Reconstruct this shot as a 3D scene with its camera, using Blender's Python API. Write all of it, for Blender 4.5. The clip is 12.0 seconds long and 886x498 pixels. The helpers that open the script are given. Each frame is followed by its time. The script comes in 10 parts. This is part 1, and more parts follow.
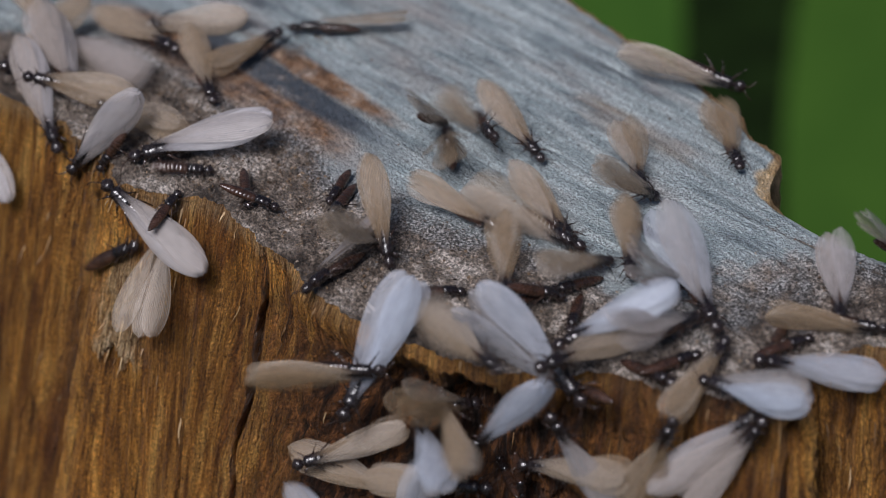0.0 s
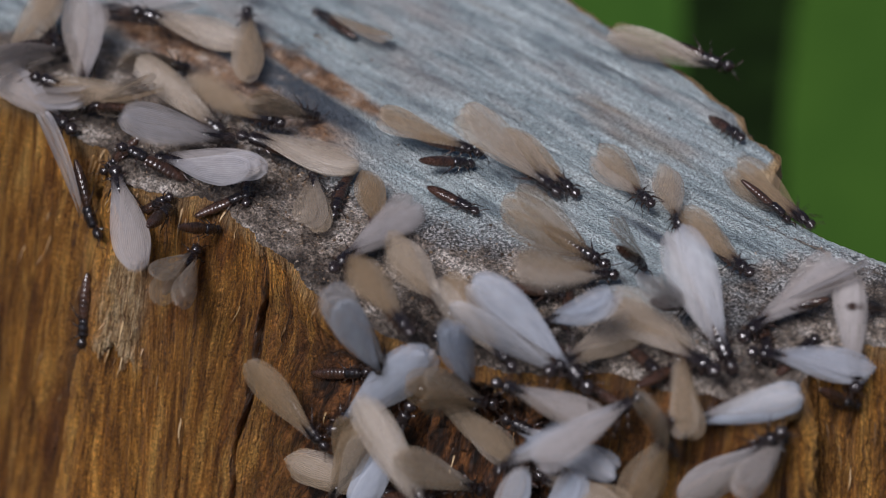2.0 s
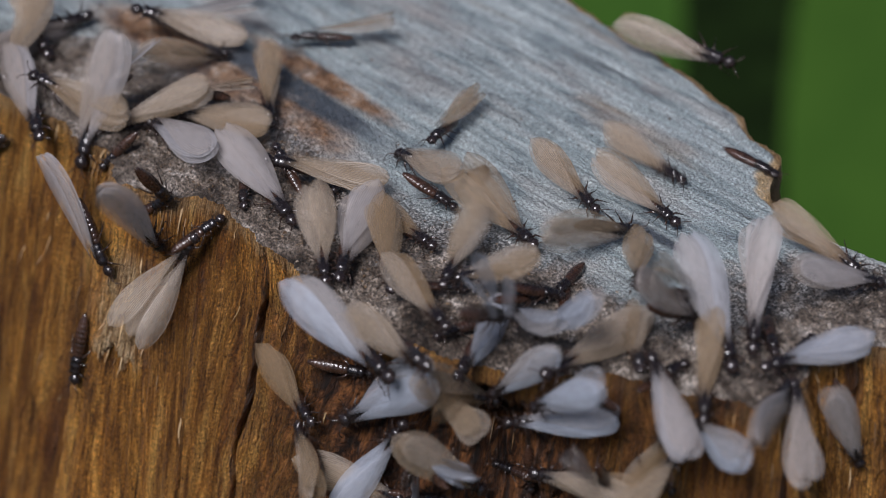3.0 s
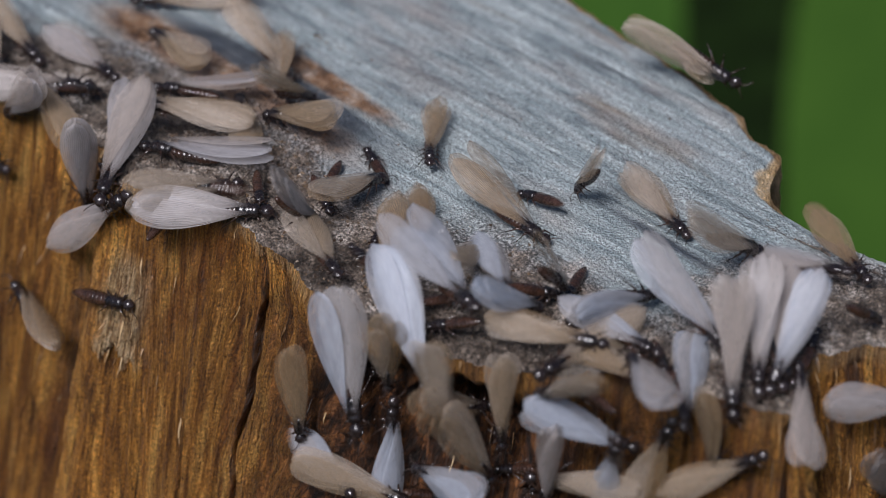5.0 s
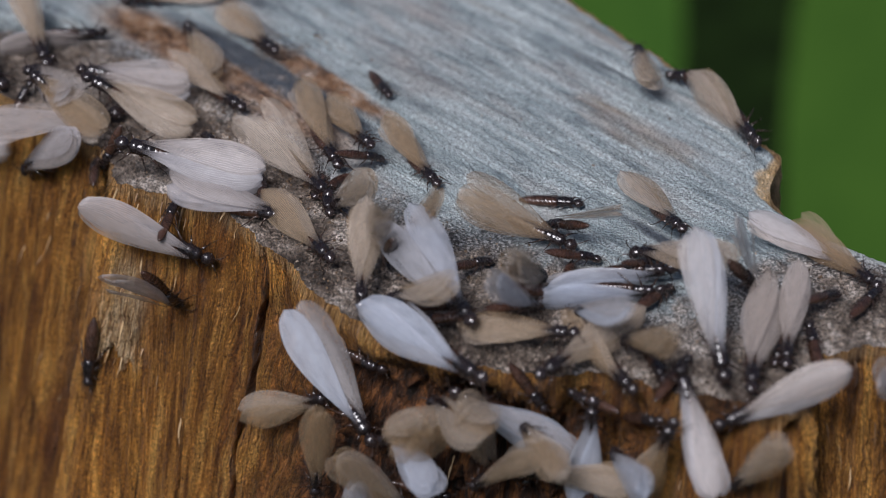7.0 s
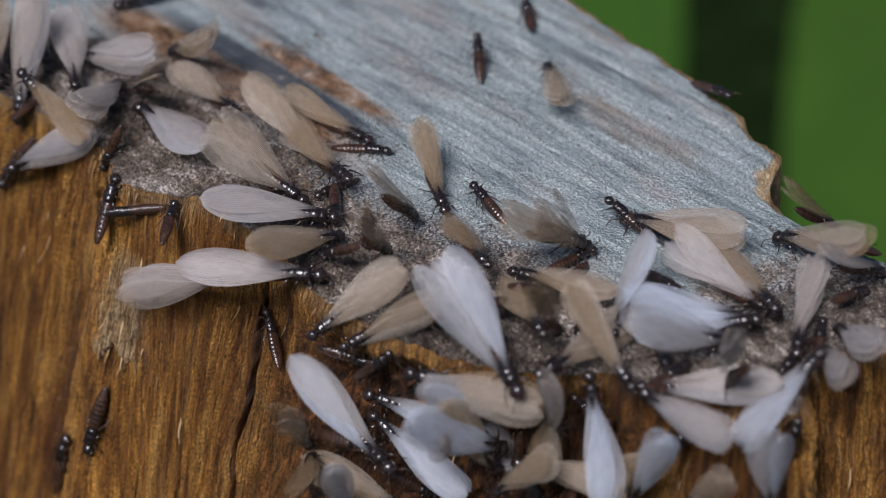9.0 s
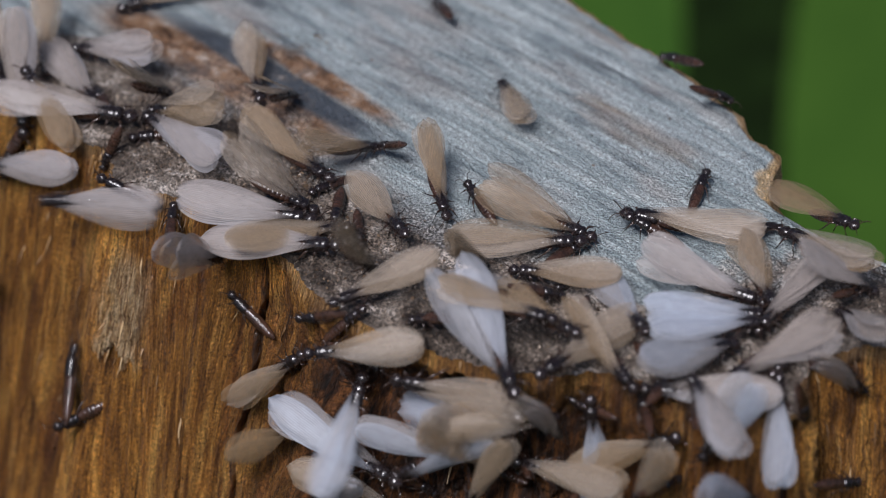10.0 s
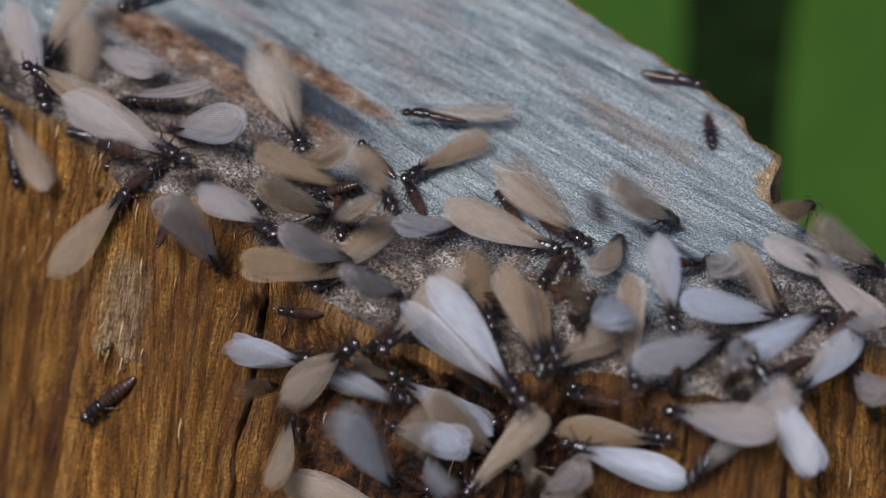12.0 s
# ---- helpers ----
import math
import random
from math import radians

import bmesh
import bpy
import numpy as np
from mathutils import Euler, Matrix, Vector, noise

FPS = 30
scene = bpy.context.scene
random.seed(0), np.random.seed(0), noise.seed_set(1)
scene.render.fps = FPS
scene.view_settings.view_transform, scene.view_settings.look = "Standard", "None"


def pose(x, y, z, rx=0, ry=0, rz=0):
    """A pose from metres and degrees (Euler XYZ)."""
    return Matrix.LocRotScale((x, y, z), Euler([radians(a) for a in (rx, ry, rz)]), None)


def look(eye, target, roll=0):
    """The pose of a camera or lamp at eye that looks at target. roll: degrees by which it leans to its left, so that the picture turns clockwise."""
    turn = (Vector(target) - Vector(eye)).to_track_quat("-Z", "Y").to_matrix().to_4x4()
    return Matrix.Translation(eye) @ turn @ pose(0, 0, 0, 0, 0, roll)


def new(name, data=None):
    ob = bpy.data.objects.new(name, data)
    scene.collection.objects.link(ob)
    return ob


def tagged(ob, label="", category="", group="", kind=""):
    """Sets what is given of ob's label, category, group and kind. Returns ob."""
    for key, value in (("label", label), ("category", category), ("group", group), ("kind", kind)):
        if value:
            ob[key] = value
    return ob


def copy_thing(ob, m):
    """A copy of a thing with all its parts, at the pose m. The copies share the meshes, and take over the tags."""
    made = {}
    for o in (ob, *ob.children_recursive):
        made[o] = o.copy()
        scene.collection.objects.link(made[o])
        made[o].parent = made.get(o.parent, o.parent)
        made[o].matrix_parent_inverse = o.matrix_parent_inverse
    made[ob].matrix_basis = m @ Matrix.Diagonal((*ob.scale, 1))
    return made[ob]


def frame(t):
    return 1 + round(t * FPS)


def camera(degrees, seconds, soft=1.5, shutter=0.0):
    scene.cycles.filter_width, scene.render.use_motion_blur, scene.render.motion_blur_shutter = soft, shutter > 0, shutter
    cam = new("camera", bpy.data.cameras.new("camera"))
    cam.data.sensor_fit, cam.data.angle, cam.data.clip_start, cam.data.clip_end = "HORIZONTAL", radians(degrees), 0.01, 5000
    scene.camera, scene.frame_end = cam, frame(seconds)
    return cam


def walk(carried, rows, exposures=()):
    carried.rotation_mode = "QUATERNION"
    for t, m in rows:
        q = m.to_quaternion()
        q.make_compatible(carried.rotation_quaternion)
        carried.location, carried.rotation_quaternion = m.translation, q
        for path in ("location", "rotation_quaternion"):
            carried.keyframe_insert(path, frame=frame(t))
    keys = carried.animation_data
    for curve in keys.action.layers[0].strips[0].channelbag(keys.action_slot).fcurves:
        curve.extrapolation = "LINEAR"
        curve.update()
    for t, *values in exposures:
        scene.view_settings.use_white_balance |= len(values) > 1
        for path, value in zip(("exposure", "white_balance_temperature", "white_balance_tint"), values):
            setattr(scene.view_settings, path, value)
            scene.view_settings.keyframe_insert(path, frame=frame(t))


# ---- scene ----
MM = 0.001
D_EYE, TILT = 0.180, radians(35)
EYE = (0, -D_EYE * math.cos(TILT), D_EYE * math.sin(TILT))

cam = camera(20, 12.0, soft=0.5, shutter=1.4)
cam.data.dof.use_dof = True
cam.data.dof.focus_distance = 0.182
cam.data.dof.aperture_fstop = 31
walk(cam, [(0, look(EYE, (0, 0, 0))), (12, look(EYE, (0, 0, 0)))], exposures=[(0, -0.20, 6120, 16), (2.5, -0.12, 6120, 16), (5, -0.03, 6120, 16), (12, -0.03, 6120, 16)])

# ---------------------------------------------------------------- light: thin overcast over a garden
SUN_ELEV, SUN_TURN = radians(52), radians(205)
world = bpy.data.worlds.new("overcast_sky")
scene.world = world
world.use_nodes = True
wn = world.node_tree.nodes
sky = wn.new("ShaderNodeTexSky")
sky.sky_type = "NISHITA"
sky.sun_disc = False
sky.sun_elevation, sky.sun_rotation = SUN_ELEV, SUN_TURN
wn["Background"].inputs["Strength"].default_value = 0.040
world.node_tree.links.new(sky.outputs[0], wn["Background"].inputs["Color"])
sun = new("sun", bpy.data.lights.new("sun", "SUN"))
sun.data.energy, sun.data.angle, sun.data.color = 3.8, radians(22), (1.0, 0.97, 0.94)
sun_from = Vector((math.sin(SUN_TURN) * math.cos(SUN_ELEV), math.cos(SUN_TURN) * math.cos(SUN_ELEV), math.sin(SUN_ELEV)))
sun.matrix_world = look(sun_from, (0, 0, 0))


# ---------------------------------------------------------------- materials
class Mat:
    """A small builder for node materials."""

    def __init__(self, name):
        self.mat = bpy.data.materials.new(name)
        self.mat.use_nodes = True
        self.t = self.mat.node_tree
        self.bsdf = self.t.nodes["Principled BSDF"]
        self.out = self.t.nodes["Material Output"]

    def node(self, kind, **values):
        n = self.t.nodes.new(kind)
        for key, value in values.items():
            n.inputs[key.replace("_", " ")].default_value = value
        return n

    def link(self, a, b):
        self.t.links.new(a, b)

    def coords(self, which="Object", scale=(1, 1, 1), turn=0.0):
        c = self.t.nodes.new("ShaderNodeTexCoord")
        m = self.t.nodes.new("ShaderNodeMapping")
        m.inputs["Scale"].default_value = scale
        m.inputs["Rotation"].default_value = (0, 0, turn)
        if turn:
            pre = self.t.nodes.new("ShaderNodeMapping")
            pre.inputs["Rotation"].default_value = (0, 0, turn)
            self.link(c.outputs[which], pre.inputs[0])
            m.inputs["Rotation"].default_value = (0, 0, 0)
            self.link(pre.outputs[0], m.inputs[0])
        else:
            self.link(c.outputs[which], m.inputs[0])
        return m.outputs[0]

    def noise(self, vec, scale, detail=4, rough=0.55, warp=0.0):
        n = self.node("ShaderNodeTexNoise", Scale=scale, Detail=detail, Roughness=rough, Distortion=warp)
        self.link(vec, n.inputs["Vector"])
        return n.outputs["Fac"]

    def ramp(self, fac, stops):
        r = self.t.nodes.new("ShaderNodeValToRGB")
        e = r.color_ramp.elements
        while len(e) < len(stops):
            e.new(0.5)
        for el, (pos, col) in zip(e, stops):
            el.position = pos
            el.color = (*col, 1) if len(col) == 3 else col
        self.link(fac, r.inputs[0])
        return r.outputs[0]

    def grey(self, fac, lo, hi):
        r = self.t.nodes.new("ShaderNodeMapRange")
        r.inputs["From Min"].default_value, r.inputs["From Max"].default_value = lo, hi
        self.link(fac, r.inputs[0])
        return r.outputs[0]

    def mix(self, fac, a, b, how="MIX"):
        n = self.t.nodes.new("ShaderNodeMix")
        n.data_type, n.blend_type = "RGBA", how
        for val, sock in ((fac, n.inputs[0]), (a, n.inputs[6]), (b, n.inputs[7])):
            if isinstance(val, (int, float)):
                sock.default_value = val
            elif isinstance(val, tuple):
                sock.default_value = (*val, 1)
            else:
                self.link(val, sock)
        return n.outputs[2]

    def math(self, op, a, b=0.0):
        n = self.t.nodes.new("ShaderNodeMath")
        n.operation = op
        for val, sock in ((a, n.inputs[0]), (b, n.inputs[1])):
            if isinstance(val, (int, float)):
                sock.default_value = val
            else:
                self.link(val, sock)
        return n.outputs[0]

    def attr(self, name):
        n = self.t.nodes.new("ShaderNodeAttribute")
        n.attribute_name = name
        return n

    def bump(self, height, depth, strength=1.0):
        b = self.t.nodes.new("ShaderNodeBump")
        b.inputs["Strength"].default_value = strength
        b.inputs["Distance"].default_value = depth
        self.link(height, b.inputs["Height"])
        self.link(b.outputs[0], self.bsdf.inputs["Normal"])
        self.link(b.outputs[0], self.bsdf.inputs["Coat Normal"])

    def put(self, color=None, rough=None, **values):
        for val, key in ((color, "Base Color"), (rough, "Roughness")):
            if val is None:
                continue
            if isinstance(val, tuple):
                self.bsdf.inputs[key].default_value = (*val, 1)
            elif isinstance(val, (int, float)):
                self.bsdf.inputs[key].default_value = val
            else:
                self.link(val, self.bsdf.inputs[key])
        for key, val in values.items():
            self.bsdf.inputs[key.replace("_", " ")].default_value = val
        return self.mat


def make_side_wood():
    """Bare orange-brown wood with fibres that run down the stump; UV is millimetres along the rim and down."""
    m = Mat("bare_split_wood")
    fine = m.noise(m.coords("UV", (10, 0.36, 1)), 1.0, 6, 0.68, 0.2)
    band = m.noise(m.coords("UV", (0.9, 0.08, 1)), 1.0, 6, 0.66, 0.8)
    patch = m.noise(m.coords("UV", (0.24, 0.07, 1)), 1.0, 5, 0.62, 0.5)
    grit = m.noise(m.coords("UV", (14, 9, 1)), 1.0, 3, 0.6)
    c = m.ramp(band, [(0.28, (0.080, 0.029, 0.006)), (0.41, (0.26, 0.108, 0.017)), (0.52, (0.49, 0.23, 0.040)), (0.68, (0.76, 0.44, 0.115))])
    f = m.ramp(fine, [(0.39, (0.42, 0.34, 0.28)), (0.48, (0.88, 0.84, 0.79)), (0.57, (1.32, 1.28, 1.22))])
    speck = m.noise(m.coords("UV", (7.5, 4.2, 1)), 1.0, 4, 0.72)
    c = m.mix(0.85, c, f, "MULTIPLY")
    p = m.ramp(patch, [(0.36, (0.50, 0.37, 0.30)), (0.5, (1, 1, 1)), (0.66, (1.35, 1.3, 1.2))])
    c = m.mix(0.8, c, p, "MULTIPLY")
    c = m.mix(0.85, c, m.ramp(speck, [(0.37, (0.26, 0.19, 0.15)), (0.46, (0.92, 0.92, 0.92)), (0.55, (1.05, 1.05, 1.05)), (0.63, (2.0, 1.95, 1.85))]), "MULTIPLY")
    split = m.noise(m.coords("UV", (1.5, 0.045, 1)), 1.0, 4, 0.6, 0.5)
    thread = m.grey(m.math("ABSOLUTE", m.math("SUBTRACT", split, 0.5)), 0.010, 0.002)
    c = m.mix(m.math("MULTIPLY", thread, 0.8), c, (0.035, 0.014, 0.006))
    torn = m.attr("torn").outputs["Fac"]
    pale = m.ramp(fine, [(0.40, (0.20, 0.10, 0.04)), (0.5, (0.52, 0.35, 0.17)), (0.58, (0.80, 0.62, 0.38))])
    c = m.mix(m.math("MULTIPLY", torn, 0.85), c, m.mix(0.7, pale, m.ramp(speck, [(0.38, (0.35, 0.3, 0.27)), (0.5, (1, 1, 1)), (0.64, (1.5, 1.5, 1.5))]), "MULTIPLY"))
    # Red rot colours, darkened to carry the hollow's shade as well.
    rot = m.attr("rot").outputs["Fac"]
    shaded_redrot = m.ramp(m.noise(m.coords("UV", (1.1, 0.5, 1)), 1.0, 5, 0.65), [(0.38, (0.016, 0.007, 0.003)), (0.50, (0.10, 0.038, 0.013)), (0.64, (0.42, 0.17, 0.05))])
    c = m.mix(rot, c, m.mix(0.75, shaded_redrot, m.ramp(speck, [(0.38, (0.35, 0.3, 0.27)), (0.5, (1, 1, 1)), (0.62, (1.6, 1.5, 1.4))]), "MULTIPLY"))
    m.bump(m.math("SUBTRACT", m.math("ADD", fine, m.math("MULTIPLY", m.math("ADD", grit, m.math("MULTIPLY", speck, 1.6)), 0.5)), m.math("MULTIPLY", thread, 0.4)), 0.0010, 1.0)
    m.put(Coat_Weight=0.12, Coat_Roughness=0.25, Specular_IOR_Level=0.5)
    rough = m.ramp(grit, [(0.36, (0.14, 0.14, 0.14)), (0.47, (0.62, 0.62, 0.62))])
    return m.put(c, rough)


def make_top_wood():
    """Weathered grey saw-cut face with streaks along the cut; a browner, broken belt near the front rim."""
    m = Mat("weathered_cut_wood")
    along = m.coords("Object", (110, 900, 400), radians(48))
    streak = m.noise(along, 1.0, 5, 0.62, 0.5)
    streak2 = m.noise(m.coords("Object", (45, 260, 100), radians(48)), 1.0, 4, 0.55, 0.6)
    blot = m.noise(m.coords("Object", (150, 150, 150)), 1.0, 5, 0.6)
    grain = m.noise(m.coords("Object", (4800, 4800, 4800)), 1.0, 3, 0.7)
    grey = m.ramp(streak, [(0.28, (0.15, 0.185, 0.205)), (0.43, (0.345, 0.41, 0.425)), (0.57, (0.51, 0.575, 0.58)), (0.72, (0.65, 0.71, 0.70))])
    grey = m.mix(m.grey(streak2, 0.57, 0.72), grey, (0.095, 0.115, 0.135))
    grey = m.mix(m.grey(streak2, 0.40, 0.25), grey, (0.34, 0.27, 0.20))
    grey = m.mix(m.math("MULTIPLY", m.grey(m.noise(m.coords("Object", (60, 170, 100), radians(48)), 1.0, 4, 0.6), 0.5, 0.68), 0.55), grey, (0.44, 0.36, 0.32))
    blot2 = m.noise(m.coords("Object", (420, 700, 420), radians(48)), 1.0, 5, 0.7)
    tan = m.ramp(blot2, [(0.36, (0.07, 0.035, 0.022)), (0.48, (0.27, 0.145, 0.075)), (0.57, (0.42, 0.27, 0.17)), (0.68, (0.60, 0.50, 0.42))])
    grey = m.mix(m.grey(m.math("ADD", m.attr("tan").outputs["Fac"], m.math("MULTIPLY", blot, 0.9)), 0.66, 1.05), grey, tan)
    grey = m.mix(m.grey(m.math("ADD", m.attr("ink").outputs["Fac"], m.math("MULTIPLY", streak, 0.9)), 0.70, 1.15), grey, (0.085, 0.10, 0.12))
    rim = m.ramp(blot2, [(0.34, (0.22, 0.12, 0.05)), (0.5, (0.60, 0.42, 0.22)), (0.65, (0.78, 0.62, 0.42))])
    grey = m.mix(m.grey(m.math("ADD", m.attr("edge").outputs["Fac"], m.math("MULTIPLY", blot2, 0.6)), 0.52, 0.80), grey, rim)
    speck = m.ramp(grain, [(0.36, (0.30, 0.30, 0.30)), (0.5, (0.9, 0.9, 0.9)), (0.62, (1.7, 1.7, 1.7))])
    grey = m.mix(0.7, grey, speck, "MULTIPLY")
    brown = m.ramp(m.math("MULTIPLY", m.math("ADD", blot, blot2), 0.5), [(0.36, (0.016, 0.012, 0.010)), (0.45, (0.085, 0.066, 0.052)), (0.53, (0.22, 0.18, 0.145)), (0.62, (0.50, 0.45, 0.40))])
    brown = m.mix(0.85, brown, m.ramp(grain, [(0.38, (0.25, 0.25, 0.25)), (0.5, (0.85, 0.85, 0.85)), (0.58, (2.2, 2.2, 2.25))]), "MULTIPLY")
    belt = m.attr("belt").outputs["Fac"]
    pit = m.noise(m.coords("Object", (520, 520, 520)), 1.0, 5, 0.7, 0.3)
    w = m.grey(m.math("ADD", m.math("MULTIPLY", belt, 0.6), m.math("MULTIPLY", m.math("ADD", blot, pit), 0.75)), 0.86, 1.10)
    # Dark grit; its palest stop paints sparkle into the colour.
    glint_grit = m.ramp(grain, [(0.40, (0.03, 0.027, 0.025)), (0.49, (0.115, 0.108, 0.105)), (0.58, (0.72, 0.71, 0.70))])
    grey = m.mix(m.math("MULTIPLY", m.grey(m.math("ADD", belt, m.math("MULTIPLY", pit, 0.5)), 0.32, 0.62), 0.9), grey, glint_grit)
    c = m.mix(w, grey, brown)
    m.bump(m.math("ADD", grain, m.math("MULTIPLY", streak, 0.9)), 0.0005, 1.0)
    rough = m.ramp(grain, [(0.35, (0.5, 0.5, 0.5)), (0.6, (0.2, 0.2, 0.2))])
    return m.put(c, rough)


def make_chitin(name, col, col2):
    m = Mat(name)
    n = m.noise(m.coords("Object", (900, 900, 900)), 1.0, 3)
    rough = m.noise(m.coords("Object", (5200, 5200, 5200)), 1.0, 3, 0.65)
    m.bump(m.math("ADD", n, m.math("MULTIPLY", rough, 0.5)), 0.00004, 0.8)
    return m.put(m.ramp(n, [(0.35, col), (0.7, col2)]), m.ramp(rough, [(0.4, (0.12, 0.12, 0.12)), (0.6, (0.35, 0.35, 0.35))]), Specular_IOR_Level=0.75)


def make_wing(name, films, least):
    """Milky membrane with fine lengthwise veins; UV: across the wing and along it."""
    m = Mat(name)
    uv = m.coords("UV", (1, 1, 1))
    sep = m.t.nodes.new("ShaderNodeSeparateXYZ")
    m.link(uv, sep.inputs[0])
    info = m.t.nodes.new("ShaderNodeObjectInfo")
    u, v = sep.outputs[0], sep.outputs[1]
    wob = m.noise(m.coords("UV", (4, 7, 1)), 1.0, 2)
    ph = m.math("ADD", m.math("MULTIPLY", u, 96.0), m.math("MULTIPLY", wob, 9.0))
    vein = m.grey(m.math("SINE", ph), 0.35, 0.95)
    cloud = m.noise(m.coords("UV", (3, 4, 1)), 1.0, 3)
    film = m.ramp(info.outputs["Random"], [(0.1, films[0]), (0.5, films[1]), (0.9, films[2])])
    c = m.mix(m.math("MULTIPLY", vein, 0.06), film, (0.20, 0.14, 0.10))
    root = m.grey(v, 0.16, 0.0)
    c = m.mix(root, c, (0.10, 0.08, 0.08))
    m.bump(m.math("SINE", ph), 0.00001, 0.7)
    body = m.put(c, 0.38, Specular_IOR_Level=0.9)
    thin = m.node("ShaderNodeBsdfTranslucent")
    m.link(c, thin.inputs["Color"])
    clear = m.node("ShaderNodeBsdfTransparent")
    a = m.t.nodes.new("ShaderNodeMixShader")
    a.inputs[0].default_value = 0.30
    m.link(m.bsdf.outputs[0], a.inputs[1])
    m.link(thin.outputs[0], a.inputs[2])
    b = m.t.nodes.new("ShaderNodeMixShader")
    solid = m.math("ADD", m.math("MULTIPLY", cloud, 0.5), m.math("ADD", least, m.math("MULTIPLY", vein, 0.15)))
    m.link(m.math("MINIMUM", solid, 0.97), b.inputs[0])
    m.link(clear.outputs[0], b.inputs[1])
    m.link(a.outputs[0], b.inputs[2])
    m.link(b.outputs[0], m.out.inputs[0])
    return body


def make_leaf():
    m = Mat("broad_leaf")
    n = m.noise(m.coords("Object", (30, 30, 30)), 1.0, 4)
    info = m.t.nodes.new("ShaderNodeObjectInfo")
    c = m.ramp(n, [(0.3, (0.022, 0.066, 0.006)), (0.7, (0.036, 0.092, 0.009))])
    return m.put(m.mix(m.math("MULTIPLY", info.outputs["Random"], 0.3), c, (0.045, 0.095, 0.012)), 0.8, Specular_IOR_Level=0.12)


def make_soil():
    m = Mat("dark_garden_soil")
    n = m.noise(m.coords("Object", (25, 25, 25)), 1.0, 6, 0.65)
    m.bump(n, 0.01)
    # Near-black base colour takes in the shade behind the stump.
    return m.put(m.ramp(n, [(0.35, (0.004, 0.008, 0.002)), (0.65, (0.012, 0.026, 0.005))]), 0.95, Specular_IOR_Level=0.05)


def make_crumb():
    m = Mat("rotten_wood_crumb")
    geo = m.t.nodes.new("ShaderNodeNewGeometry")
    n = m.noise(m.coords("Object", (3000, 3000, 3000)), 1.0, 3)
    c = m.ramp(geo.outputs["Random Per Island"], [(0.0, (0.03, 0.018, 0.012)), (0.4, (0.09, 0.055, 0.032)), (0.8, (0.22, 0.145, 0.085)), (1.0, (0.42, 0.34, 0.26))])
    return m.put(m.mix(0.6, c, m.ramp(n, [(0.35, (0.5, 0.5, 0.5)), (0.65, (1.3, 1.3, 1.3))]), "MULTIPLY"), 0.4)


def make_splinter():
    m = Mat("pale_wood_splinter")
    info = m.t.nodes.new("ShaderNodeObjectInfo")
    n = m.noise(m.coords("Object", (5000, 5000, 600)), 1.0, 3)
    c = m.ramp(info.outputs["Random"], [(0.0, (0.16, 0.08, 0.03)), (0.5, (0.32, 0.18, 0.07)), (1.0, (0.50, 0.34, 0.17))])
    return m.put(m.mix(0.6, c, m.ramp(n, [(0.38, (0.5, 0.5, 0.5)), (0.62, (1.25, 1.25, 1.25))]), "MULTIPLY"), 0.5)


CRUMB, SPLINTER = make_crumb(), make_splinter()
WOOD_SIDE, WOOD_TOP = make_side_wood(), make_top_wood()
CHITIN = make_chitin("black_brown_chitin", (0.006, 0.005, 0.006), (0.022, 0.014, 0.013))
CHITIN_RED = make_chitin("dark_brown_chitin", (0.018, 0.010, 0.007), (0.062, 0.029, 0.018))
LIMB = make_chitin("limb_chitin", (0.020, 0.012, 0.010), (0.06, 0.035, 0.025))
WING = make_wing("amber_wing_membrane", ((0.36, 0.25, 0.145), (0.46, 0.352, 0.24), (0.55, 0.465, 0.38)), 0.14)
# Grey and white films have bluish sky sheen put into the membrane colour.
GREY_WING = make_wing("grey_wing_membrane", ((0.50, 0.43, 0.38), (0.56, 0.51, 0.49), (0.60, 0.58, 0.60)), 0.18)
SHEEN_WING = make_wing("milky_wing_membrane", ((0.51, 0.48, 0.47), (0.58, 0.605, 0.67), (0.67, 0.735, 0.85)), 0.16)
LEAF, SOIL = make_leaf(), make_soil()


# ---------------------------------------------------------------- mesh helpers
def mesh_of(name, verts, faces, mat, smooth=True, uvs=None):
    me = bpy.data.meshes.new(name)
    me.from_pydata([tuple(v) for v in verts], [], [tuple(f) for f in faces])
    me.materials.append(mat)
    if smooth:
        me.polygons.foreach_set("use_smooth", [True] * len(me.polygons))
    if uvs is not None:
        layer = me.uv_layers.new(name="UVMap")
        idx = np.empty(len(me.loops), dtype=np.int32)
        me.loops.foreach_get("vertex_index", idx)
        layer.data.foreach_set("uv", np.asarray(uvs, dtype=np.float32)[idx].ravel())
    me.update()
    return me


def part(name, me, parent, label=""):
    ob = new(name, me)
    ob.parent = parent
    return tagged(ob, label)


def thing(name, at=None):
    ob = new(name)
    ob.empty_display_size = 0.002
    if at is not None:
        ob.matrix_world = at
    return ob


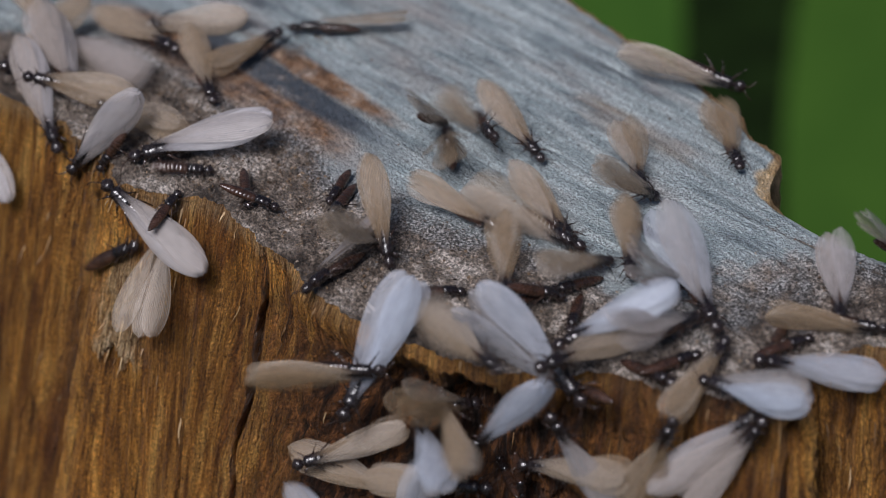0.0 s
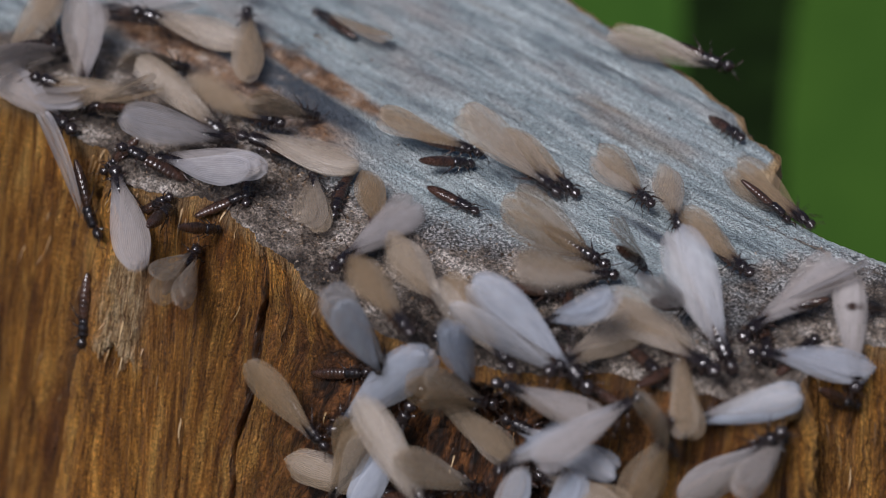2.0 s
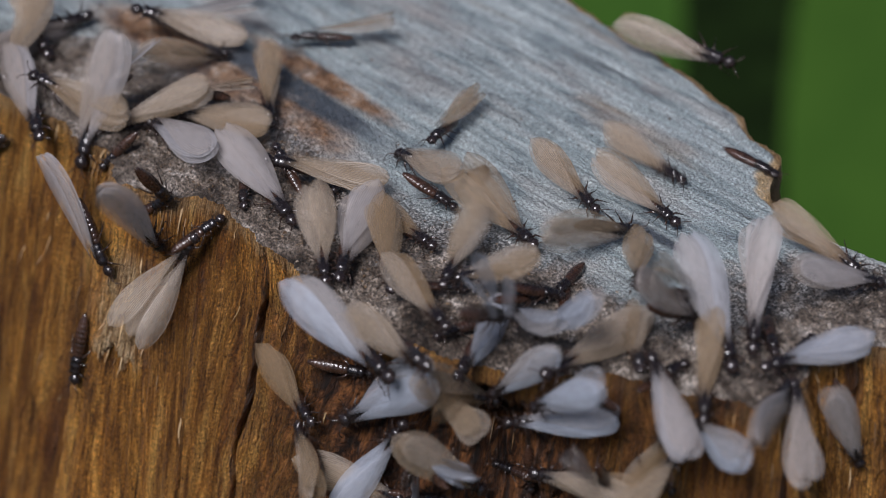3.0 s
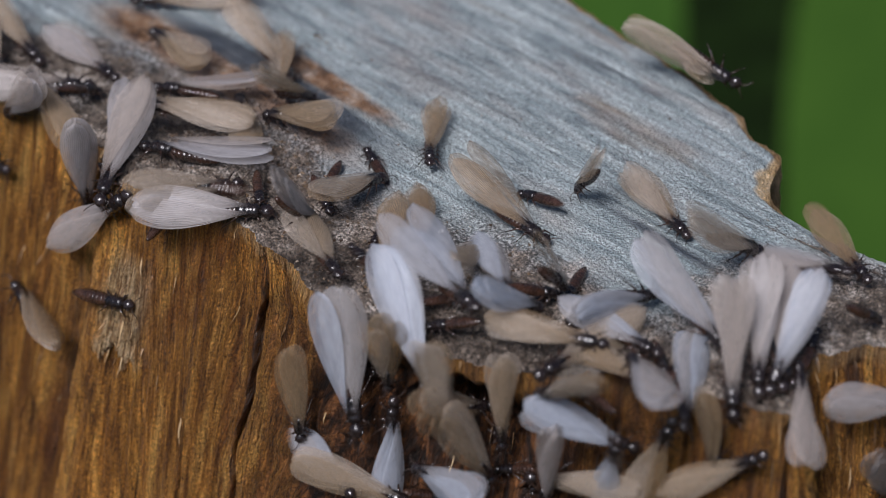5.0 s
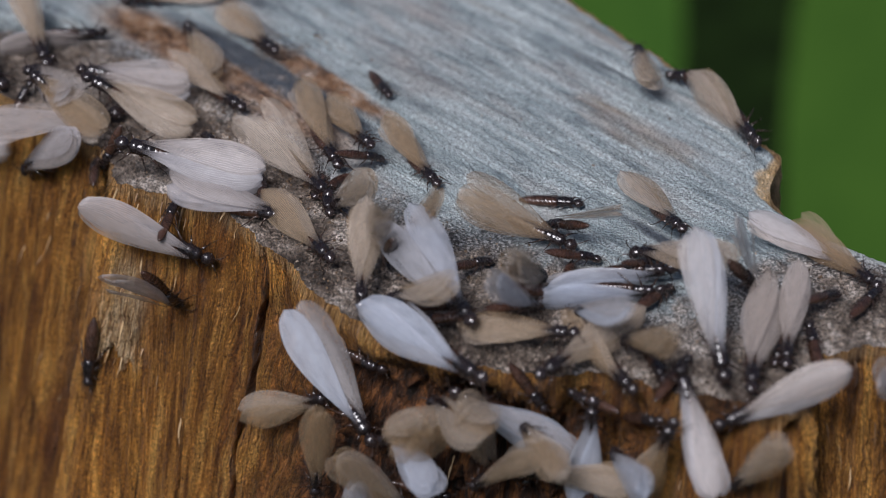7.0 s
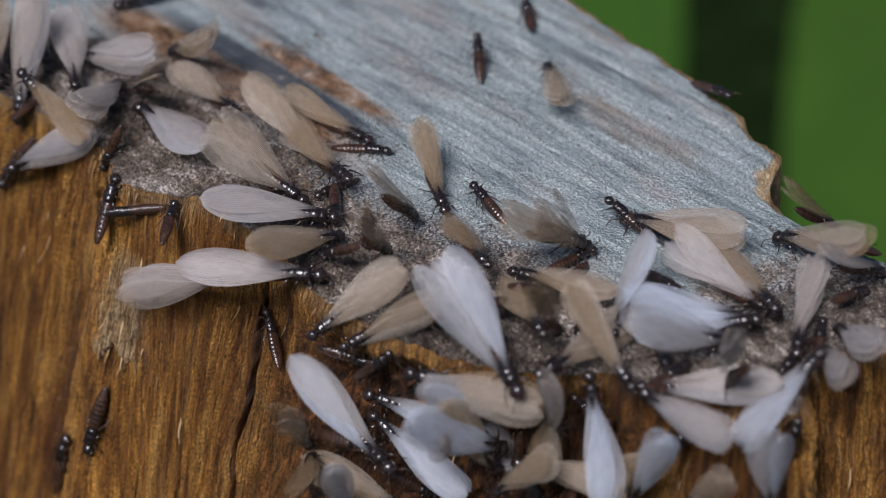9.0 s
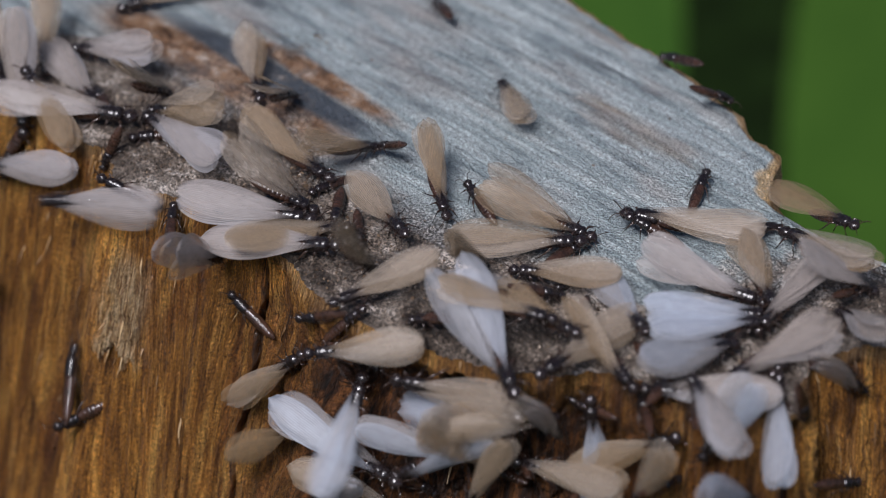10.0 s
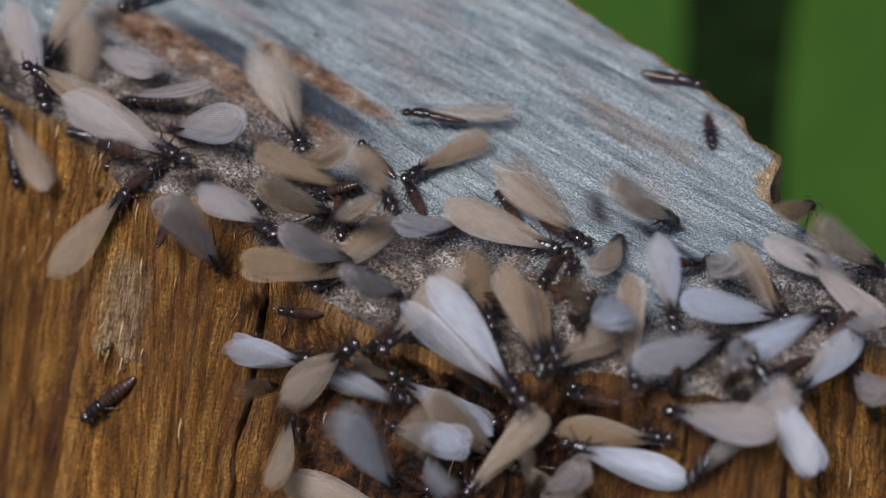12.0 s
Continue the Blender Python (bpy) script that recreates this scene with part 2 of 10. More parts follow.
def fbm(x, y, octaves=4, seed=0, gain=0.5):
    """Smooth value noise on arrays, about -1 to 1."""
    total, amp, size = np.zeros_like(x, dtype=float), 1.0, 0.0
    for o in range(octaves):
        xi, yi = np.floor(x).astype(np.int64), np.floor(y).astype(np.int64)
        fx, fy = x - xi, y - yi
        fx, fy = fx * fx * (3 - 2 * fx), fy * fy * (3 - 2 * fy)

        def cell(i, j):
            h = (i * 374761393 + j * 668265263 + (seed + o) * 974634777) & 0xFFFFFFFF
            h = ((h ^ (h >> 13)) * 1274126177) & 0xFFFFFFFF
            return ((h ^ (h >> 16)) & 0xFFFF) / 32767.5 - 1

        total += amp * ((cell(xi, yi) * (1 - fx) + cell(xi + 1, yi) * fx) * (1 - fy) + (cell(xi, yi + 1) * (1 - fx) + cell(xi + 1, yi + 1) * fx) * fy)
        size += amp
        amp *= gain
        x, y = x * 2.03 + 17.1, y * 2.03 + 5.7
    return total / size


def spline(points, step):
    """Catmull-Rom through a closed ring of 2D points, with a spacing that step(x, y) gives."""
    p = np.array(points, dtype=float)
    out = []
    n = len(p)
    for i in range(n):
        a, b, c, d = p[i - 1], p[i], p[(i + 1) % n], p[(i + 2) % n]
        k = max(2, int(np.linalg.norm(c - b) / step(*((b + c) / 2))))
        for t in np.arange(k) / k:
            out.append(0.5 * (2 * b + (c - a) * t + (2 * a - 5 * b + 4 * c - d) * t * t + (3 * b - a - 3 * c + d) * t ** 3))
    return np.array(out)


def grid_faces(rows, cols, wrap=False):
    i, j = np.meshgrid(np.arange(rows - 1), np.arange(cols if wrap else cols - 1), indexing="ij")
    a, b = i * cols + j, i * cols + (j + 1) % cols
    return np.stack([a, b, b + cols, a + cols], axis=-1).reshape(-1, 4)


def tube(points, radii, sides=6):
    """Verts and faces of a tapered tube along points."""
    p = [Vector(q) for q in points]
    verts, faces = [], []
    for i, q in enumerate(p):
        d = (p[min(i + 1, len(p) - 1)] - p[max(i - 1, 0)]).normalized()
        a = d.orthogonal().normalized()
        b = d.cross(a)
        for k in range(sides):
            w = 2 * math.pi * k / sides
            verts.append(q + (a * math.cos(w) + b * math.sin(w)) * radii[i])
    for i in range(len(p) - 1):
        for k in range(sides):
            faces.append((i * sides + k, i * sides + (k + 1) % sides, (i + 1) * sides + (k + 1) % sides, (i + 1) * sides + k))
    faces.append(tuple(range(sides))[::-1])
    faces.append(tuple(range((len(p) - 1) * sides, len(p) * sides)))
    return verts, faces


def add_float(me, name, values):
    at = me.attributes.new(name, "FLOAT", "POINT")
    at.data.foreach_set("value", np.asarray(values, dtype=np.float32).ravel())


# ---------------------------------------------------------------- the stump (millimetres, rim on the plane z = 0)
FRONT_RIM = [(-48, 30.5), (-39, 24.5), (-30.5, 18.5), (-27.8, 14.9), (-25.4, 13), (-24, 8.8), (-19, 7.4), (-16, 5.8),
             (-13.4, 1.8), (-11.2, -0.6), (-8.9, -4.8), (-5.5, -8.3), (0, -11.0), (6, -12.4), (12, -13.2), (15, -15.5), (19.5, -17), (23, -18.2), (24.2, -14.5), (26, -12), (36, -10)]
BACK_RIM = [(39.6, -8.1), (35, -6.6), (31.2, -3.4), (27.9, 1.1), (24.3, 6.6), (25.5, 12.4), (23.7, 15.2), (22.6, 19.4),
            (16.1, 29.3), (11, 36.5), (7, 46), (6, 70), (-20, 108), (-75, 122), (-118, 92), (-128, 48)]


def bell(x, centre, width):
    return np.exp(-((x - centre) / width) ** 2)


def make_stump():
    ring = spline(FRONT_RIM + BACK_RIM, lambda x, y: 0.085 if y < 20 and -42 < x < 40 and y < 16 - 0.62 * x else 0.28)
    cols = len(ring)
    # ragged outline
    tang = np.roll(ring, -1, 0) - np.roll(ring, 1, 0)
    seg = np.linalg.norm(np.roll(ring, -1, 0) - ring, axis=1)
    arc = np.concatenate([[0], np.cumsum(seg)[:-1]])
    normal = np.stack([tang[:, 1], -tang[:, 0]], 1)
    normal /= np.linalg.norm(normal, axis=1)[:, None]
    smooth_n = normal.copy()
    for _ in range(60):
        smooth_n = (np.roll(smooth_n, 3, 0) + np.roll(smooth_n, -3, 0) + smooth_n) / 3
    smooth_n /= np.linalg.norm(smooth_n, axis=1)[:, None]
    front = (ring[:, 1] < 16 - 0.62 * ring[:, 0])
    ring = ring + normal * np.where(front, 1.0, 0.45)[:, None] * (0.35 * fbm(arc * 0.9, arc * 0, 4, 3) + 0.12 * fbm(arc * 4, arc * 0, 3, 8))[:, None]
    rx = ring[:, 0]
    rim_z = -0.35 + 0.35 * fbm(arc * 0.5, arc * 0 + 3, 3, 21) + 0.15 * fbm(arc * 3, arc * 0, 3, 22)
    rim_z -= np.where(front, 1.3 * bell(rx, 6, 9), 0)

    # side: columns follow the fibres, which flare outwards to the foot
    h = np.concatenate([np.linspace(0, 27, 235), np.linspace(28, 60, 26), np.linspace(66, 755, 30)])
    H, A = np.meshgrid(h, arc, indexing="ij")
    X = np.broadcast_to(rx, H.shape)
    Fm = np.broadcast_to(front, H.shape)
    edge = np.clip(H / 1.6, 0, 1)
    wear = np.where(Fm, 1.0, 0.35)
    sway = 0.8 * fbm(A * 0.2, H * 0.09, 3, 35)
    layer = 4 * fbm(A * 0.5 + sway * 0.4, H * 0.022, 3, 36)
    layer = (np.floor(layer) + np.clip((layer - np.floor(layer)) * 5, 0, 1)) * 0.28
    ridge = 1 - np.abs(fbm(A * 1.9 + sway, H * 0.05, 3, 37)) * 2
    knobs = 0.75 * bell(X, 31, 8) * fbm(A * 1.1, H * 0.8, 4, 39, 0.6)
    disp = wear * edge * (knobs + 0.6 * fbm(A * 0.35, H * 0.03, 3, 31) + 0.75 * layer + 0.16 * ridge + 0.24 * fbm(A * 4 + sway * 2, H * 0.16, 4, 33, 0.65) + 0.10 * fbm(A * 6, H * 2.0, 2, 34))
    wig = 0.5 * fbm(H * 0.3, H * 0 + 1, 3, 41)
    torn = np.zeros_like(H)
    rot = np.zeros_like(H)

    def groove(x0, lean, width, depth, top, bottom):
        on = np.clip((H - top) / 1.5, 0, 1) * np.clip((bottom - H) / 3, 0, 1)
        return -depth * on * bell(X, x0 + lean * H + wig * 0.5, width)

    cracks = groove(-13.0, 0.0, 0.13, 1.9, 0.2, 60) + groove(-25.2, -0.05, 1.0, 1.5, 3, 60) + groove(23.2, -0.03, 0.3, 1.8, 0.5, 60)
    cracks += groove(-21.5, 0.02, 0.2, 0.5, 4, 30) + groove(-17.2, 0.01, 0.12, 0.3, 6, 40) + groove(-29.8, 0, 0.3, 0.4, 2, 60) + groove(16.5, 0.02, 0.25, 1.2, 1, 60) + groove(28.3, 0.0, 0.2, 0.9, 1, 60)
    cracks = np.where(Fm, cracks, 0)
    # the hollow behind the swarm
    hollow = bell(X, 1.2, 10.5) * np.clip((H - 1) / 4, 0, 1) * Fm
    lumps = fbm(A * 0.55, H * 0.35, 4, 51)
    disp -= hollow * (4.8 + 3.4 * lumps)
    # Red-brown rot, with the recess's shade and a darker left flank painted in.
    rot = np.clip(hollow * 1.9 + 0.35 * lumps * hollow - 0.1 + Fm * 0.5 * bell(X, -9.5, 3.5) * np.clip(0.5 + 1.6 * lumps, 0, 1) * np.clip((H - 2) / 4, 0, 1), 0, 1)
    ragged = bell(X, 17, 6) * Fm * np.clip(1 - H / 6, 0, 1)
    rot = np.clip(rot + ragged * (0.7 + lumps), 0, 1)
    # torn pale fibres below the left rim
    tear = Fm * bell(X, -22.6 - 0.03 * H + 0.5 * fbm(H * 0.8, A * 2, 3, 61), 1.0) * np.clip((H - 4.5) / 2, 0, 1) * np.clip((13.2 + 1.6 * fbm(A * 2.4, A * 0, 2, 62) - H) / 0.3, 0, 1)
    disp += np.clip(tear * 1.6, 0, 1) * (0.6 + 0.5 * fbm(A * 3.5, H * 0.7, 3, 63) + 0.25 * fbm(A * 7, H * 3, 2, 64))
    torn = np.clip(tear * 1.8 + Fm * bell(H, 0.4, 0.7) * 0.6 * (1 - 0.8 * bell(X, 6, 14)) + (~Fm) * np.clip(1.25 - H / 12, 0, 1), 0, 1)
    lean = np.where(front & (rx < 38), 1.0, 0.0)
    for _ in range(80):
        lean = (np.roll(lean, 4, 0) + np.roll(lean, -4, 0) + lean) / 3
    flare = np.where(H < 60, 0.38 * H, 22.8 + 0.16 * (H - 60)) * lean + np.clip(H - 20, 0, 60) * 0.1 * (1 - lean)
    px = ring[:, 0] + smooth_n[:, 0] * flare * (1 - 0.55 * lean) - 0.05 * H * lean + normal[:, 0] * disp - 0.2 * cracks
    py = ring[:, 1] + smooth_n[:, 1] * flare + normal[:, 1] * disp - 0.98 * cracks
    pz = rim_z - H
    side_v = np.stack([px, py, pz], -1).reshape(-1, 3) * MM
    side = mesh_of("side_wood", side_v, grid_faces(len(h), cols, True)[:, ::-1], WOOD_SIDE, True, np.stack([A, H], -1).reshape(-1, 2))
    add_float(side, "torn", torn)
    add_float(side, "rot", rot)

    # top: rings that shrink towards an inner point
    centre = np.array([-10.0, 30.0])
    rings = 1 - np.linspace(0, 1, 250) ** 1.35 * 0.995
    R, _ = np.meshgrid(rings, arc, indexing="ij")
    tx = centre[0] + (ring[:, 0] - centre[0]) * R
    ty = centre[1] + (ring[:, 1] - centre[1]) * R
    dist = (1 - R) * np.linalg.norm(ring - centre, axis=1)
    ca, sa = math.cos(radians(48)), math.sin(radians(48))
    ga, gc = tx * ca - ty * sa, tx * sa + ty * ca
    saw = 0.16 * fbm(gc * 0.9, ga * 0.05, 3, 71) + 0.07 * fbm(gc * 3.0, ga * 0.15, 3, 72)
    fd = np.where(front, dist, 40)
    belt = np.clip(1 - fd / (14.0 + 9.0 * np.clip((14 - tx) / 10, 0, 1) + 3.0 * fbm(A[:1] * 0.15, A[:1] * 0, 2, 75)), 0, 1) ** 0.8
    tan = 0.95 * bell(gc, 8.6, 1.2) * bell(ga, -24, 9) + 1.3 * bell(gc, 2.9, 2.6) * bell(ga, -30, 14)
    ink = 1.35 * bell(gc, 6.0, 1.4) * bell(ga, -27, 13) + 0.7 * bell(gc, 12.5, 0.6) * bell(ga, 10, 9)
    belt *= 1 - 0.7 * np.clip(tan + ink, 0, 1)
    edge = np.where(front, 0, np.clip(1 - dist / (0.7 + 1.1 * bell(ty, 9, 4) + 0.5 * bell(ty, 21, 3) + 0.5 * fbm(A[:1] * 0.8, A[:1] * 0, 2, 77)), 0, 1)) * (tx > 3)
    rough = belt * (0.7 * fbm(tx * 0.45, ty * 0.45, 4, 73) + 0.18 * fbm(tx * 2.2, ty * 2.2, 3, 74))
    grains = 0.09 * fbm(tx * 4.5, ty * 4.5, 2, 76)
    fade = np.clip(dist / 1.2, 0, 1)
    tz = rim_z * (1 - np.clip(dist / 3.0, 0, 1)) ** 2 + (saw + rough + grains) * fade
    tz -= 1.1 * np.where(front, bell(tx, 6, 9), 0) * np.clip(1 - dist / 8, 0, 1) * np.clip(dist / 3, 0, 1)
    tz -= 0.5 * edge ** 2
    top = mesh_of("cut_top", np.stack([tx, ty, tz], -1).reshape(-1, 3) * MM, grid_faces(len(rings), cols, True), WOOD_TOP, True)
    add_float(top, "belt", belt)
    add_float(top, "tan", tan)
    add_float(top, "ink", ink)
    add_float(top, "edge", edge)
    # crumbs of rotten wood and frass, most of them on the broken belt
    pick = np.random.RandomState(4)
    spots = np.stack([tx, ty, tz], -1).reshape(-1, 3)
    weight = (belt ** 1.5 * (tx > -45) * (dist > 0.3) * (1 - R)).ravel() + 0.004 * (1 - R).ravel()
    chosen = spots[pick.choice(len(spots), 6500, p=weight / weight.sum())]
    cv, cf = [], []
    cube = np.array([(a, b, c) for a in (-1, 1) for b in (-1, 1) for c in (-1, 1)], dtype=float)
    for spot in chosen:
        size = 0.034 * (1 + 2.2 * pick.rand() ** 6)
        box = (cube * (1, 0.35 + 0.6 * pick.rand(), 0.3 + 0.4 * pick.rand()) + pick.uniform(-0.4, 0.4, (8, 3))) * size
        turn = np.array(Euler(pick.uniform(-0.7, 0.7, 2).tolist() + [pick.uniform(0, 6.3)]).to_matrix())
        b = len(cv)
        cv += (box @ turn.T + spot + (0, 0, size * 0.35)).tolist()
        cf += [[b + i for i in q] for q in ((0, 1, 3, 2), (4, 6, 7, 5), (0, 4, 5, 1), (2, 3, 7, 6), (0, 2, 6, 4), (1, 5, 7, 3))]
    crumbs = mesh_of("wood_crumbs", np.array(cv) * MM, cf, CRUMB, False)
    stump = thing("tree_stump", pose(0, 0, -0.75))
    for me in (side, top):
        ob = part(me.name, me, stump)
        ob.matrix_parent_inverse = stump.matrix_world.inverted()
    stump.children[0]["label"] = "bare orange-brown wood with split vertical fibres"
    stump.children[1]["label"] = "weathered blue-grey saw-cut top"
    side_ob = stump.children[0]
    cols_front = np.where(front)[0]
    grid = np.stack([px, py, pz], -1)
    for k in range(110):
        if k < 14:
            want, down = -22.8 + pick.normal(0, 0.7), pick.uniform(9, 13)
        elif k < 50:
            want, down = pick.uniform(-34, 34), pick.uniform(0.1, 1.5)
        else:
            want, down = pick.uniform(-34, 34), pick.uniform(2, 22)
        col = cols_front[np.argmin(np.abs(rx[cols_front] - want))]
        row = int(np.argmin(np.abs(h - down)))
        base, tipward = Vector(grid[row, col]), Vector(grid[min(row + 9, len(h) - 1), col])
        out = Vector((*smooth_n[col], 0.1)).normalized()
        along = (tipward - base).normalized()
        length, wide = pick.uniform(0.5, 2.0), pick.uniform(0.04, 0.12)
        across = along.cross(out).normalized()
        pts = [base - out * 0.1, base + along * length * 0.5 + out * pick.uniform(0.08, 0.2), base + along * length + out * pick.uniform(0.12, 0.5) + across * pick.uniform(-0.2, 0.2)]
        sv, sf = tube([q * MM for q in pts], [wide * MM, wide * 0.8 * MM, wide * 0.15 * MM], 4)
        shard = mesh_of("splinter", sv, sf, SPLINTER, False)
        ob = part("splinter", shard, side_ob)
        ob.matrix_parent_inverse = side_ob.matrix_world.inverted()
    tagged(new("wood_crumbs", crumbs), "brown and pale crumbs of rotten wood on the stump", "wood crumbs", kind="stuff")
    return tagged(stump, "weathered grey sawn stump with bare orange-brown splintered side", "tree stump")


stump = make_stump()


# ---------------------------------------------------------------- the garden behind
def make_ground():
    xs = np.concatenate([-np.geomspace(600, 0.2, 40), np.linspace(-0.15, 0.15, 7), np.geomspace(0.2, 600, 40)])
    X, Y = np.meshgrid(xs, xs, indexing="ij")
    Z = -0.752 + 0.02 * fbm(X * 3, Y * 3, 3, 90) * np.clip(np.hypot(X, Y) - 0.2, 0, 1)
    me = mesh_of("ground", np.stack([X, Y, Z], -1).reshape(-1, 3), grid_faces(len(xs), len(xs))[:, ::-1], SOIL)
    tagged(new("ground", me), "garden soil with low growth, shade painted into its near-black colour", "ground", kind="structure")


def leaf_mesh(length, width, bend):
    s, a = np.meshgrid(np.linspace(0, 1, 13), np.linspace(-1, 1, 7), indexing="ij")
    w = width * np.sin(np.pi * s ** 0.8) ** 0.8 * 0.5
    x = a * w
    y = s * length
    z = -bend * s ** 2 * length + 0.16 * np.abs(a) * w + 0.03 * width * np.sin(s * 20) * np.abs(a)
    return mesh_of("leaf", np.stack([x, y, z], -1).reshape(-1, 3), grid_faces(13, 7)[:, ::-1], LEAF)


def make_plant(x, y, leaves, label):
    """A low plant of broad leaves on a short stem; each leaf: foot (from the stem), turn, rise, length, width."""
    plant = thing("broad_leaved_plant", pose(x, y, -0.75))
    top = 0.02 + min(z for _, _, z, _, _, _, _ in leaves) * 0.5
    part("stem", mesh_of("stem", *tube([(0, 0, -0.005), (0.004, 0.003, top * 0.5), (0, 0, top)], [0.009, 0.008, 0.005], 8), LEAF), plant, "green plant stem")
    for dx, dy, z, turn, rise, length, width in leaves:
        leaf = part("leaf", leaf_mesh(length, width, 0.12), plant)
        leaf.matrix_basis = pose(dx, dy, z, rise, 0, turn)
        pts = [(0, 0, top - 0.004), (dx * 0.35, dy * 0.35, top + (z - top) * 0.6), (dx, dy, z)]
        stalk = part("leaf_stalk", mesh_of("leaf_stalk", *tube(pts, [0.004, 0.003, 0.002], 6), LEAF), leaf)
        stalk.matrix_parent_inverse = leaf.matrix_basis.inverted()
    return tagged(plant, label, "plant", "plants behind the stump")


make_ground()
make_plant(0.165, 0.460, [(0.014, -0.040, 0.250, 0, 55, 0.42, 0.140), (0.075, 0.03, 0.24, -35, 40, 0.26, 0.11), (0.09, -0.03, 0.20, -80, 30, 0.22, 0.09)],
           "mid-green broad-leaved plant growing behind the stump")
make_plant(0.040, 0.520, [(0.008, -0.030, 0.368, 4, 55, 0.28, 0.066), (-0.05, 0.02, 0.30, 40, 45, 0.24, 0.08), (-0.03, -0.03, 0.24, 85, 30, 0.2, 0.07)],
           "deep green broad-leaved plant growing behind the stump")


# ---------------------------------------------------------------- winged termites (millimetres; head towards +y)
def loft(rows, sides=12):
    """A body of rings: (y, half width, half height, z of the middle)."""
    verts, faces = [], []
    for y, w, t, z in rows:
        for k in range(sides):
            a = 2 * math.pi * k / sides
            verts.append((w * math.cos(a) * MM, y * MM, (z + t * math.sin(a)) * MM))
    n = len(rows)
    for i in range(n - 1):
        for k in range(sides):
            faces.append((i * sides + k, i * sides + (k + 1) % sides, (i + 1) * sides + (k + 1) % sides, (i + 1) * sides + k))
    faces.append(tuple(range(sides))[::-1])
    faces.append(tuple(range((n - 1) * sides, n * sides)))
    if rows[0][0] <= rows[-1][0]:
        faces = [f[::-1] for f in faces]
    return verts, faces


def head_mesh():
    rows = [(0.80 + 1.1 * s, 0.50 * math.sin(math.pi * min(0.985, max(0.04, s))) ** 0.6, 0.40 * math.sin(math.pi * min(0.985, max(0.04, s))) ** 0.6, 0.74 - 0.12 * s) for s in np.linspace(0, 1, 11)]
    return mesh_of("head", *loft(rows), CHITIN)


def thorax_mesh():
    rows = []
    for s in np.linspace(0, 1, 16):
        y = -0.95 + 1.85 * s
        w = 0.46 * (1 - (2 * s - 1) ** 4) ** 0.5 + 0.08
        lobe = 0.06 * abs(math.sin(s * math.pi * 3))
        rows.append((y, w * 0.95 + lobe, (w * 0.85 + lobe) * 0.9, 0.78))
    return mesh_of("thorax", *loft(rows), CHITIN)


def abdomen_mesh(length=3.5, width=0.60, mat=None):
    rows = []
    for i in range(9):
        for f, d in ((0.0, 0.95), (0.3, 1.0), (0.85, 0.995), (0.98, 0.94)):
            s = (i + f) / 9
            w = width * max(0.10, math.sin(math.pi * (0.22 + 0.76 * s)) ** 0.55)
            rows.append((-0.8 - length * s, w * d, w * d * 0.76, 0.66 - 0.22 * s))
    return mesh_of("abdomen", *loft(rows), mat or CHITIN_RED)


def antenna_mesh(side):
    pts, rad = [], []
    for i in range(15):
        s = i / 14
        pts.append(Vector((side * (0.2 + 0.5 * s + 0.2 * s * s), 1.75 + 1.0 * s - 0.25 * s * s, 0.72 + 0.35 * math.sin(s * 2.6) - 0.25 * s)) * MM)
        rad.append((0.05 if i % 2 else 0.028) * MM)
    return mesh_of("antenna", *tube(pts, rad, 5), LIMB)


def eye_mesh(side):
    rows = [(1.36 + 0.22 * s, 0.11 * math.sin(math.pi * min(0.97, max(0.05, s))) ** 0.5, 0.12 * math.sin(math.pi * min(0.97, max(0.05, s))) ** 0.5, 0.74) for s in np.linspace(0, 1, 6)]
    verts, faces = loft(rows, 8)
    return mesh_of("eye", [(x + side * 0.42 * MM, y, z) for x, y, z in verts], faces, CHITIN)


def leg_mesh(side, y0, y1):
    pts = [Vector(q) * MM for q in ((side * 0.25, y0, 0.5), (side * 0.62, (y0 * 2 + y1) / 3, 0.72), (side * 0.9, (y0 + y1 * 2) / 3, 0.36), (side * 1.1, y1, 0.05), (side * 1.28, y1 * 1.1, 0.02))]
    return mesh_of("leg", *tube(pts, [r * MM for r in (0.09, 0.10, 0.055, 0.035, 0.025)], 5), LIMB)


def wing_mesh(name, length, width, curl, side, mat):
    s, a = np.meshgrid(np.linspace(0, 1, 30), np.linspace(-1, 1, 11), indexing="ij")
    wide = 0.09 + 0.91 * np.sin(np.clip(s / 0.76, 0, 1) * np.pi / 2) ** 1.35
    tip = np.sqrt(np.clip(1 - ((s - 0.66) / 0.34).clip(0, 1) ** 2.3, 0, 1))
    half = width * 0.5 * wide * np.maximum(tip, 0.02)
    lead = side * 0.10 * width * np.sin(np.pi * s)
    x = a * half + lead
    y = -s * length
    z = curl * s ** 2 - 0.10 * width * a ** 2 * wide + 0.02 * np.sin(a * 14) * np.clip(s * 3, 0, 1) * np.clip((1 - s) * 4, 0, 1)
    v = np.stack([x, y, z], -1).reshape(-1, 3) * MM
    return mesh_of(name, v, grid_faces(30, 11), mat, True, np.stack([a * 0.5 + 0.5, s], -1).reshape(-1, 2))


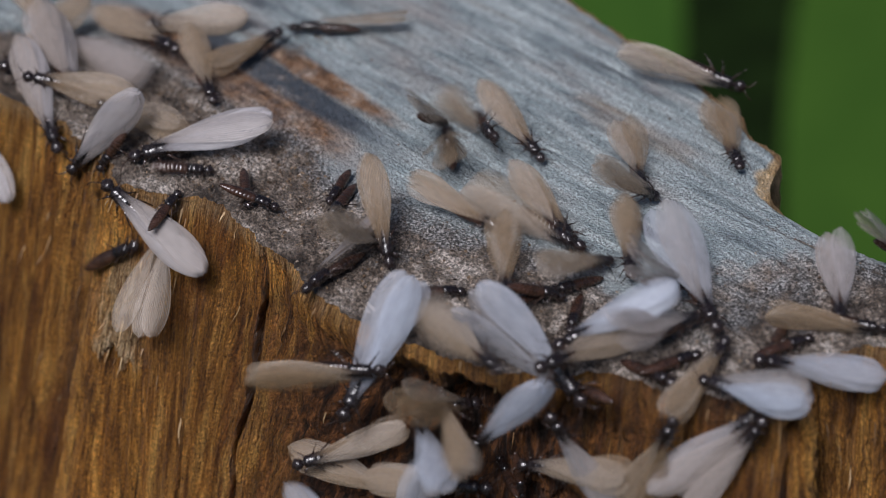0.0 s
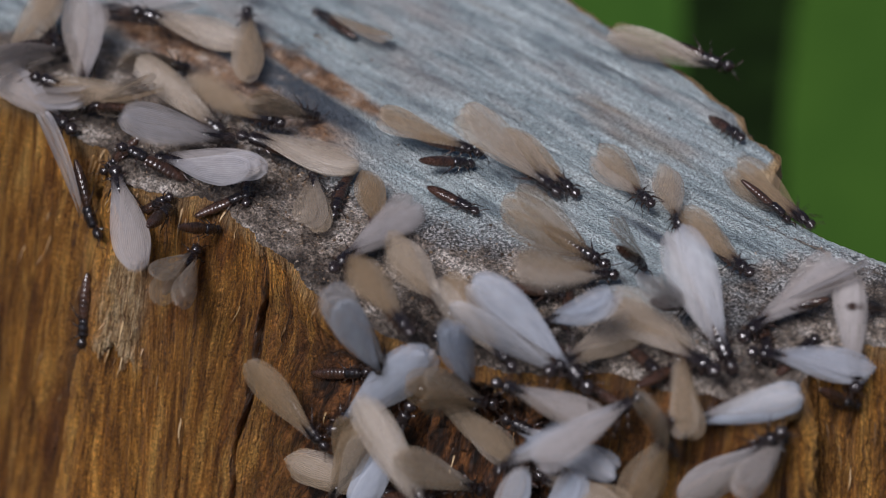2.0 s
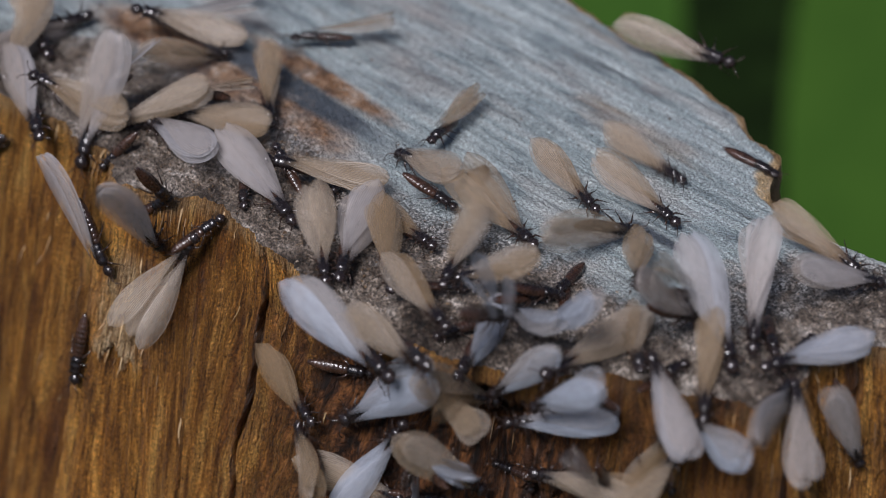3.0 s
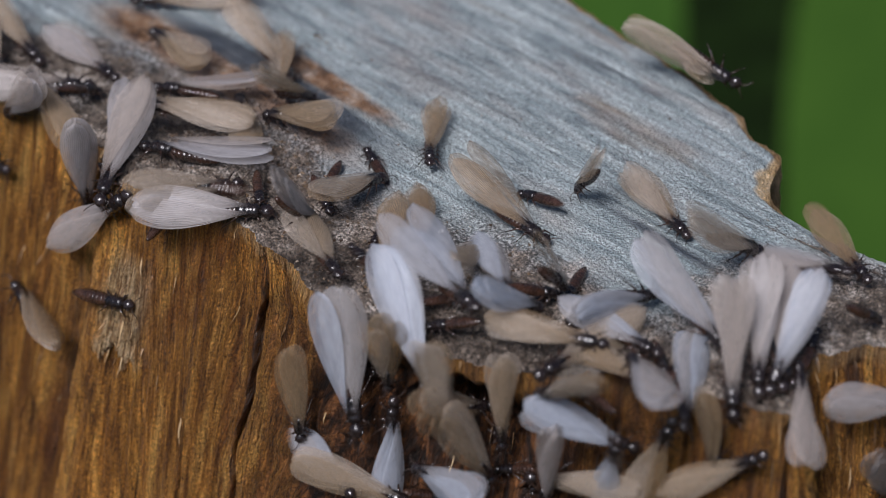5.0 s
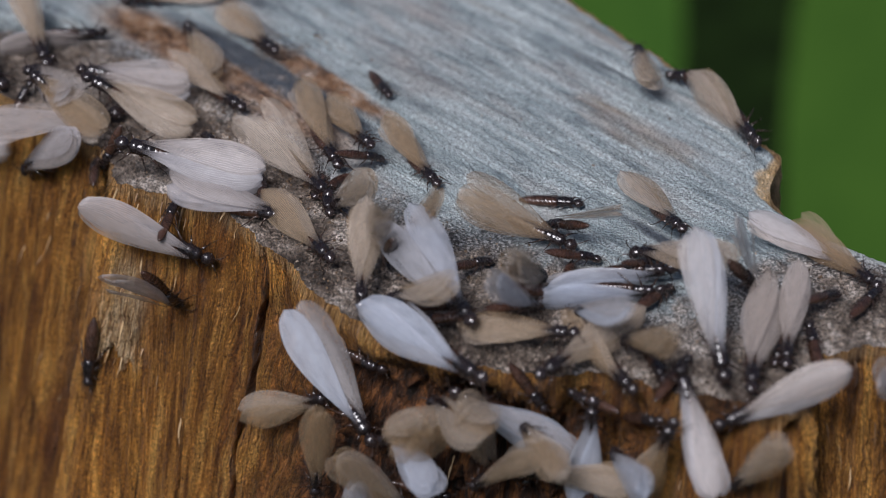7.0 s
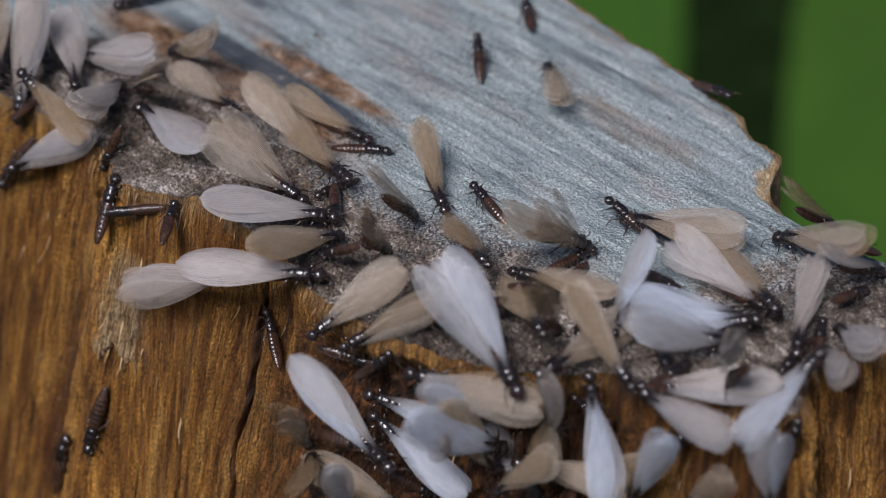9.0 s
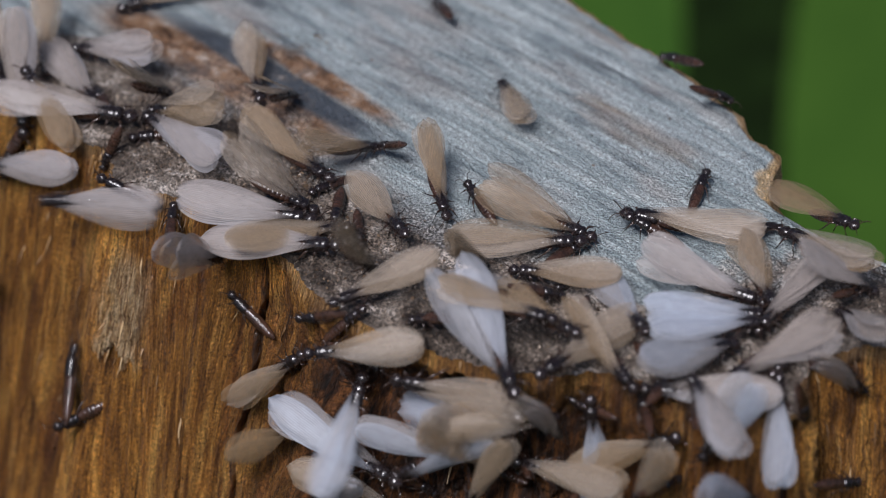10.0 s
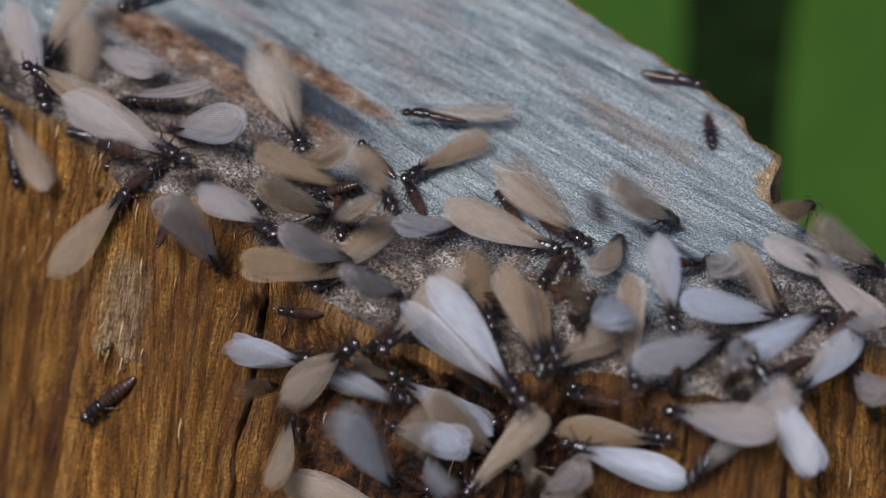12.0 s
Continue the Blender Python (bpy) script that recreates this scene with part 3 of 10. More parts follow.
HEAD, THORAX, ABDOMEN = head_mesh(), thorax_mesh(), abdomen_mesh()
BARE_ABDOMEN = abdomen_mesh(3.9, 0.62, CHITIN_RED)
ANTENNAE = [antenna_mesh(s) for s in (-1, 1)]
EYES = [eye_mesh(s) for s in (-1, 1)]
LEGS = [leg_mesh(s, y0, y1) for s in (-1, 1) for y0, y1 in ((0.55, 1.3), (0.0, -0.5), (-0.5, -1.9))]
WINGS = {}
for film in (WING, GREY_WING, SHEEN_WING):
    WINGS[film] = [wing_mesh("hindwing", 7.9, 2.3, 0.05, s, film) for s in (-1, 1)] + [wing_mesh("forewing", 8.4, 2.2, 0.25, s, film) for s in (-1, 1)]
# how the wings lie: turn of each about the upright at its root, lift, roll (hind L, hind R, fore L, fore R)
SPREADS = {
    "folded": ((-3, 1, -4), (3.5, 1, 4), (-1.5, 2, -6), (2, 3, 5)),
    "loose": ((-7, 2, -8), (6, 3, 8), (-2, 5, -10), (3, 7, 10)),
    "parted": ((-4, 3, -10), (11, 4, 12), (-2, 6, -14), (9, 8, 16)),
    "upright": ((-4, 16, -12), (3, 18, 10), (-1, 24, -18), (2, 28, 16)),
}


def make_termite(spread):
    if spread == "bare":
        t = tagged(thing("wingless_termite"), "black-brown termite that has shed its wings, on the stump", "termite", "shed termites on the stump")
        part("abdomen", BARE_ABDOMEN, t)
    else:
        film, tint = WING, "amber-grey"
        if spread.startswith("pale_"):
            film, tint = SHEEN_WING, "sheen-painted white"
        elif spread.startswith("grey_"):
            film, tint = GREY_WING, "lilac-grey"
        spread = spread.replace("pale_", "").replace("grey_", "")
        held = {"folded": "folded flat", "loose": "loosely stacked", "parted": "half parted", "upright": "raised"}[spread]
        t = tagged(thing("winged_termite"), "black termite with long %s wings %s, on the stump" % (tint, held), "termite", "winged termites on the stump")
        part("abdomen", ABDOMEN, t)
    thorax = part("thorax", THORAX, t)
    head = part("head", HEAD, t)
    for me in ANTENNAE + EYES:
        part(me.name.split(".")[0], me, head)
    for me in LEGS:
        part("leg", me, thorax)
    if spread != "bare":
        for i, (turn, lift, roll) in enumerate(SPREADS[spread]):
            me = WINGS[film][i]
            ob = part(me.name.split(".")[0], me, t, tint + " veined wing")
            side = (-1, 1)[i % 2]
            ob.matrix_basis = pose(side * 0.28 * MM, (-0.35 if i < 2 else 0.1) * MM, (1.2 + 0.07 * i) * MM, -lift, roll, -turn)
    return t


def mm(x, y, z, rx, ry, rz):
    """A pose from millimetres and degrees."""
    return pose(x * MM, y * MM, z * MM, rx, ry, rz)


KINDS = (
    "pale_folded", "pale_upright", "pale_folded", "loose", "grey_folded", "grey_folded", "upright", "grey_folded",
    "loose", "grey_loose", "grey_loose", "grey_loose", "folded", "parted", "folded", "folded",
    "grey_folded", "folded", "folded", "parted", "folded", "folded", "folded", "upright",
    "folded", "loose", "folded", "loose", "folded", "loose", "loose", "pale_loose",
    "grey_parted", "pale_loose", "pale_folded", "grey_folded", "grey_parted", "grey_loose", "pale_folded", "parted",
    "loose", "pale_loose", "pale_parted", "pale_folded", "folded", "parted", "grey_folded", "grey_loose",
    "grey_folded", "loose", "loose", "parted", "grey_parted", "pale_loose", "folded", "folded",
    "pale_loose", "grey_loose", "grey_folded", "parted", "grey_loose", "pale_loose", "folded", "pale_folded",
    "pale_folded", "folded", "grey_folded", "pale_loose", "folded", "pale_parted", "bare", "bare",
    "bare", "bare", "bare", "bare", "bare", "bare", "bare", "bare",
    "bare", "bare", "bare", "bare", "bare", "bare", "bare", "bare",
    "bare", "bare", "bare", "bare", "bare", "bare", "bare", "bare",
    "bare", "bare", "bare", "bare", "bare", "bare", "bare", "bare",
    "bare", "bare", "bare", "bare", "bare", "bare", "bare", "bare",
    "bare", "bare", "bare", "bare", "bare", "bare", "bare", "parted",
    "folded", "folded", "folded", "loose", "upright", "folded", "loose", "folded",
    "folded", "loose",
)
SIZES = "56545247565346524652545848424248514242425242494642424242424242464845424942464444434548424242424244514242494542485642514848425242455242424242463636374442363836363736363636363638403648383636363636383837353434383734343337373638363834343436344844504848475050484646"  # fiftieths, two digits each


def make_swarm():
    """One termite of each build, then a copy for every other; sizes differ a little."""
    first, made = {}, []
    for i, kind in enumerate(KINDS):
        if kind not in first:
            t = first[kind] = make_termite(kind)
        else:
            t = copy_thing(first[kind], Matrix())
        size = int(SIZES[2 * i:2 * i + 2]) / 50
        t.scale = (size, size, size)
        made.append(t)
    return made


T = make_swarm()


def motions():
    walk(T[0], [(0, mm(-6.1, -11.6, -4.1, -51, -22, 164)), (0.5, mm(-6.2, -11.6, -4.7, -52, -30, 164)), (1, mm(-5.8, -10.8, -4.3, -58, -33, 155)), (1.5, mm(-5.9, -9.5, -5.2, 92, -153, -9)), (2, mm(-6.6, -9.8, -7.1, 97, -142, -12)), (2.5, mm(-5.6, -9.2, -6.5, 96, -127, -25)), (3, mm(-5.5, -9.5, -6.9, -81, -45, 143)), (4.5, mm(-2.2, -11.4, -3.5, -58, 9, 164)), (6, mm(1.0, -13.4, -0.0, -4, 39, -141)), (6.5, mm(1.7, -14.0, -0.2, 1, 43, -133)), (7, mm(2.1, -14.7, 0.6, 7, 63, -135)), (8, mm(2.3, -14.3, -3.0, -27, 52, -124)), (9, mm(2.5, -13.9, -6.5, -58, 46, -107)), (9.25, mm(3.5, -14.2, -5.5, -1, 61, -92)), (9.5, mm(4.4, -14.5, -4.4, 73, 58, -59)), (10, mm(4.6, -14.9, -3.4, 48, 53, -97)), (10.25, mm(6.1, -14.7, -3.1, 116, 122, 10)), (10.5, mm(7.5, -14.4, -2.8, 60, 161, 0)), (11, mm(7.7, -14.2, -3.7, 52, -171, -30)), (11.33, mm(8.8, -12.8, -1.9, -98, -40, 106)), (11.67, mm(9.9, -11.4, -0.2, -45, -35, 41)), (12, mm(11.0, -9.9, 1.5, -22, 0, 3))])
    walk(T[1], [(0, mm(8.8, -13.9, -1.2, 131, 129, -3)), (0.5, mm(8.6, -13.9, -1.6, 120, 144, 0)), (1, mm(8.9, -14.8, -0.3, 125, 124, 5)), (1.5, mm(8.8, -15.3, 0.3, -51, 46, -160)), (2, mm(9.0, -14.9, 0.6, -41, 54, -173)), (2.5, mm(10.5, -16.3, -0.0, -52, 46, -161)), (2.75, mm(6.5, -14.5, 1.5, -42, 41, -105)), (3, mm(2.6, -12.6, 3.0, -42, 32, -55)), (4, mm(2.2, -11.7, 2.8, -17, 11, -102)), (5, mm(1.8, -10.7, 2.6, 16, 15, -151)), (5.5, mm(2.4, -12.0, 2.8, 22, 40, -141)), (6, mm(3.6, -13.7, 2.2, 9, 34, -148)), (6.5, mm(2.9, -11.6, 1.7, 8, 27, -154)), (7, mm(1.8, -10.1, 1.5, 8, 32, -158)), (9, mm(4.6, -15.7, 0.7, -26, 34, -170)), (9.5, mm(4.5, -14.7, 1.6, -1, 38, -164)), (10, mm(4.7, -15.7, 0.1, -7, 33, -170)), (10.5, mm(4.9, -15.0, -2.4, 145, 121, -3)), (11, mm(5.0, -15.0, -2.5, -27, 47, -179)), (11.5, mm(5.7, -14.6, -2.3, -41, 45, 177)), (12, mm(5.0, -15.3, -0.7, -12, 48, -162))])
    walk(T[2], [(0, mm(18.1, -9.2, 0.8, -15, 8, -161)), (0.5, mm(18.0, -9.3, 0.9, -16, 13, -156)), (1, mm(18.5, -9.3, 0.8, -17, 36, -155)), (1.5, mm(18.7, -11.8, 1.1, -26, 16, -157)), (2, mm(18.9, -13.3, 1.0, -34, 26, -173)), (2.5, mm(19.0, -13.3, 0.7, -21, 9, -167)), (3, mm(19.1, -13.2, 0.7, -22, 14, -173)), (5, mm(18.3, -12.6, 1.3, -34, 18, -139)), (5.5, mm(18.6, -12.7, 0.9, -25, 12, -152)), (6, mm(18.4, -13.6, 1.3, -32, 14, -160)), (6.5, mm(17.7, -13.9, 1.4, -27, 12, -175)), (7, mm(18.5, -14.8, 1.5, -38, 16, 179)), (8, mm(18.2, -13.7, 1.4, -41, 28, -138)), (9, mm(17.9, -12.6, 1.2, -33, 39, -89)), (9.5, mm(18.0, -14.0, 0.8, -22, 32, -59)), (10, mm(18.2, -13.1, 0.7, -16, 32, -59)), (10.5, mm(17.5, -13.6, 0.9, -20, 31, -56)), (11, mm(17.6, -14.1, 1.0, -22, 32, -57)), (11.5, mm(17.8, -13.8, 0.9, -19, 12, -45)), (12, mm(17.7, -12.6, 0.7, -15, 29, -53))])
    walk(T[3], [(0, mm(-5.5, -12.2, -1.0, 110, 86, 13)), (0.5, mm(-5.2, -12.5, -0.7, -40, 77, -130)), (1, mm(-6.3, -8.8, -3.2, -7, 62, -123)), (1.5, mm(-6.2, -9.3, -2.7, -5, 52, -132)), (2, mm(-2.5, -11.6, 1.5, 7, 22, -154)), (2.5, mm(-5.3, -10.6, 2.5, 18, -9, 167)), (3, mm(-3.8, -5.7, 1.0, -3, -9, -173)), (5, mm(-4.2, -4.1, 0.3, 0, -13, 176)), (5.5, mm(-4.9, -3.4, 0.4, 3, -7, 164)), (6, mm(-4.6, -3.6, 0.6, 5, 3, 172)), (6.5, mm(-5.6, -4.3, 0.9, 7, -28, 166)), (6.67, mm(-4.8, -4.2, 1.3, -13, -10, 125)), (6.83, mm(-4.1, -4.1, 1.7, -39, -9, 82)), (7, mm(-3.3, -4.1, 2.0, -60, -27, 41)), (8, mm(-4.1, -3.5, 1.9, -44, 1, -11)), (9, mm(-4.8, -3.0, 1.8, -56, 30, -62)), (9.5, mm(-4.6, -2.2, 1.0, -35, 4, -23)), (10, mm(-5.9, -5.0, 2.1, -66, 35, -83)), (10.25, mm(-6.8, -5.5, 1.8, -24, 23, -109)), (10.5, mm(-7.6, -6.0, 1.5, 18, 29, -137)), (11, mm(-7.0, -4.6, 1.5, 16, 35, -131)), (11.5, mm(-7.7, -3.3, 0.0, 15, 23, -104)), (12, mm(-6.5, -4.4, 0.8, -8, 38, -93))])
    walk(T[4], [(0, mm(-21.6, 11.6, 0.5, -11, -31, 106)), (0.5, mm(-21.6, 10.7, 0.8, -11, -46, 116)), (1, mm(-21.3, 11.0, 1.2, 6, -25, 67)), (1.5, mm(-20.6, 9.1, 3.0, 14, -11, 60)), (2, mm(-19.7, 10.1, 0.5, -13, -35, 63)), (2.5, mm(-19.4, 11.1, 0.2, -10, -12, 38)), (3, mm(-21.1, 14.5, 0.6, -10, -28, 44)), (5, mm(-21.1, 11.8, 0.1, -4, 10, 67)), (5.5, mm(-18.2, 11.2, 1.0, -40, -43, 83)), (6, mm(-21.4, 11.4, 0.7, 3, -51, 82)), (6.5, mm(-21.9, 10.3, 1.7, 13, -44, 69)), (7, mm(-22.2, 8.6, 2.9, 20, -44, 71)), (9, mm(-22.3, 16.4, 0.5, -4, -19, 39)), (9.5, mm(-21.8, 15.1, 0.7, -11, -35, 43)), (10.5, mm(-21.2, 15.4, 0.6, -1, -38, 46)), (11, mm(-22.1, 15.1, 0.5, 0, -16, 47)), (12, mm(-19.0, 13.9, 1.3, -56, -54, 96))])
    walk(T[5], [(0, mm(-23.8, 7.8, -1.0, 31, -33, 37)), (0.5, mm(-24.4, 8.8, -1.6, 11, -57, 28)), (1, mm(-24.5, 9.0, -0.8, 25, -31, 9)), (1.5, mm(-24.3, 8.9, -0.4, 55, -9, 5)), (2, mm(-24.0, 8.6, -0.7, 17, -13, 12)), (2.5, mm(-24.1, 8.5, -0.3, 1, -10, 14)), (2.67, mm(-23.2, 7.3, -0.8, -38, -47, 67)), (2.83, mm(-22.3, 6.2, -1.2, 81, -150, -38)), (3, mm(-21.4, 5.0, -1.7, 66, 162, -3)), (4, mm(-22.6, 6.3, -1.3, 106, 106, 4)), (5, mm(-23.7, 7.7, -0.9, 81, 46, -48)), (5.25, mm(-23.3, 6.9, -2.4, 47, 96, -90)), (5.5, mm(-22.9, 6.0, -3.8, -98, 35, 116)), (5.75, mm(-22.1, 5.7, -3.4, 94, 146, -17)), (6, mm(-21.2, 5.3, -3.1, -78, 25, -154)), (6.5, mm(-19.3, 5.2, -2.9, -41, 50, -131)), (7, mm(-18.6, 4.5, -3.0, 122, 120, 28)), (9, mm(-9.9, -3.6, 0.1, 7, 37, -98)), (10, mm(-8.6, -0.8, 0.7, 16, 40, -99)), (10.25, mm(-7.5, -3.4, 1.6, -31, 41, -97)), (10.5, mm(-6.4, -6.0, 2.4, -80, 42, -96)), (10.75, mm(-5.5, -5.0, 1.6, -38, 21, -122)), (11, mm(-4.6, -3.9, 0.9, 7, 20, -155)), (11.25, mm(-4.9, -3.9, 1.6, -30, 15, -114)), (11.5, mm(-5.2, -3.8, 2.3, -63, 34, -76)), (12, mm(-4.2, -9.2, 2.3, -42, 27, -50))])
    walk(T[6], [(0, mm(-20.7, 5.9, -2.7, 72, 12, -5)), (0.5, mm(-20.2, 4.1, -4.0, 12, 13, -9)), (1, mm(-20.8, 4.4, -3.1, 12, 16, -6)), (1.5, mm(-19.8, 3.7, -3.9, 4, 47, -13)), (2, mm(-19.0, 3.6, -3.8, 7, 39, -18)), (2.5, mm(-18.7, 5.3, -3.4, 78, 43, -10)), (3, mm(-18.8, 4.5, -2.9, 82, 31, -16)), (4.25, mm(-17.0, 6.7, -1.3, 40, 49, -50)), (5.5, mm(-15.3, 9.0, 0.2, -11, 42, -94)), (6.5, mm(-9.1, 7.7, 0.5, -11, 20, -139)), (7, mm(-8.9, 7.1, 0.4, -7, 32, -149)), (9, mm(-11.2, 6.3, 0.6, -24, 30, -135)), (9.5, mm(-10.7, 6.0, 0.7, -23, 17, -127)), (10, mm(-10.7, 4.2, 0.8, -27, 13, -107)), (10.5, mm(-11.4, 5.1, 1.4, -64, 41, -93)), (11, mm(-12.0, 8.7, 1.7, -78, 44, -104)), (11.5, mm(-11.9, 14.8, 1.1, -35, 29, -60)), (11.75, mm(-11.4, 14.0, 0.7, -26, 13, -110)), (12, mm(-10.9, 13.3, 0.4, -9, 9, -160))])
    walk(T[7], [(0, mm(-27.4, 14.3, -1.1, 94, -143, -15)), (0.5, mm(-26.9, 14.1, -0.8, 103, -142, -10)), (0.75, mm(-26.0, 14.4, -0.4, -42, -2, 155)), (1, mm(-25.1, 14.8, -0.1, -9, 36, 163)), (1.5, mm(-25.5, 10.4, -2.2, -41, 30, 160)), (2, mm(-25.8, 9.1, -3.1, -97, 33, 112)), (2.5, mm(-25.7, 7.6, -5.4, -87, 33, 125)), (3, mm(-25.1, 7.0, -5.0, -92, 36, 130)), (4, mm(-26.2, 9.9, -3.9, 87, 161, -16)), (5, mm(-27.4, 12.7, -2.9, 77, 175, 16)), (5.5, mm(-32.2, 17.8, -3.6, 71, -144, -7)), (6, mm(-31.2, 17.0, -3.3, -83, -43, 127)), (6.5, mm(-31.2, 16.8, -3.7, -70, -45, 111)), (9, mm(-32.3, 17.0, -3.4, 103, -126, -36)), (9.5, mm(-30.2, 13.7, -6.9, 63, -168, -6)), (9.75, mm(-32.3, 15.9, -5.8, 87, -134, -31)), (10, mm(-34.3, 18.0, -4.7, -30, -56, 86)), (11.14, mm(-48.9, 22.3, -7.3, 12, -63, 90)), (12, mm(-48.9, 22.3, -7.3, 12, -63, 90))])
    walk(T[8], [(0, mm(-25.1, 17.6, 0.7, 3, -40, 58)), (0.5, mm(-25.2, 14.5, 2.1, 15, -36, 67)), (1, mm(-23.1, 15.0, 1.7, 7, -34, 55)), (1.5, mm(-23.9, 14.5, 2.9, 34, -45, 54)), (1.75, mm(-25.3, 15.6, 1.9, 4, -12, 58)), (2, mm(-26.7, 16.7, 0.8, -26, 18, 45)), (2.25, mm(-26.1, 15.7, 0.6, -16, -14, 87)), (2.5, mm(-25.4, 14.6, 0.4, -35, -44, 138)), (3.75, mm(-24.0, 21.9, 0.3, -11, -39, 83)), (5, mm(-22.6, 29.1, 0.1, -1, -23, 39)), (6, mm(-21.2, 28.3, 0.5, 4, -30, 32)), (6.5, mm(-20.1, 27.9, 0.1, -2, -11, 25)), (7, mm(-20.0, 29.2, 0.4, 5, -26, 22)), (9, mm(-20.5, 25.8, 1.1, -39, -40, 71)), (10, mm(-21.2, 17.1, 0.9, -28, -44, 78)), (10.5, mm(-19.2, 18.5, 0.5, -18, -33, 71)), (11, mm(-19.6, 17.4, 0.2, -2, 25, 71)), (11.25, mm(-20.1, 15.0, 0.9, 5, -11, 72)), (11.5, mm(-20.7, 12.5, 1.5, 13, -46, 68)), (12, mm(-27.1, 15.0, -0.0, 13, -50, 72))])
    walk(T[9], [(0, mm(-30.1, 17.3, -1.5, -25, 19, -168)), (0.5, mm(-30.6, 18.2, -0.6, -11, 38, -163)), (1, mm(-29.0, 16.3, -0.7, -25, 50, -163)), (1.5, mm(-29.0, 16.3, -1.1, -20, 56, -161)), (2, mm(-29.0, 16.4, 0.1, 0, 35, -141)), (2.5, mm(-29.9, 16.0, 0.3, -3, 43, -153)), (3, mm(-31.0, 16.8, -0.5, -9, 31, -169)), (4, mm(-32.0, 18.2, -0.2, -61, 2, 149)), (5, mm(-32.9, 19.6, 0.1, 85, -134, -42)), (5.25, mm(-32.1, 20.2, 0.8, -54, -30, 78)), (5.5, mm(-31.2, 20.9, 1.5, -43, 3, 43)), (5.83, mm(-31.1, 22.4, 1.0, -33, 20, 93)), (6.17, mm(-30.9, 23.9, 0.6, -11, 22, 149)), (6.5, mm(-30.7, 25.3, 0.1, 2, 7, -160)), (6.67, mm(-30.9, 24.4, 0.2, -14, 4, 144)), (6.83, mm(-31.1, 23.4, 0.4, -21, -11, 90)), (7, mm(-31.3, 22.5, 0.5, -11, -26, 33)), (8, mm(-32.2, 21.7, 0.1, -43, -34, 111)), (9, mm(-33.1, 20.8, -0.3, -60, -10, 179)), (9.5, mm(-33.3, 20.7, -1.3, -58, -3, 166)), (10, mm(-32.9, 20.2, -1.3, -61, 0, -177)), (10.5, mm(-31.8, 19.2, -1.0, -30, 18, -167)), (11, mm(-31.6, 19.3, -1.0, -35, 17, -176)), (11.5, mm(-32.0, 21.0, 0.2, -66, 69, 129)), (12, mm(-31.2, 20.3, 0.3, -20, 17, -167))])
    walk(T[10], [(0, mm(-28.7, 20.6, 0.5, -7, 5, -153)), (0.5, mm(-28.2, 20.3, 0.5, -11, -1, -152)), (1, mm(-27.8, 22.1, 0.6, -6, 25, -152)), (1.5, mm(-27.4, 17.0, 1.2, -21, 20, -170)), (2, mm(-27.8, 20.5, 0.5, -9, 9, -179)), (2.5, mm(-27.8, 19.7, 0.6, -10, -13, 175)), (3, mm(-27.0, 14.8, -0.6, -54, -5, 157)), (5, mm(-25.1, 8.7, -0.7, -20, -6, 170)), (5.5, mm(-26.0, 7.9, -5.0, -58, 9, -168)), (6, mm(-25.3, 6.7, -6.6, -63, 20, 171)), (6.5, mm(-23.1, 3.9, -6.1, 83, 159, 19)), (7, mm(-20.1, 3.2, -5.7, 53, 170, -20)), (8, mm(-17.9, 2.1, -4.3, 80, 118, -23)), (9, mm(-15.7, 1.0, -2.9, 59, 61, -67)), (9.25, mm(-16.3, 1.4, -3.0, -32, 72, -116)), (9.5, mm(-16.9, 1.9, -3.1, 79, 126, 37)), (10, mm(-17.6, 2.4, -1.9, 79, 126, 46)), (10.5, mm(-18.9, 3.3, -1.8, -92, 56, -116)), (11, mm(-16.8, 2.5, -0.7, 75, 131, 33)), (11.5, mm(-16.8, 2.5, -1.0, 71, 133, 22)), (12, mm(-17.1, 3.2, -2.3, 78, 155, 16))])
    walk(T[11], [(0, mm(-29.5, 27.9, 0.6, 0, -50, 51)), (0.17, mm(-28.7, 25.6, 0.6, -25, -29, 106)), (0.33, mm(-28.0, 23.3, 0.5, -23, -1, 146)), (0.5, mm(-27.2, 21.0, 0.4, -3, 18, -171)), (1, mm(-26.3, 23.4, 0.5, 3, 23, -151)), (1.5, mm(-28.8, 24.8, 1.2, -50, 46, -144)), (2, mm(-31.2, 26.3, 2.0, 45, 119, 2)), (2.5, mm(-30.7, 26.6, 2.0, 34, 126, -15)), (3, mm(-30.8, 31.5, 1.1, 44, 96, -6)), (4.25, mm(-29.4, 24.9, 0.8, -8, 67, -88)), (5.5, mm(-28.0, 18.3, 0.4, 15, 44, -97)), (6, mm(-25.5, 15.3, 0.8, -14, 30, -92)), (6.5, mm(-24.8, 16.0, 0.9, -14, 45, -93)), (7, mm(-26.7, 16.7, 0.4, 2, 31, -75)), (9, mm(-25.9, 19.6, 0.6, -16, 17, -16)), (9.75, mm(-25.3, 17.2, 0.7, -1, 21, -75)), (10.5, mm(-24.8, 14.8, 0.7, 3, 36, -138)), (11, mm(-22.7, 12.3, 0.4, -10, 30, -131)), (11.5, mm(-21.6, 11.8, 0.1, -2, 26, -142)), (12, mm(-20.3, 11.6, 0.6, -6, 46, -132))])
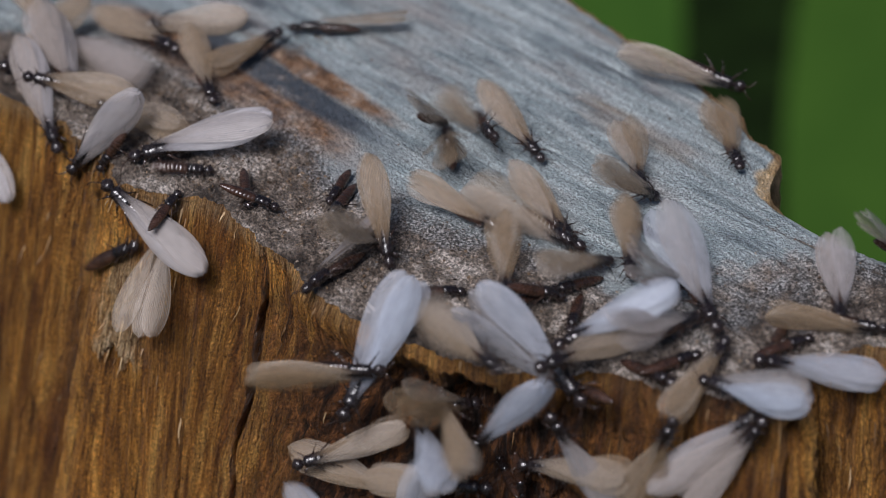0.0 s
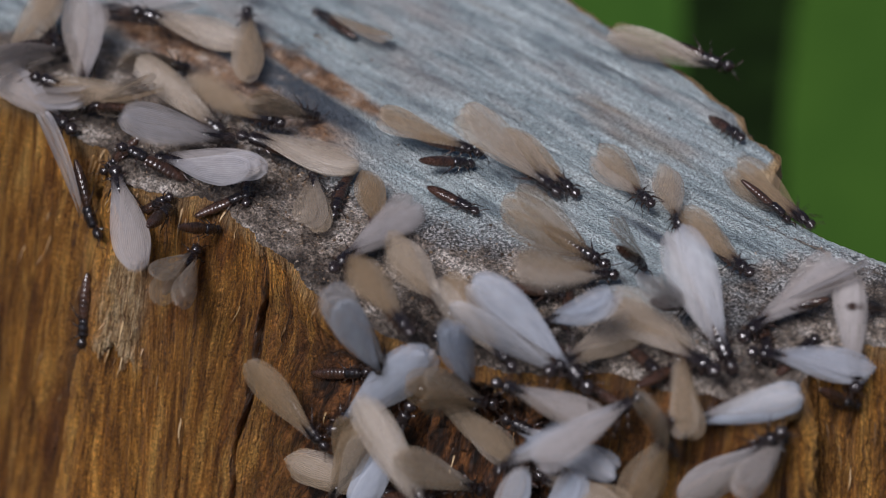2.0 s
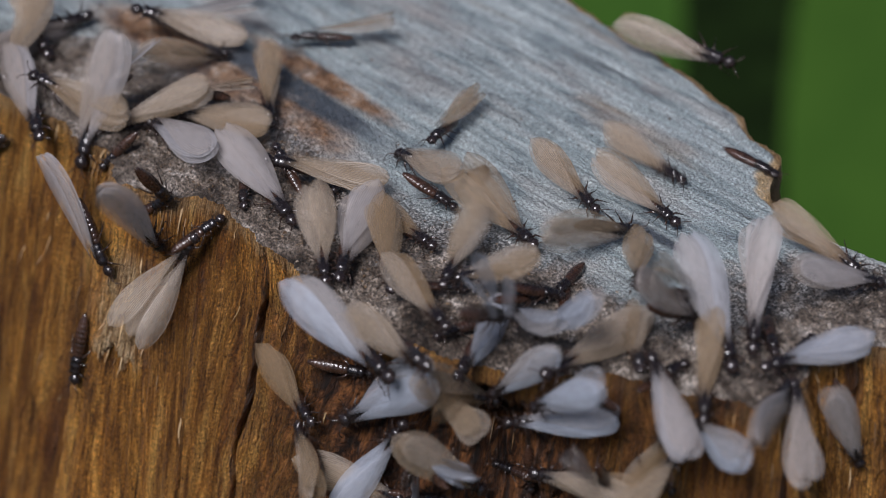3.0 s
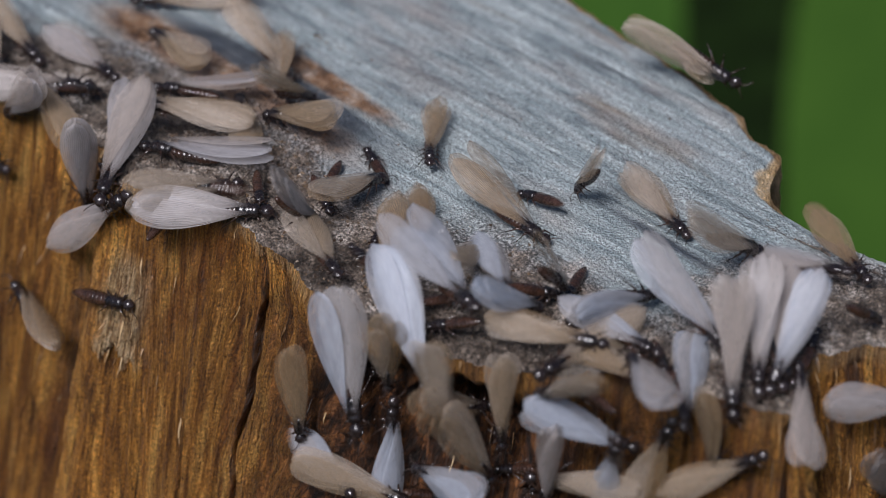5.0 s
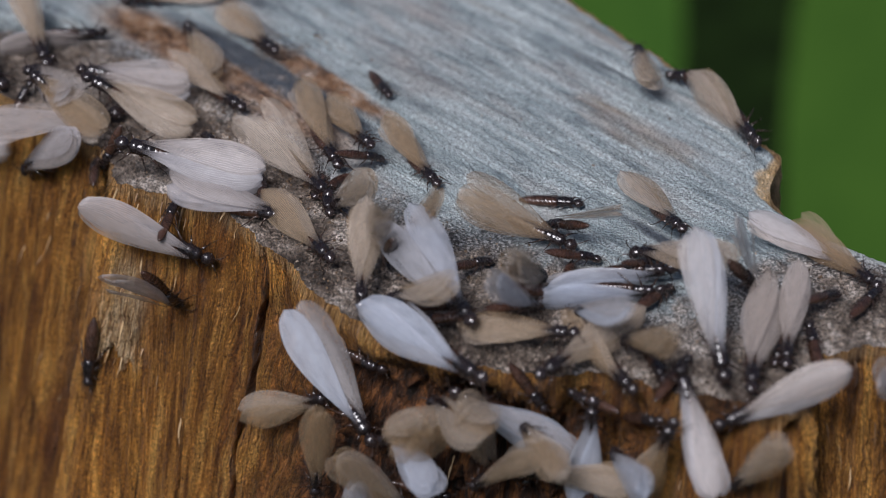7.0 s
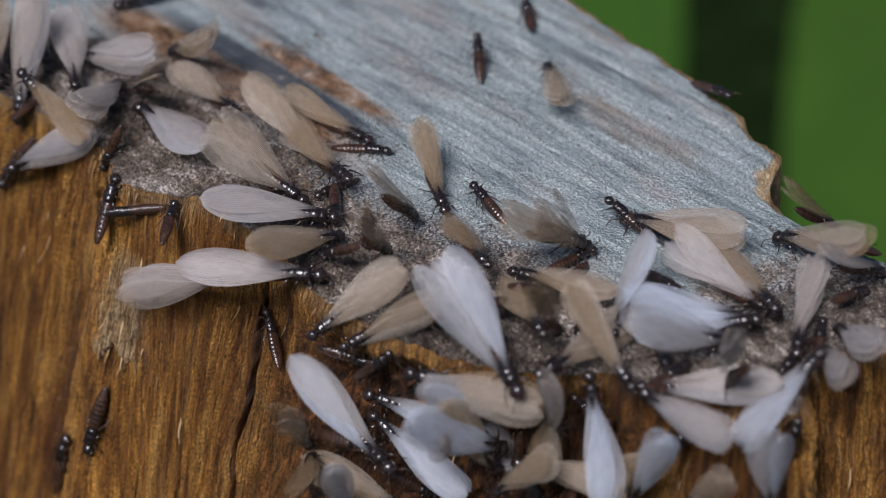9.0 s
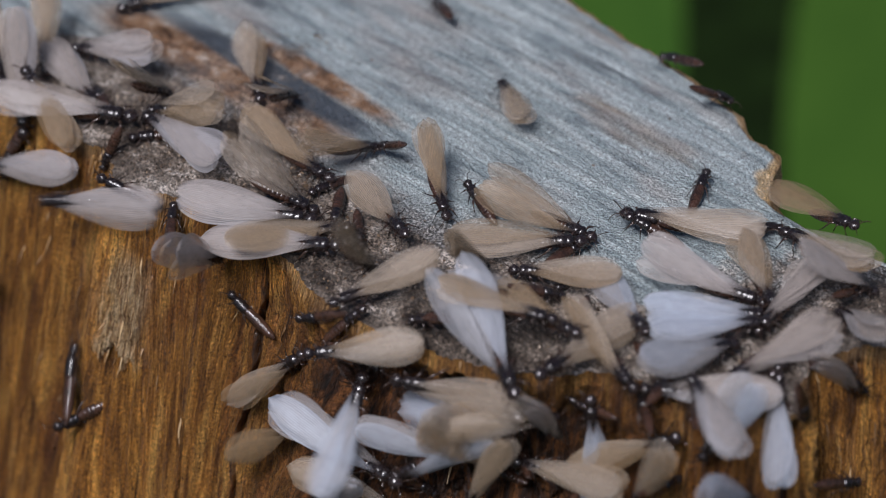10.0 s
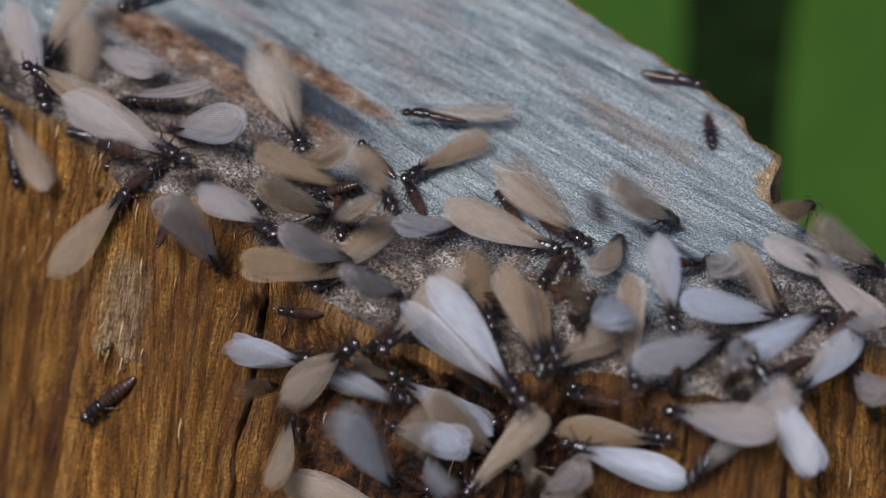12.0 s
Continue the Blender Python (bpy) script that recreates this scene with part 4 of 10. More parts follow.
    walk(T[12], [(0, mm(-21.9, 26.0, 1.3, 6, 26, -132)), (0.25, mm(-22.0, 26.2, 1.2, -15, 22, -94)), (0.5, mm(-22.1, 26.4, 1.1, -34, 31, -56)), (1, mm(-18.8, 18.0, 1.6, -60, 43, -84)), (1.5, mm(-16.8, 12.3, 1.2, -42, 41, -133)), (2, mm(-17.2, 14.4, 0.9, -23, 28, -138)), (2.17, mm(-18.1, 13.7, 1.1, -55, 25, 157)), (2.33, mm(-19.0, 13.0, 1.3, -68, 0, 104)), (2.5, mm(-19.9, 12.3, 1.5, -54, -25, 51)), (3, mm(-19.3, 17.3, 0.3, -7, -43, 66)), (5, mm(-22.1, 15.3, 2.4, 14, -32, 79)), (5.5, mm(-24.4, 19.1, 0.2, 1, -24, 73)), (6, mm(-22.5, 19.8, 0.4, -3, -62, 49)), (6.5, mm(-25.4, 17.9, 1.7, 10, -30, 55)), (7, mm(-26.3, 18.2, 2.4, 27, -30, 59)), (8, mm(-24.8, 18.7, 1.6, -1, -11, 44)), (9, mm(-23.3, 19.3, 0.9, -32, -1, 22)), (9.25, mm(-23.8, 18.3, 1.4, -38, 29, -16)), (9.5, mm(-24.3, 17.3, 1.9, -70, 45, -73)), (10, mm(-22.3, 18.4, 1.5, -41, 22, -47)), (10.25, mm(-21.9, 18.4, 1.3, -14, 15, -96)), (10.5, mm(-21.5, 18.3, 1.1, 9, 30, -145)), (10.75, mm(-22.0, 19.3, 1.4, -25, 20, -103)), (11, mm(-22.6, 20.4, 1.6, -57, 34, -62)), (11.25, mm(-22.5, 20.4, 0.9, -36, 9, -105)), (11.5, mm(-22.4, 20.3, 0.2, -3, 5, -152)), (12, mm(-28.3, 21.1, -0.5, -14, -8, -173))])
    walk(T[13], [(0, mm(-14.1, 27.8, 0.8, 5, 20, -37)), (0.5, mm(-15.3, 28.9, 0.7, 0, 40, -53)), (1, mm(-15.9, 29.1, 0.3, -3, 23, -44)), (1.25, mm(-13.3, 24.1, 0.5, 11, 53, -71)), (1.5, mm(-10.7, 19.2, 0.7, -30, 82, -147)), (2, mm(-10.8, 16.4, 1.7, 67, 127, 11)), (2.25, mm(-9.1, 13.6, 1.3, -63, 41, -132)), (2.5, mm(-7.4, 10.9, 1.0, -35, 15, -118)), (3, mm(-13.5, 17.2, 0.3, -12, -9, -170)), (4, mm(-12.3, 17.9, 0.6, -32, 1, -112)), (5, mm(-11.1, 18.7, 1.0, -35, 23, -56)), (5.5, mm(-10.7, 14.1, 1.3, -49, 27, -59)), (5.75, mm(-9.7, 13.5, 0.8, -27, 6, -97)), (6, mm(-8.6, 13.0, 0.3, 2, 4, -139)), (6.5, mm(-5.7, 12.5, 0.7, -23, 30, -147)), (7, mm(-5.5, 11.1, 1.7, 15, 31, -150)), (9, mm(-6.5, 14.5, 0.1, -3, 22, -127)), (9.5, mm(-4.2, 12.8, 0.3, 3, 21, -144)), (9.75, mm(-5.2, 12.3, 0.5, -11, 20, -102)), (10, mm(-6.2, 11.8, 0.7, -22, 29, -60)), (10.5, mm(-8.1, 7.0, 1.4, -56, 35, -76)), (10.75, mm(-7.4, 7.6, 1.1, -29, 20, -106)), (11, mm(-6.8, 8.2, 0.7, 1, 20, -138)), (11.5, mm(-8.8, 10.0, 0.3, -3, 21, -145)), (12, mm(-7.5, 6.8, 0.7, -19, 35, -106))])
    walk(T[14], [(0, mm(-18.3, 20.5, 0.3, -10, 2, -160)), (0.5, mm(-17.5, 21.3, 0.3, -7, 7, -155)), (1, mm(-17.1, 23.6, 0.2, -2, 15, -142)), (1.25, mm(-18.7, 23.6, 0.5, -8, 52, -137)), (1.5, mm(-20.3, 23.6, 0.8, 116, 92, -5)), (1.75, mm(-20.8, 23.6, 1.3, 76, 112, -13)), (2, mm(-21.3, 23.6, 1.7, 58, 130, 3)), (2.25, mm(-20.3, 24.4, 1.4, -64, 55, -110)), (2.5, mm(-19.2, 25.3, 1.0, -32, 29, -69)), (3, mm(-18.6, 26.1, 1.1, 100, 108, 39)), (4, mm(-15.7, 24.9, 0.9, -45, 43, -131)), (5, mm(-12.8, 23.7, 0.7, -24, 14, -142)), (5.5, mm(-12.4, 21.4, 0.7, -30, 25, -151)), (5.67, mm(-13.5, 24.6, 0.5, -12, 30, -96)), (5.83, mm(-14.7, 27.8, 0.3, 2, 20, -43)), (6, mm(-15.9, 30.9, 0.0, 2, 4, 4)), (6.25, mm(-14.7, 28.7, 0.7, -17, 33, -29)), (6.5, mm(-13.4, 26.4, 1.4, -60, 42, -82)), (6.75, mm(-13.6, 26.5, 1.1, -28, 25, -112)), (7, mm(-13.8, 26.7, 0.8, 7, 24, -145)), (9, mm(-10.1, 12.0, 1.0, -28, 33, -146)), (9.5, mm(-11.2, 15.3, 0.9, -21, 20, -85)), (10, mm(-12.2, 18.7, 0.8, -29, 8, -28)), (10.17, mm(-11.9, 18.6, 0.6, -22, -5, -76)), (10.33, mm(-11.6, 18.5, 0.5, -8, -8, -126)), (10.5, mm(-11.2, 18.4, 0.3, 4, 1, -174)), (10.67, mm(-9.3, 16.0, 0.3, -4, 3, -127)), (10.83, mm(-7.4, 13.7, 0.2, -9, 11, -80)), (11, mm(-5.4, 11.4, 0.2, -6, 19, -32)), (11.5, mm(-5.5, 8.9, 0.7, -24, 17, -27)), (11.67, mm(-4.9, 7.7, 0.6, -14, 12, -71)), (11.83, mm(-4.4, 6.5, 0.5, -3, 14, -116)), (12, mm(-3.8, 5.2, 0.3, 3, 24, -161))])
    walk(T[15], [(0, mm(-10.8, 29.9, 0.3, 0, 22, 91)), (0.5, mm(-13.6, 30.5, 0.8, 3, 15, 90)), (1, mm(-15.2, 32.9, 0.6, -11, 22, 35)), (1.5, mm(-15.5, 29.4, 0.2, 3, 3, -5)), (2, mm(-15.8, 29.1, 1.5, 11, 1, 4)), (2.5, mm(-14.8, 29.2, 0.3, -7, 13, -25)), (3, mm(-18.5, 18.6, 0.8, -27, 16, 29)), (5, mm(-15.7, 18.2, 0.1, 1, 4, 8)), (5.25, mm(-13.9, 13.4, 0.9, -22, 38, -30)), (5.5, mm(-12.0, 8.5, 1.7, -76, 43, -95)), (6, mm(-10.3, 2.2, 1.7, -81, 41, -104)), (6.25, mm(-9.5, 0.7, 1.8, -37, 16, -121)), (6.5, mm(-8.7, -0.7, 1.8, 9, 9, -150)), (7, mm(-8.3, -1.3, 0.5, 3, 36, -149)), (8, mm(-8.5, -0.7, 0.6, -11, 33, -106)), (9, mm(-8.7, -0.2, 0.8, -23, 39, -63)), (9.5, mm(-8.7, -0.1, 0.5, -12, 26, -62)), (10.5, mm(-7.6, 2.7, 0.3, 2, 31, -82)), (11, mm(-9.5, 2.4, 0.9, -34, 26, -56)), (11.5, mm(-8.7, 2.0, 1.4, -41, 34, -77)), (12, mm(-9.6, 2.8, 1.3, -54, 41, -87))])
    walk(T[16], [(0, mm(-8.2, -4.8, 0.1, -2, 49, 138)), (0.5, mm(-9.1, -5.4, -0.4, -33, 1, 98)), (1, mm(-9.2, -5.1, -0.6, -28, 9, 107)), (1.5, mm(-8.6, -4.3, -0.1, -28, 18, 100)), (1.75, mm(-7.9, -3.9, 0.5, -5, -5, 126)), (2, mm(-7.2, -3.5, 1.1, 7, -35, 145)), (2.5, mm(-7.1, -1.4, 0.3, 3, -22, 173)), (3, mm(-7.3, -3.6, 0.5, 0, -24, 173)), (4, mm(-8.9, -0.9, 1.0, -45, -10, -123)), (5, mm(-10.5, 1.8, 1.6, -59, 34, -75)), (5.5, mm(-11.0, 1.6, 1.8, -69, 39, -76)), (5.67, mm(-14.4, 3.7, 1.9, -8, 36, -5)), (5.83, mm(-17.9, 5.8, 2.0, 18, -5, 34)), (6, mm(-21.3, 8.0, 2.0, 15, -52, 67)), (7.62, mm(-48.9, 22.3, -7.3, 12, -63, 89)), (8.74, mm(-49.3, 21.4, -9.7, 11, -60, 90)), (10.5, mm(-19.4, 6.0, 0.4, -30, -60, 73)), (10.67, mm(-17.6, 5.4, 0.8, -7, -29, 20)), (10.83, mm(-15.8, 4.8, 1.2, -16, 4, -14)), (11, mm(-14.0, 4.2, 1.6, -44, 25, -57)), (11.25, mm(-13.7, 2.5, 1.4, -12, 27, -94)), (11.5, mm(-13.5, 0.9, 1.2, 15, 46, -129)), (12, mm(-12.5, -0.5, 1.5, 14, 16, -141))])
    walk(T[17], [(0, mm(-3.9, -1.6, 1.1, -36, 16, -179)), (0.5, mm(-4.2, 2.2, 0.2, -10, 1, -165)), (1, mm(-3.7, 1.7, 0.2, 2, 9, 178)), (1.5, mm(-3.5, 1.8, 0.2, 2, 11, -173)), (2, mm(-4.1, 0.8, 0.8, 5, 23, -168)), (2.5, mm(-3.9, -1.0, 0.3, 0, 23, -172)), (3, mm(-1.3, -0.3, 0.7, 2, 25, -140)), (5, mm(-1.3, -0.7, 0.5, 5, 5, -176)), (5.5, mm(-1.8, -2.1, 1.2, 9, -8, 166)), (6, mm(-2.1, -0.9, 0.1, 0, -1, 157)), (6.5, mm(-2.7, -1.0, 0.6, 4, -16, 144)), (6.75, mm(-2.1, -0.5, 1.1, -32, -15, 113)), (7, mm(-1.6, -0.1, 1.6, -65, -32, 85)), (7.67, mm(-0.1, -1.6, 1.7, -47, -5, 119)), (8.33, mm(1.3, -3.2, 1.8, -16, 7, 159)), (9, mm(2.7, -4.8, 1.9, 14, -4, -160)), (9.25, mm(2.4, -4.4, 1.8, -32, 4, -116)), (9.5, mm(2.2, -4.0, 1.7, -66, 39, -85)), (10.5, mm(2.0, -4.5, 1.6, -63, 41, -93)), (11, mm(3.6, -7.3, 1.7, -50, 27, -55)), (11.5, mm(2.5, -6.0, 1.8, -59, 29, -76)), (11.75, mm(2.9, -7.6, 1.0, -32, 5, -121)), (12, mm(3.2, -9.2, 0.3, 2, 8, -170))])
    walk(T[18], [(0, mm(-5.4, -0.7, 1.1, -51, 38, -87)), (0.5, mm(-4.7, 2.5, 0.9, -24, 21, -57)), (0.75, mm(-7.0, 4.6, 0.9, -3, 8, -25)), (1, mm(-9.3, 6.8, 1.0, 9, -13, 1)), (1.5, mm(-9.4, 6.8, 0.3, 3, 4, 3)), (2, mm(-9.5, 7.3, 0.2, 3, -3, 3)), (2.5, mm(-9.4, 6.0, 0.3, -3, 11, -3)), (2.67, mm(-9.0, 2.7, 0.4, -9, 14, -60)), (2.83, mm(-8.7, -0.5, 0.5, -14, 12, -118)), (3, mm(-8.3, -3.8, 0.6, -15, 6, -174)), (5, mm(-7.6, -4.5, 1.0, 8, 8, -157)), (5.5, mm(-6.8, -3.4, 0.3, 2, 10, -165)), (6, mm(-6.4, -4.6, 0.7, 7, 13, -164)), (6.5, mm(-6.0, -6.4, 0.7, -3, -2, -165)), (7, mm(-5.6, -7.5, 1.3, -19, -2, -180)), (9, mm(-8.1, -7.7, -1.1, -39, -36, 140)), (9.5, mm(-8.2, -8.1, -0.8, -27, -3, 112)), (10, mm(-6.6, -6.8, 0.5, -8, -34, 121)), (10.25, mm(-4.3, -7.8, 0.9, -8, -10, 159)), (10.5, mm(-2.1, -8.9, 1.2, 6, 9, -163)), (11, mm(-3.0, -8.5, 1.1, 4, 0, 166)), (11.5, mm(-3.8, -11.4, 1.0, -19, -21, 156)), (12, mm(-3.4, -12.0, 0.7, -15, -24, 147))])
    walk(T[19], [(0, mm(3.6, 2.3, 0.3, -8, 28, -123)), (0.25, mm(2.0, 4.7, 0.6, -22, 28, -95)), (0.5, mm(0.3, 7.1, 0.9, -34, 34, -67)), (1, mm(0.7, 10.3, 1.8, 15, 42, -59)), (1.5, mm(1.4, 10.6, 0.5, -13, 26, -101)), (2, mm(1.5, 12.1, 0.5, -15, 27, -104)), (2.5, mm(-0.2, 12.8, 0.3, -3, 27, -144)), (3, mm(-0.3, 12.6, 1.1, 9, 11, 158)), (5, mm(-1.0, 10.7, 0.5, 6, -4, 179)), (5.5, mm(-0.6, 7.8, 1.6, 14, 8, -179)), (6, mm(-0.5, 8.8, 0.1, -1, 22, -164)), (6.5, mm(-0.9, 8.1, 0.4, -9, 16, -153)), (7, mm(-0.9, 8.7, 0.1, -1, 15, -151)), (9, mm(-0.2, 5.1, 0.5, -15, 4, -164)), (9.5, mm(-0.3, 4.3, 0.6, -17, 9, -177)), (10, mm(-0.1, 4.3, 0.6, -18, -1, -164)), (10.5, mm(-0.3, 4.3, 0.7, -21, -3, -178)), (11, mm(-0.7, 5.7, 0.3, -7, -6, 162)), (11.5, mm(-1.4, 8.9, 0.3, 2, -3, 163)), (12, mm(-2.2, 8.5, 0.6, 3, -29, 136))])
    walk(T[20], [(0, mm(9.1, 0.4, 1.0, 149, 101, 18)), (0.25, mm(8.9, -3.1, 1.6, -30, 58, -116)), (0.5, mm(8.7, -6.6, 2.2, -49, 40, -87)), (1, mm(12.7, -9.5, 2.2, 81, 112, 24)), (1.5, mm(15.8, -11.5, 1.2, -13, 24, -74)), (1.75, mm(16.5, -13.5, 1.2, -3, 19, -107)), (2, mm(17.2, -15.6, 1.2, 8, 20, -140)), (2.25, mm(16.1, -13.7, 1.7, -19, 1, -88)), (2.5, mm(15.1, -11.9, 2.3, -49, 11, -34)), (3, mm(16.3, -9.5, 1.9, -40, 6, -30)), (5, mm(20.9, -2.4, 1.5, -41, 32, -79)), (5.5, mm(19.7, -2.5, 1.8, -72, 52, -99)), (6, mm(20.7, -5.5, 1.8, 90, 122, 42)), (6.17, mm(18.9, -5.0, 1.6, -4, 52, -26)), (6.33, mm(17.1, -4.5, 1.3, 3, 6, 15)), (6.5, mm(15.4, -4.0, 1.1, -24, -33, 59)), (9, mm(14.6, 2.0, 0.5, -10, -25, 62)), (9.5, mm(15.0, 0.7, 1.5, 10, -45, 69)), (10, mm(14.6, 2.0, 0.9, 5, -18, 76)), (10.5, mm(14.6, 1.3, 1.4, 8, -32, 66)), (11, mm(14.9, 2.6, 0.6, -12, -30, 49)), (11.5, mm(14.2, 3.5, 0.4, -7, -29, 49)), (11.67, mm(14.6, 2.7, 0.9, 0, 1, 11)), (11.83, mm(14.9, 2.0, 1.3, -16, 29, -30)), (12, mm(15.3, 1.3, 1.7, -52, 37, -88))])
    walk(T[21], [(0, mm(6.8, 11.9, 0.7, -19, 23, -153)), (0.5, mm(5.5, 10.7, 0.8, 8, -5, 164)), (1, mm(6.6, 9.4, 0.3, -4, 10, 176)), (1.5, mm(8.0, 10.4, 0.3, -1, 33, -143)), (2, mm(9.2, 7.3, 0.3, -7, 27, -146)), (2.5, mm(10.1, 6.3, 0.3, -6, 30, -156)), (3, mm(10.8, 5.2, 0.5, -10, 40, -157)), (3.67, mm(10.8, 5.3, 0.9, -52, 33, 142)), (4.33, mm(10.7, 5.3, 1.3, -69, 2, 102)), (5, mm(10.7, 5.4, 1.7, -62, -31, 65)), (5.25, mm(9.9, 5.8, 1.0, -36, -8, 115)), (5.5, mm(9.1, 6.3, 0.3, -1, -14, 168)), (6, mm(9.8, 1.2, 0.4, -8, 1, 178)), (6.5, mm(9.1, 0.4, 1.3, 10, -7, 152)), (6.75, mm(8.6, 0.5, 1.2, -1, 20, 96)), (7, mm(8.1, 0.6, 1.0, -32, 24, 29)), (9, mm(6.0, -4.5, 0.5, -2, -16, 64)), (9.5, mm(6.0, -4.9, 0.7, 1, -18, 63)), (10, mm(6.2, -4.1, 0.8, -11, -38, 79)), (10.5, mm(7.3, -4.2, 1.0, -23, -41, 71)), (11, mm(6.5, -2.7, 0.8, -27, -35, 70)), (11.5, mm(9.5, -1.9, 0.7, -13, -23, 25)), (12, mm(12.4, -1.0, 0.5, -12, -6, -13))])
    walk(T[22], [(0, mm(4.1, 12.3, 2.3, 72, 79, -92)), (0.25, mm(3.2, 12.2, 1.8, -19, 76, -114)), (0.5, mm(2.3, 12.2, 1.3, -81, 70, -107)), (1.5, mm(3.8, 10.2, 1.8, -88, 52, -117)), (2, mm(7.2, 6.9, 1.2, -41, 31, -135)), (2.5, mm(10.6, 3.6, 0.6, 3, 26, -162)), (2.75, mm(11.4, 2.3, 1.1, -36, 43, -142)), (3, mm(12.3, 0.9, 1.5, 93, 113, 36)), (4, mm(9.8, -3.6, 2.0, -55, 50, -86)), (5, mm(7.3, -8.0, 2.5, -54, 27, -57)), (5.5, mm(6.8, -9.4, 2.4, -44, 6, -22)), (5.75, mm(7.1, -11.9, 2.8, -7, -7, -81)), (6, mm(7.3, -14.3, 3.1, 23, 18, -138)), (6.25, mm(7.3, -10.9, 2.5, -4, 1, -89)), (6.5, mm(7.2, -7.5, 1.9, -34, 12, -39)), (7, mm(5.8, -6.1, 2.0, -59, 44, -80)), (9, mm(8.5, -1.0, 1.2, -32, 26, -71)), (9.5, mm(8.4, -0.5, 0.7, -17, 29, -79)), (10, mm(8.5, -0.3, 0.6, 1, 36, -89)), (10.5, mm(8.6, 0.0, 0.6, -13, 40, -93)), (11, mm(8.4, -0.3, 0.6, -14, 20, -84)), (11.5, mm(8.4, -0.2, 0.7, -15, 29, -87)), (12, mm(7.6, -0.8, 0.6, -19, 41, -118))])
    walk(T[23], [(0, mm(0.5, 13.3, 0.2, -1, -13, 5)), (0.5, mm(3.0, 8.6, 0.3, 6, 5, -38)), (1, mm(5.6, 3.8, 0.5, -2, 22, -83)), (1.5, mm(8.1, -0.9, 0.7, -21, 29, -135)), (2, mm(10.3, -2.5, 1.2, -36, 43, -136)), (2.5, mm(7.7, 0.5, 0.2, -4, 18, -134)), (3, mm(6.1, 0.1, 0.6, 5, 30, -150)), (5, mm(6.4, 1.2, 0.3, -7, 13, -135)), (5.5, mm(6.7, 0.4, 0.5, -13, 24, -137)), (6, mm(8.7, -1.4, 0.9, -29, 38, -125)), (6.5, mm(8.4, -1.1, 0.5, -12, 21, -127)), (7, mm(8.1, 0.3, 0.6, -14, 42, -125)), (9, mm(9.0, -1.2, 1.5, -55, 41, -103)), (9.25, mm(9.2, -0.1, 0.9, -28, 27, -113)), (9.5, mm(9.5, 1.0, 0.2, 0, 18, -128)), (10, mm(9.8, 1.5, 0.3, -2, 38, -127)), (10.5, mm(9.0, 1.2, 0.3, -5, 34, -126)), (11, mm(9.2, 1.4, 0.4, -2, 45, -129)), (11.25, mm(8.2, 1.0, 1.0, -32, 39, -112)), (11.5, mm(7.2, 0.6, 1.6, -61, 41, -94)), (11.75, mm(8.4, -0.0, 1.2, -30, 20, -113)), (12, mm(9.5, -0.6, 0.9, 5, 11, -140))])
    walk(T[24], [(0, mm(9.0, 1.3, 0.4, -10, 29, -159)), (0.5, mm(8.0, 1.2, 0.5, -9, 32, -148)), (1, mm(8.0, 0.1, 1.0, -32, 26, -127)), (1.5, mm(10.2, -3.1, 1.1, -28, 37, -153)), (2, mm(10.7, -4.7, 1.0, -19, 43, -87)), (2.17, mm(8.8, -5.7, 1.3, 6, 10, -34)), (2.33, mm(6.8, -6.8, 1.6, -3, -29, 9)), (2.5, mm(4.8, -7.8, 1.9, -49, -43, 78)), (3, mm(2.2, -5.7, 1.6, -36, -39, 88)), (5, mm(7.2, -17.2, 1.1, 66, -136, -14)), (6, mm(5.8, -13.3, -5.5, -47, -67, 87)), (6.5, mm(5.4, -13.5, -5.1, -45, -67, 90)), (7, mm(6.1, -15.4, -4.6, -8, -40, 29)), (8.25, mm(7.0, -15.3, -3.2, 66, -14, -17)), (9.5, mm(7.8, -15.1, -1.8, 118, 34, -14)), (10, mm(6.5, -15.3, -2.8, 59, 77, -45)), (10.5, mm(5.3, -15.5, -3.8, -66, 48, -144)), (11, mm(2.3, -13.9, -5.6, -97, 19, -144)), (11.5, mm(2.7, -13.4, -5.4, 80, 167, 17)), (11.75, mm(4.8, -15.2, -7.0, -104, -10, 139)), (12, mm(6.9, -17.1, -8.6, -85, -26, 76))])
    walk(T[25], [(0, mm(14.4, 5.4, 1.3, -55, 42, -102)), (0.5, mm(15.4, 3.7, 0.9, -33, 29, -126)), (1, mm(16.4, 2.1, 0.4, -9, 25, -152)), (1.5, mm(17.3, 1.9, 1.6, 23, 66, -145)), (2, mm(17.1, 1.3, 0.9, 9, 20, -175)), (2.5, mm(18.8, 0.0, 0.4, 3, 11, -154)), (3, mm(17.2, 8.8, 0.4, 0, 32, -143)), (3.67, mm(17.7, 14.2, 0.6, 3, 27, -91)), (4.33, mm(18.2, 19.6, 0.8, 0, 21, -42)), (5, mm(18.7, 25.1, 1.0, -6, 20, 6)), (5.5, mm(18.5, 25.1, 1.0, -6, 19, 0)), (11, mm(2.3, 17.1, 0.1, -3, -14, 23)), (11.5, mm(1.0, 14.0, 2.1, 15, -20, 49)), (12, mm(-1.7, 15.5, 1.1, 5, 11, 86))])
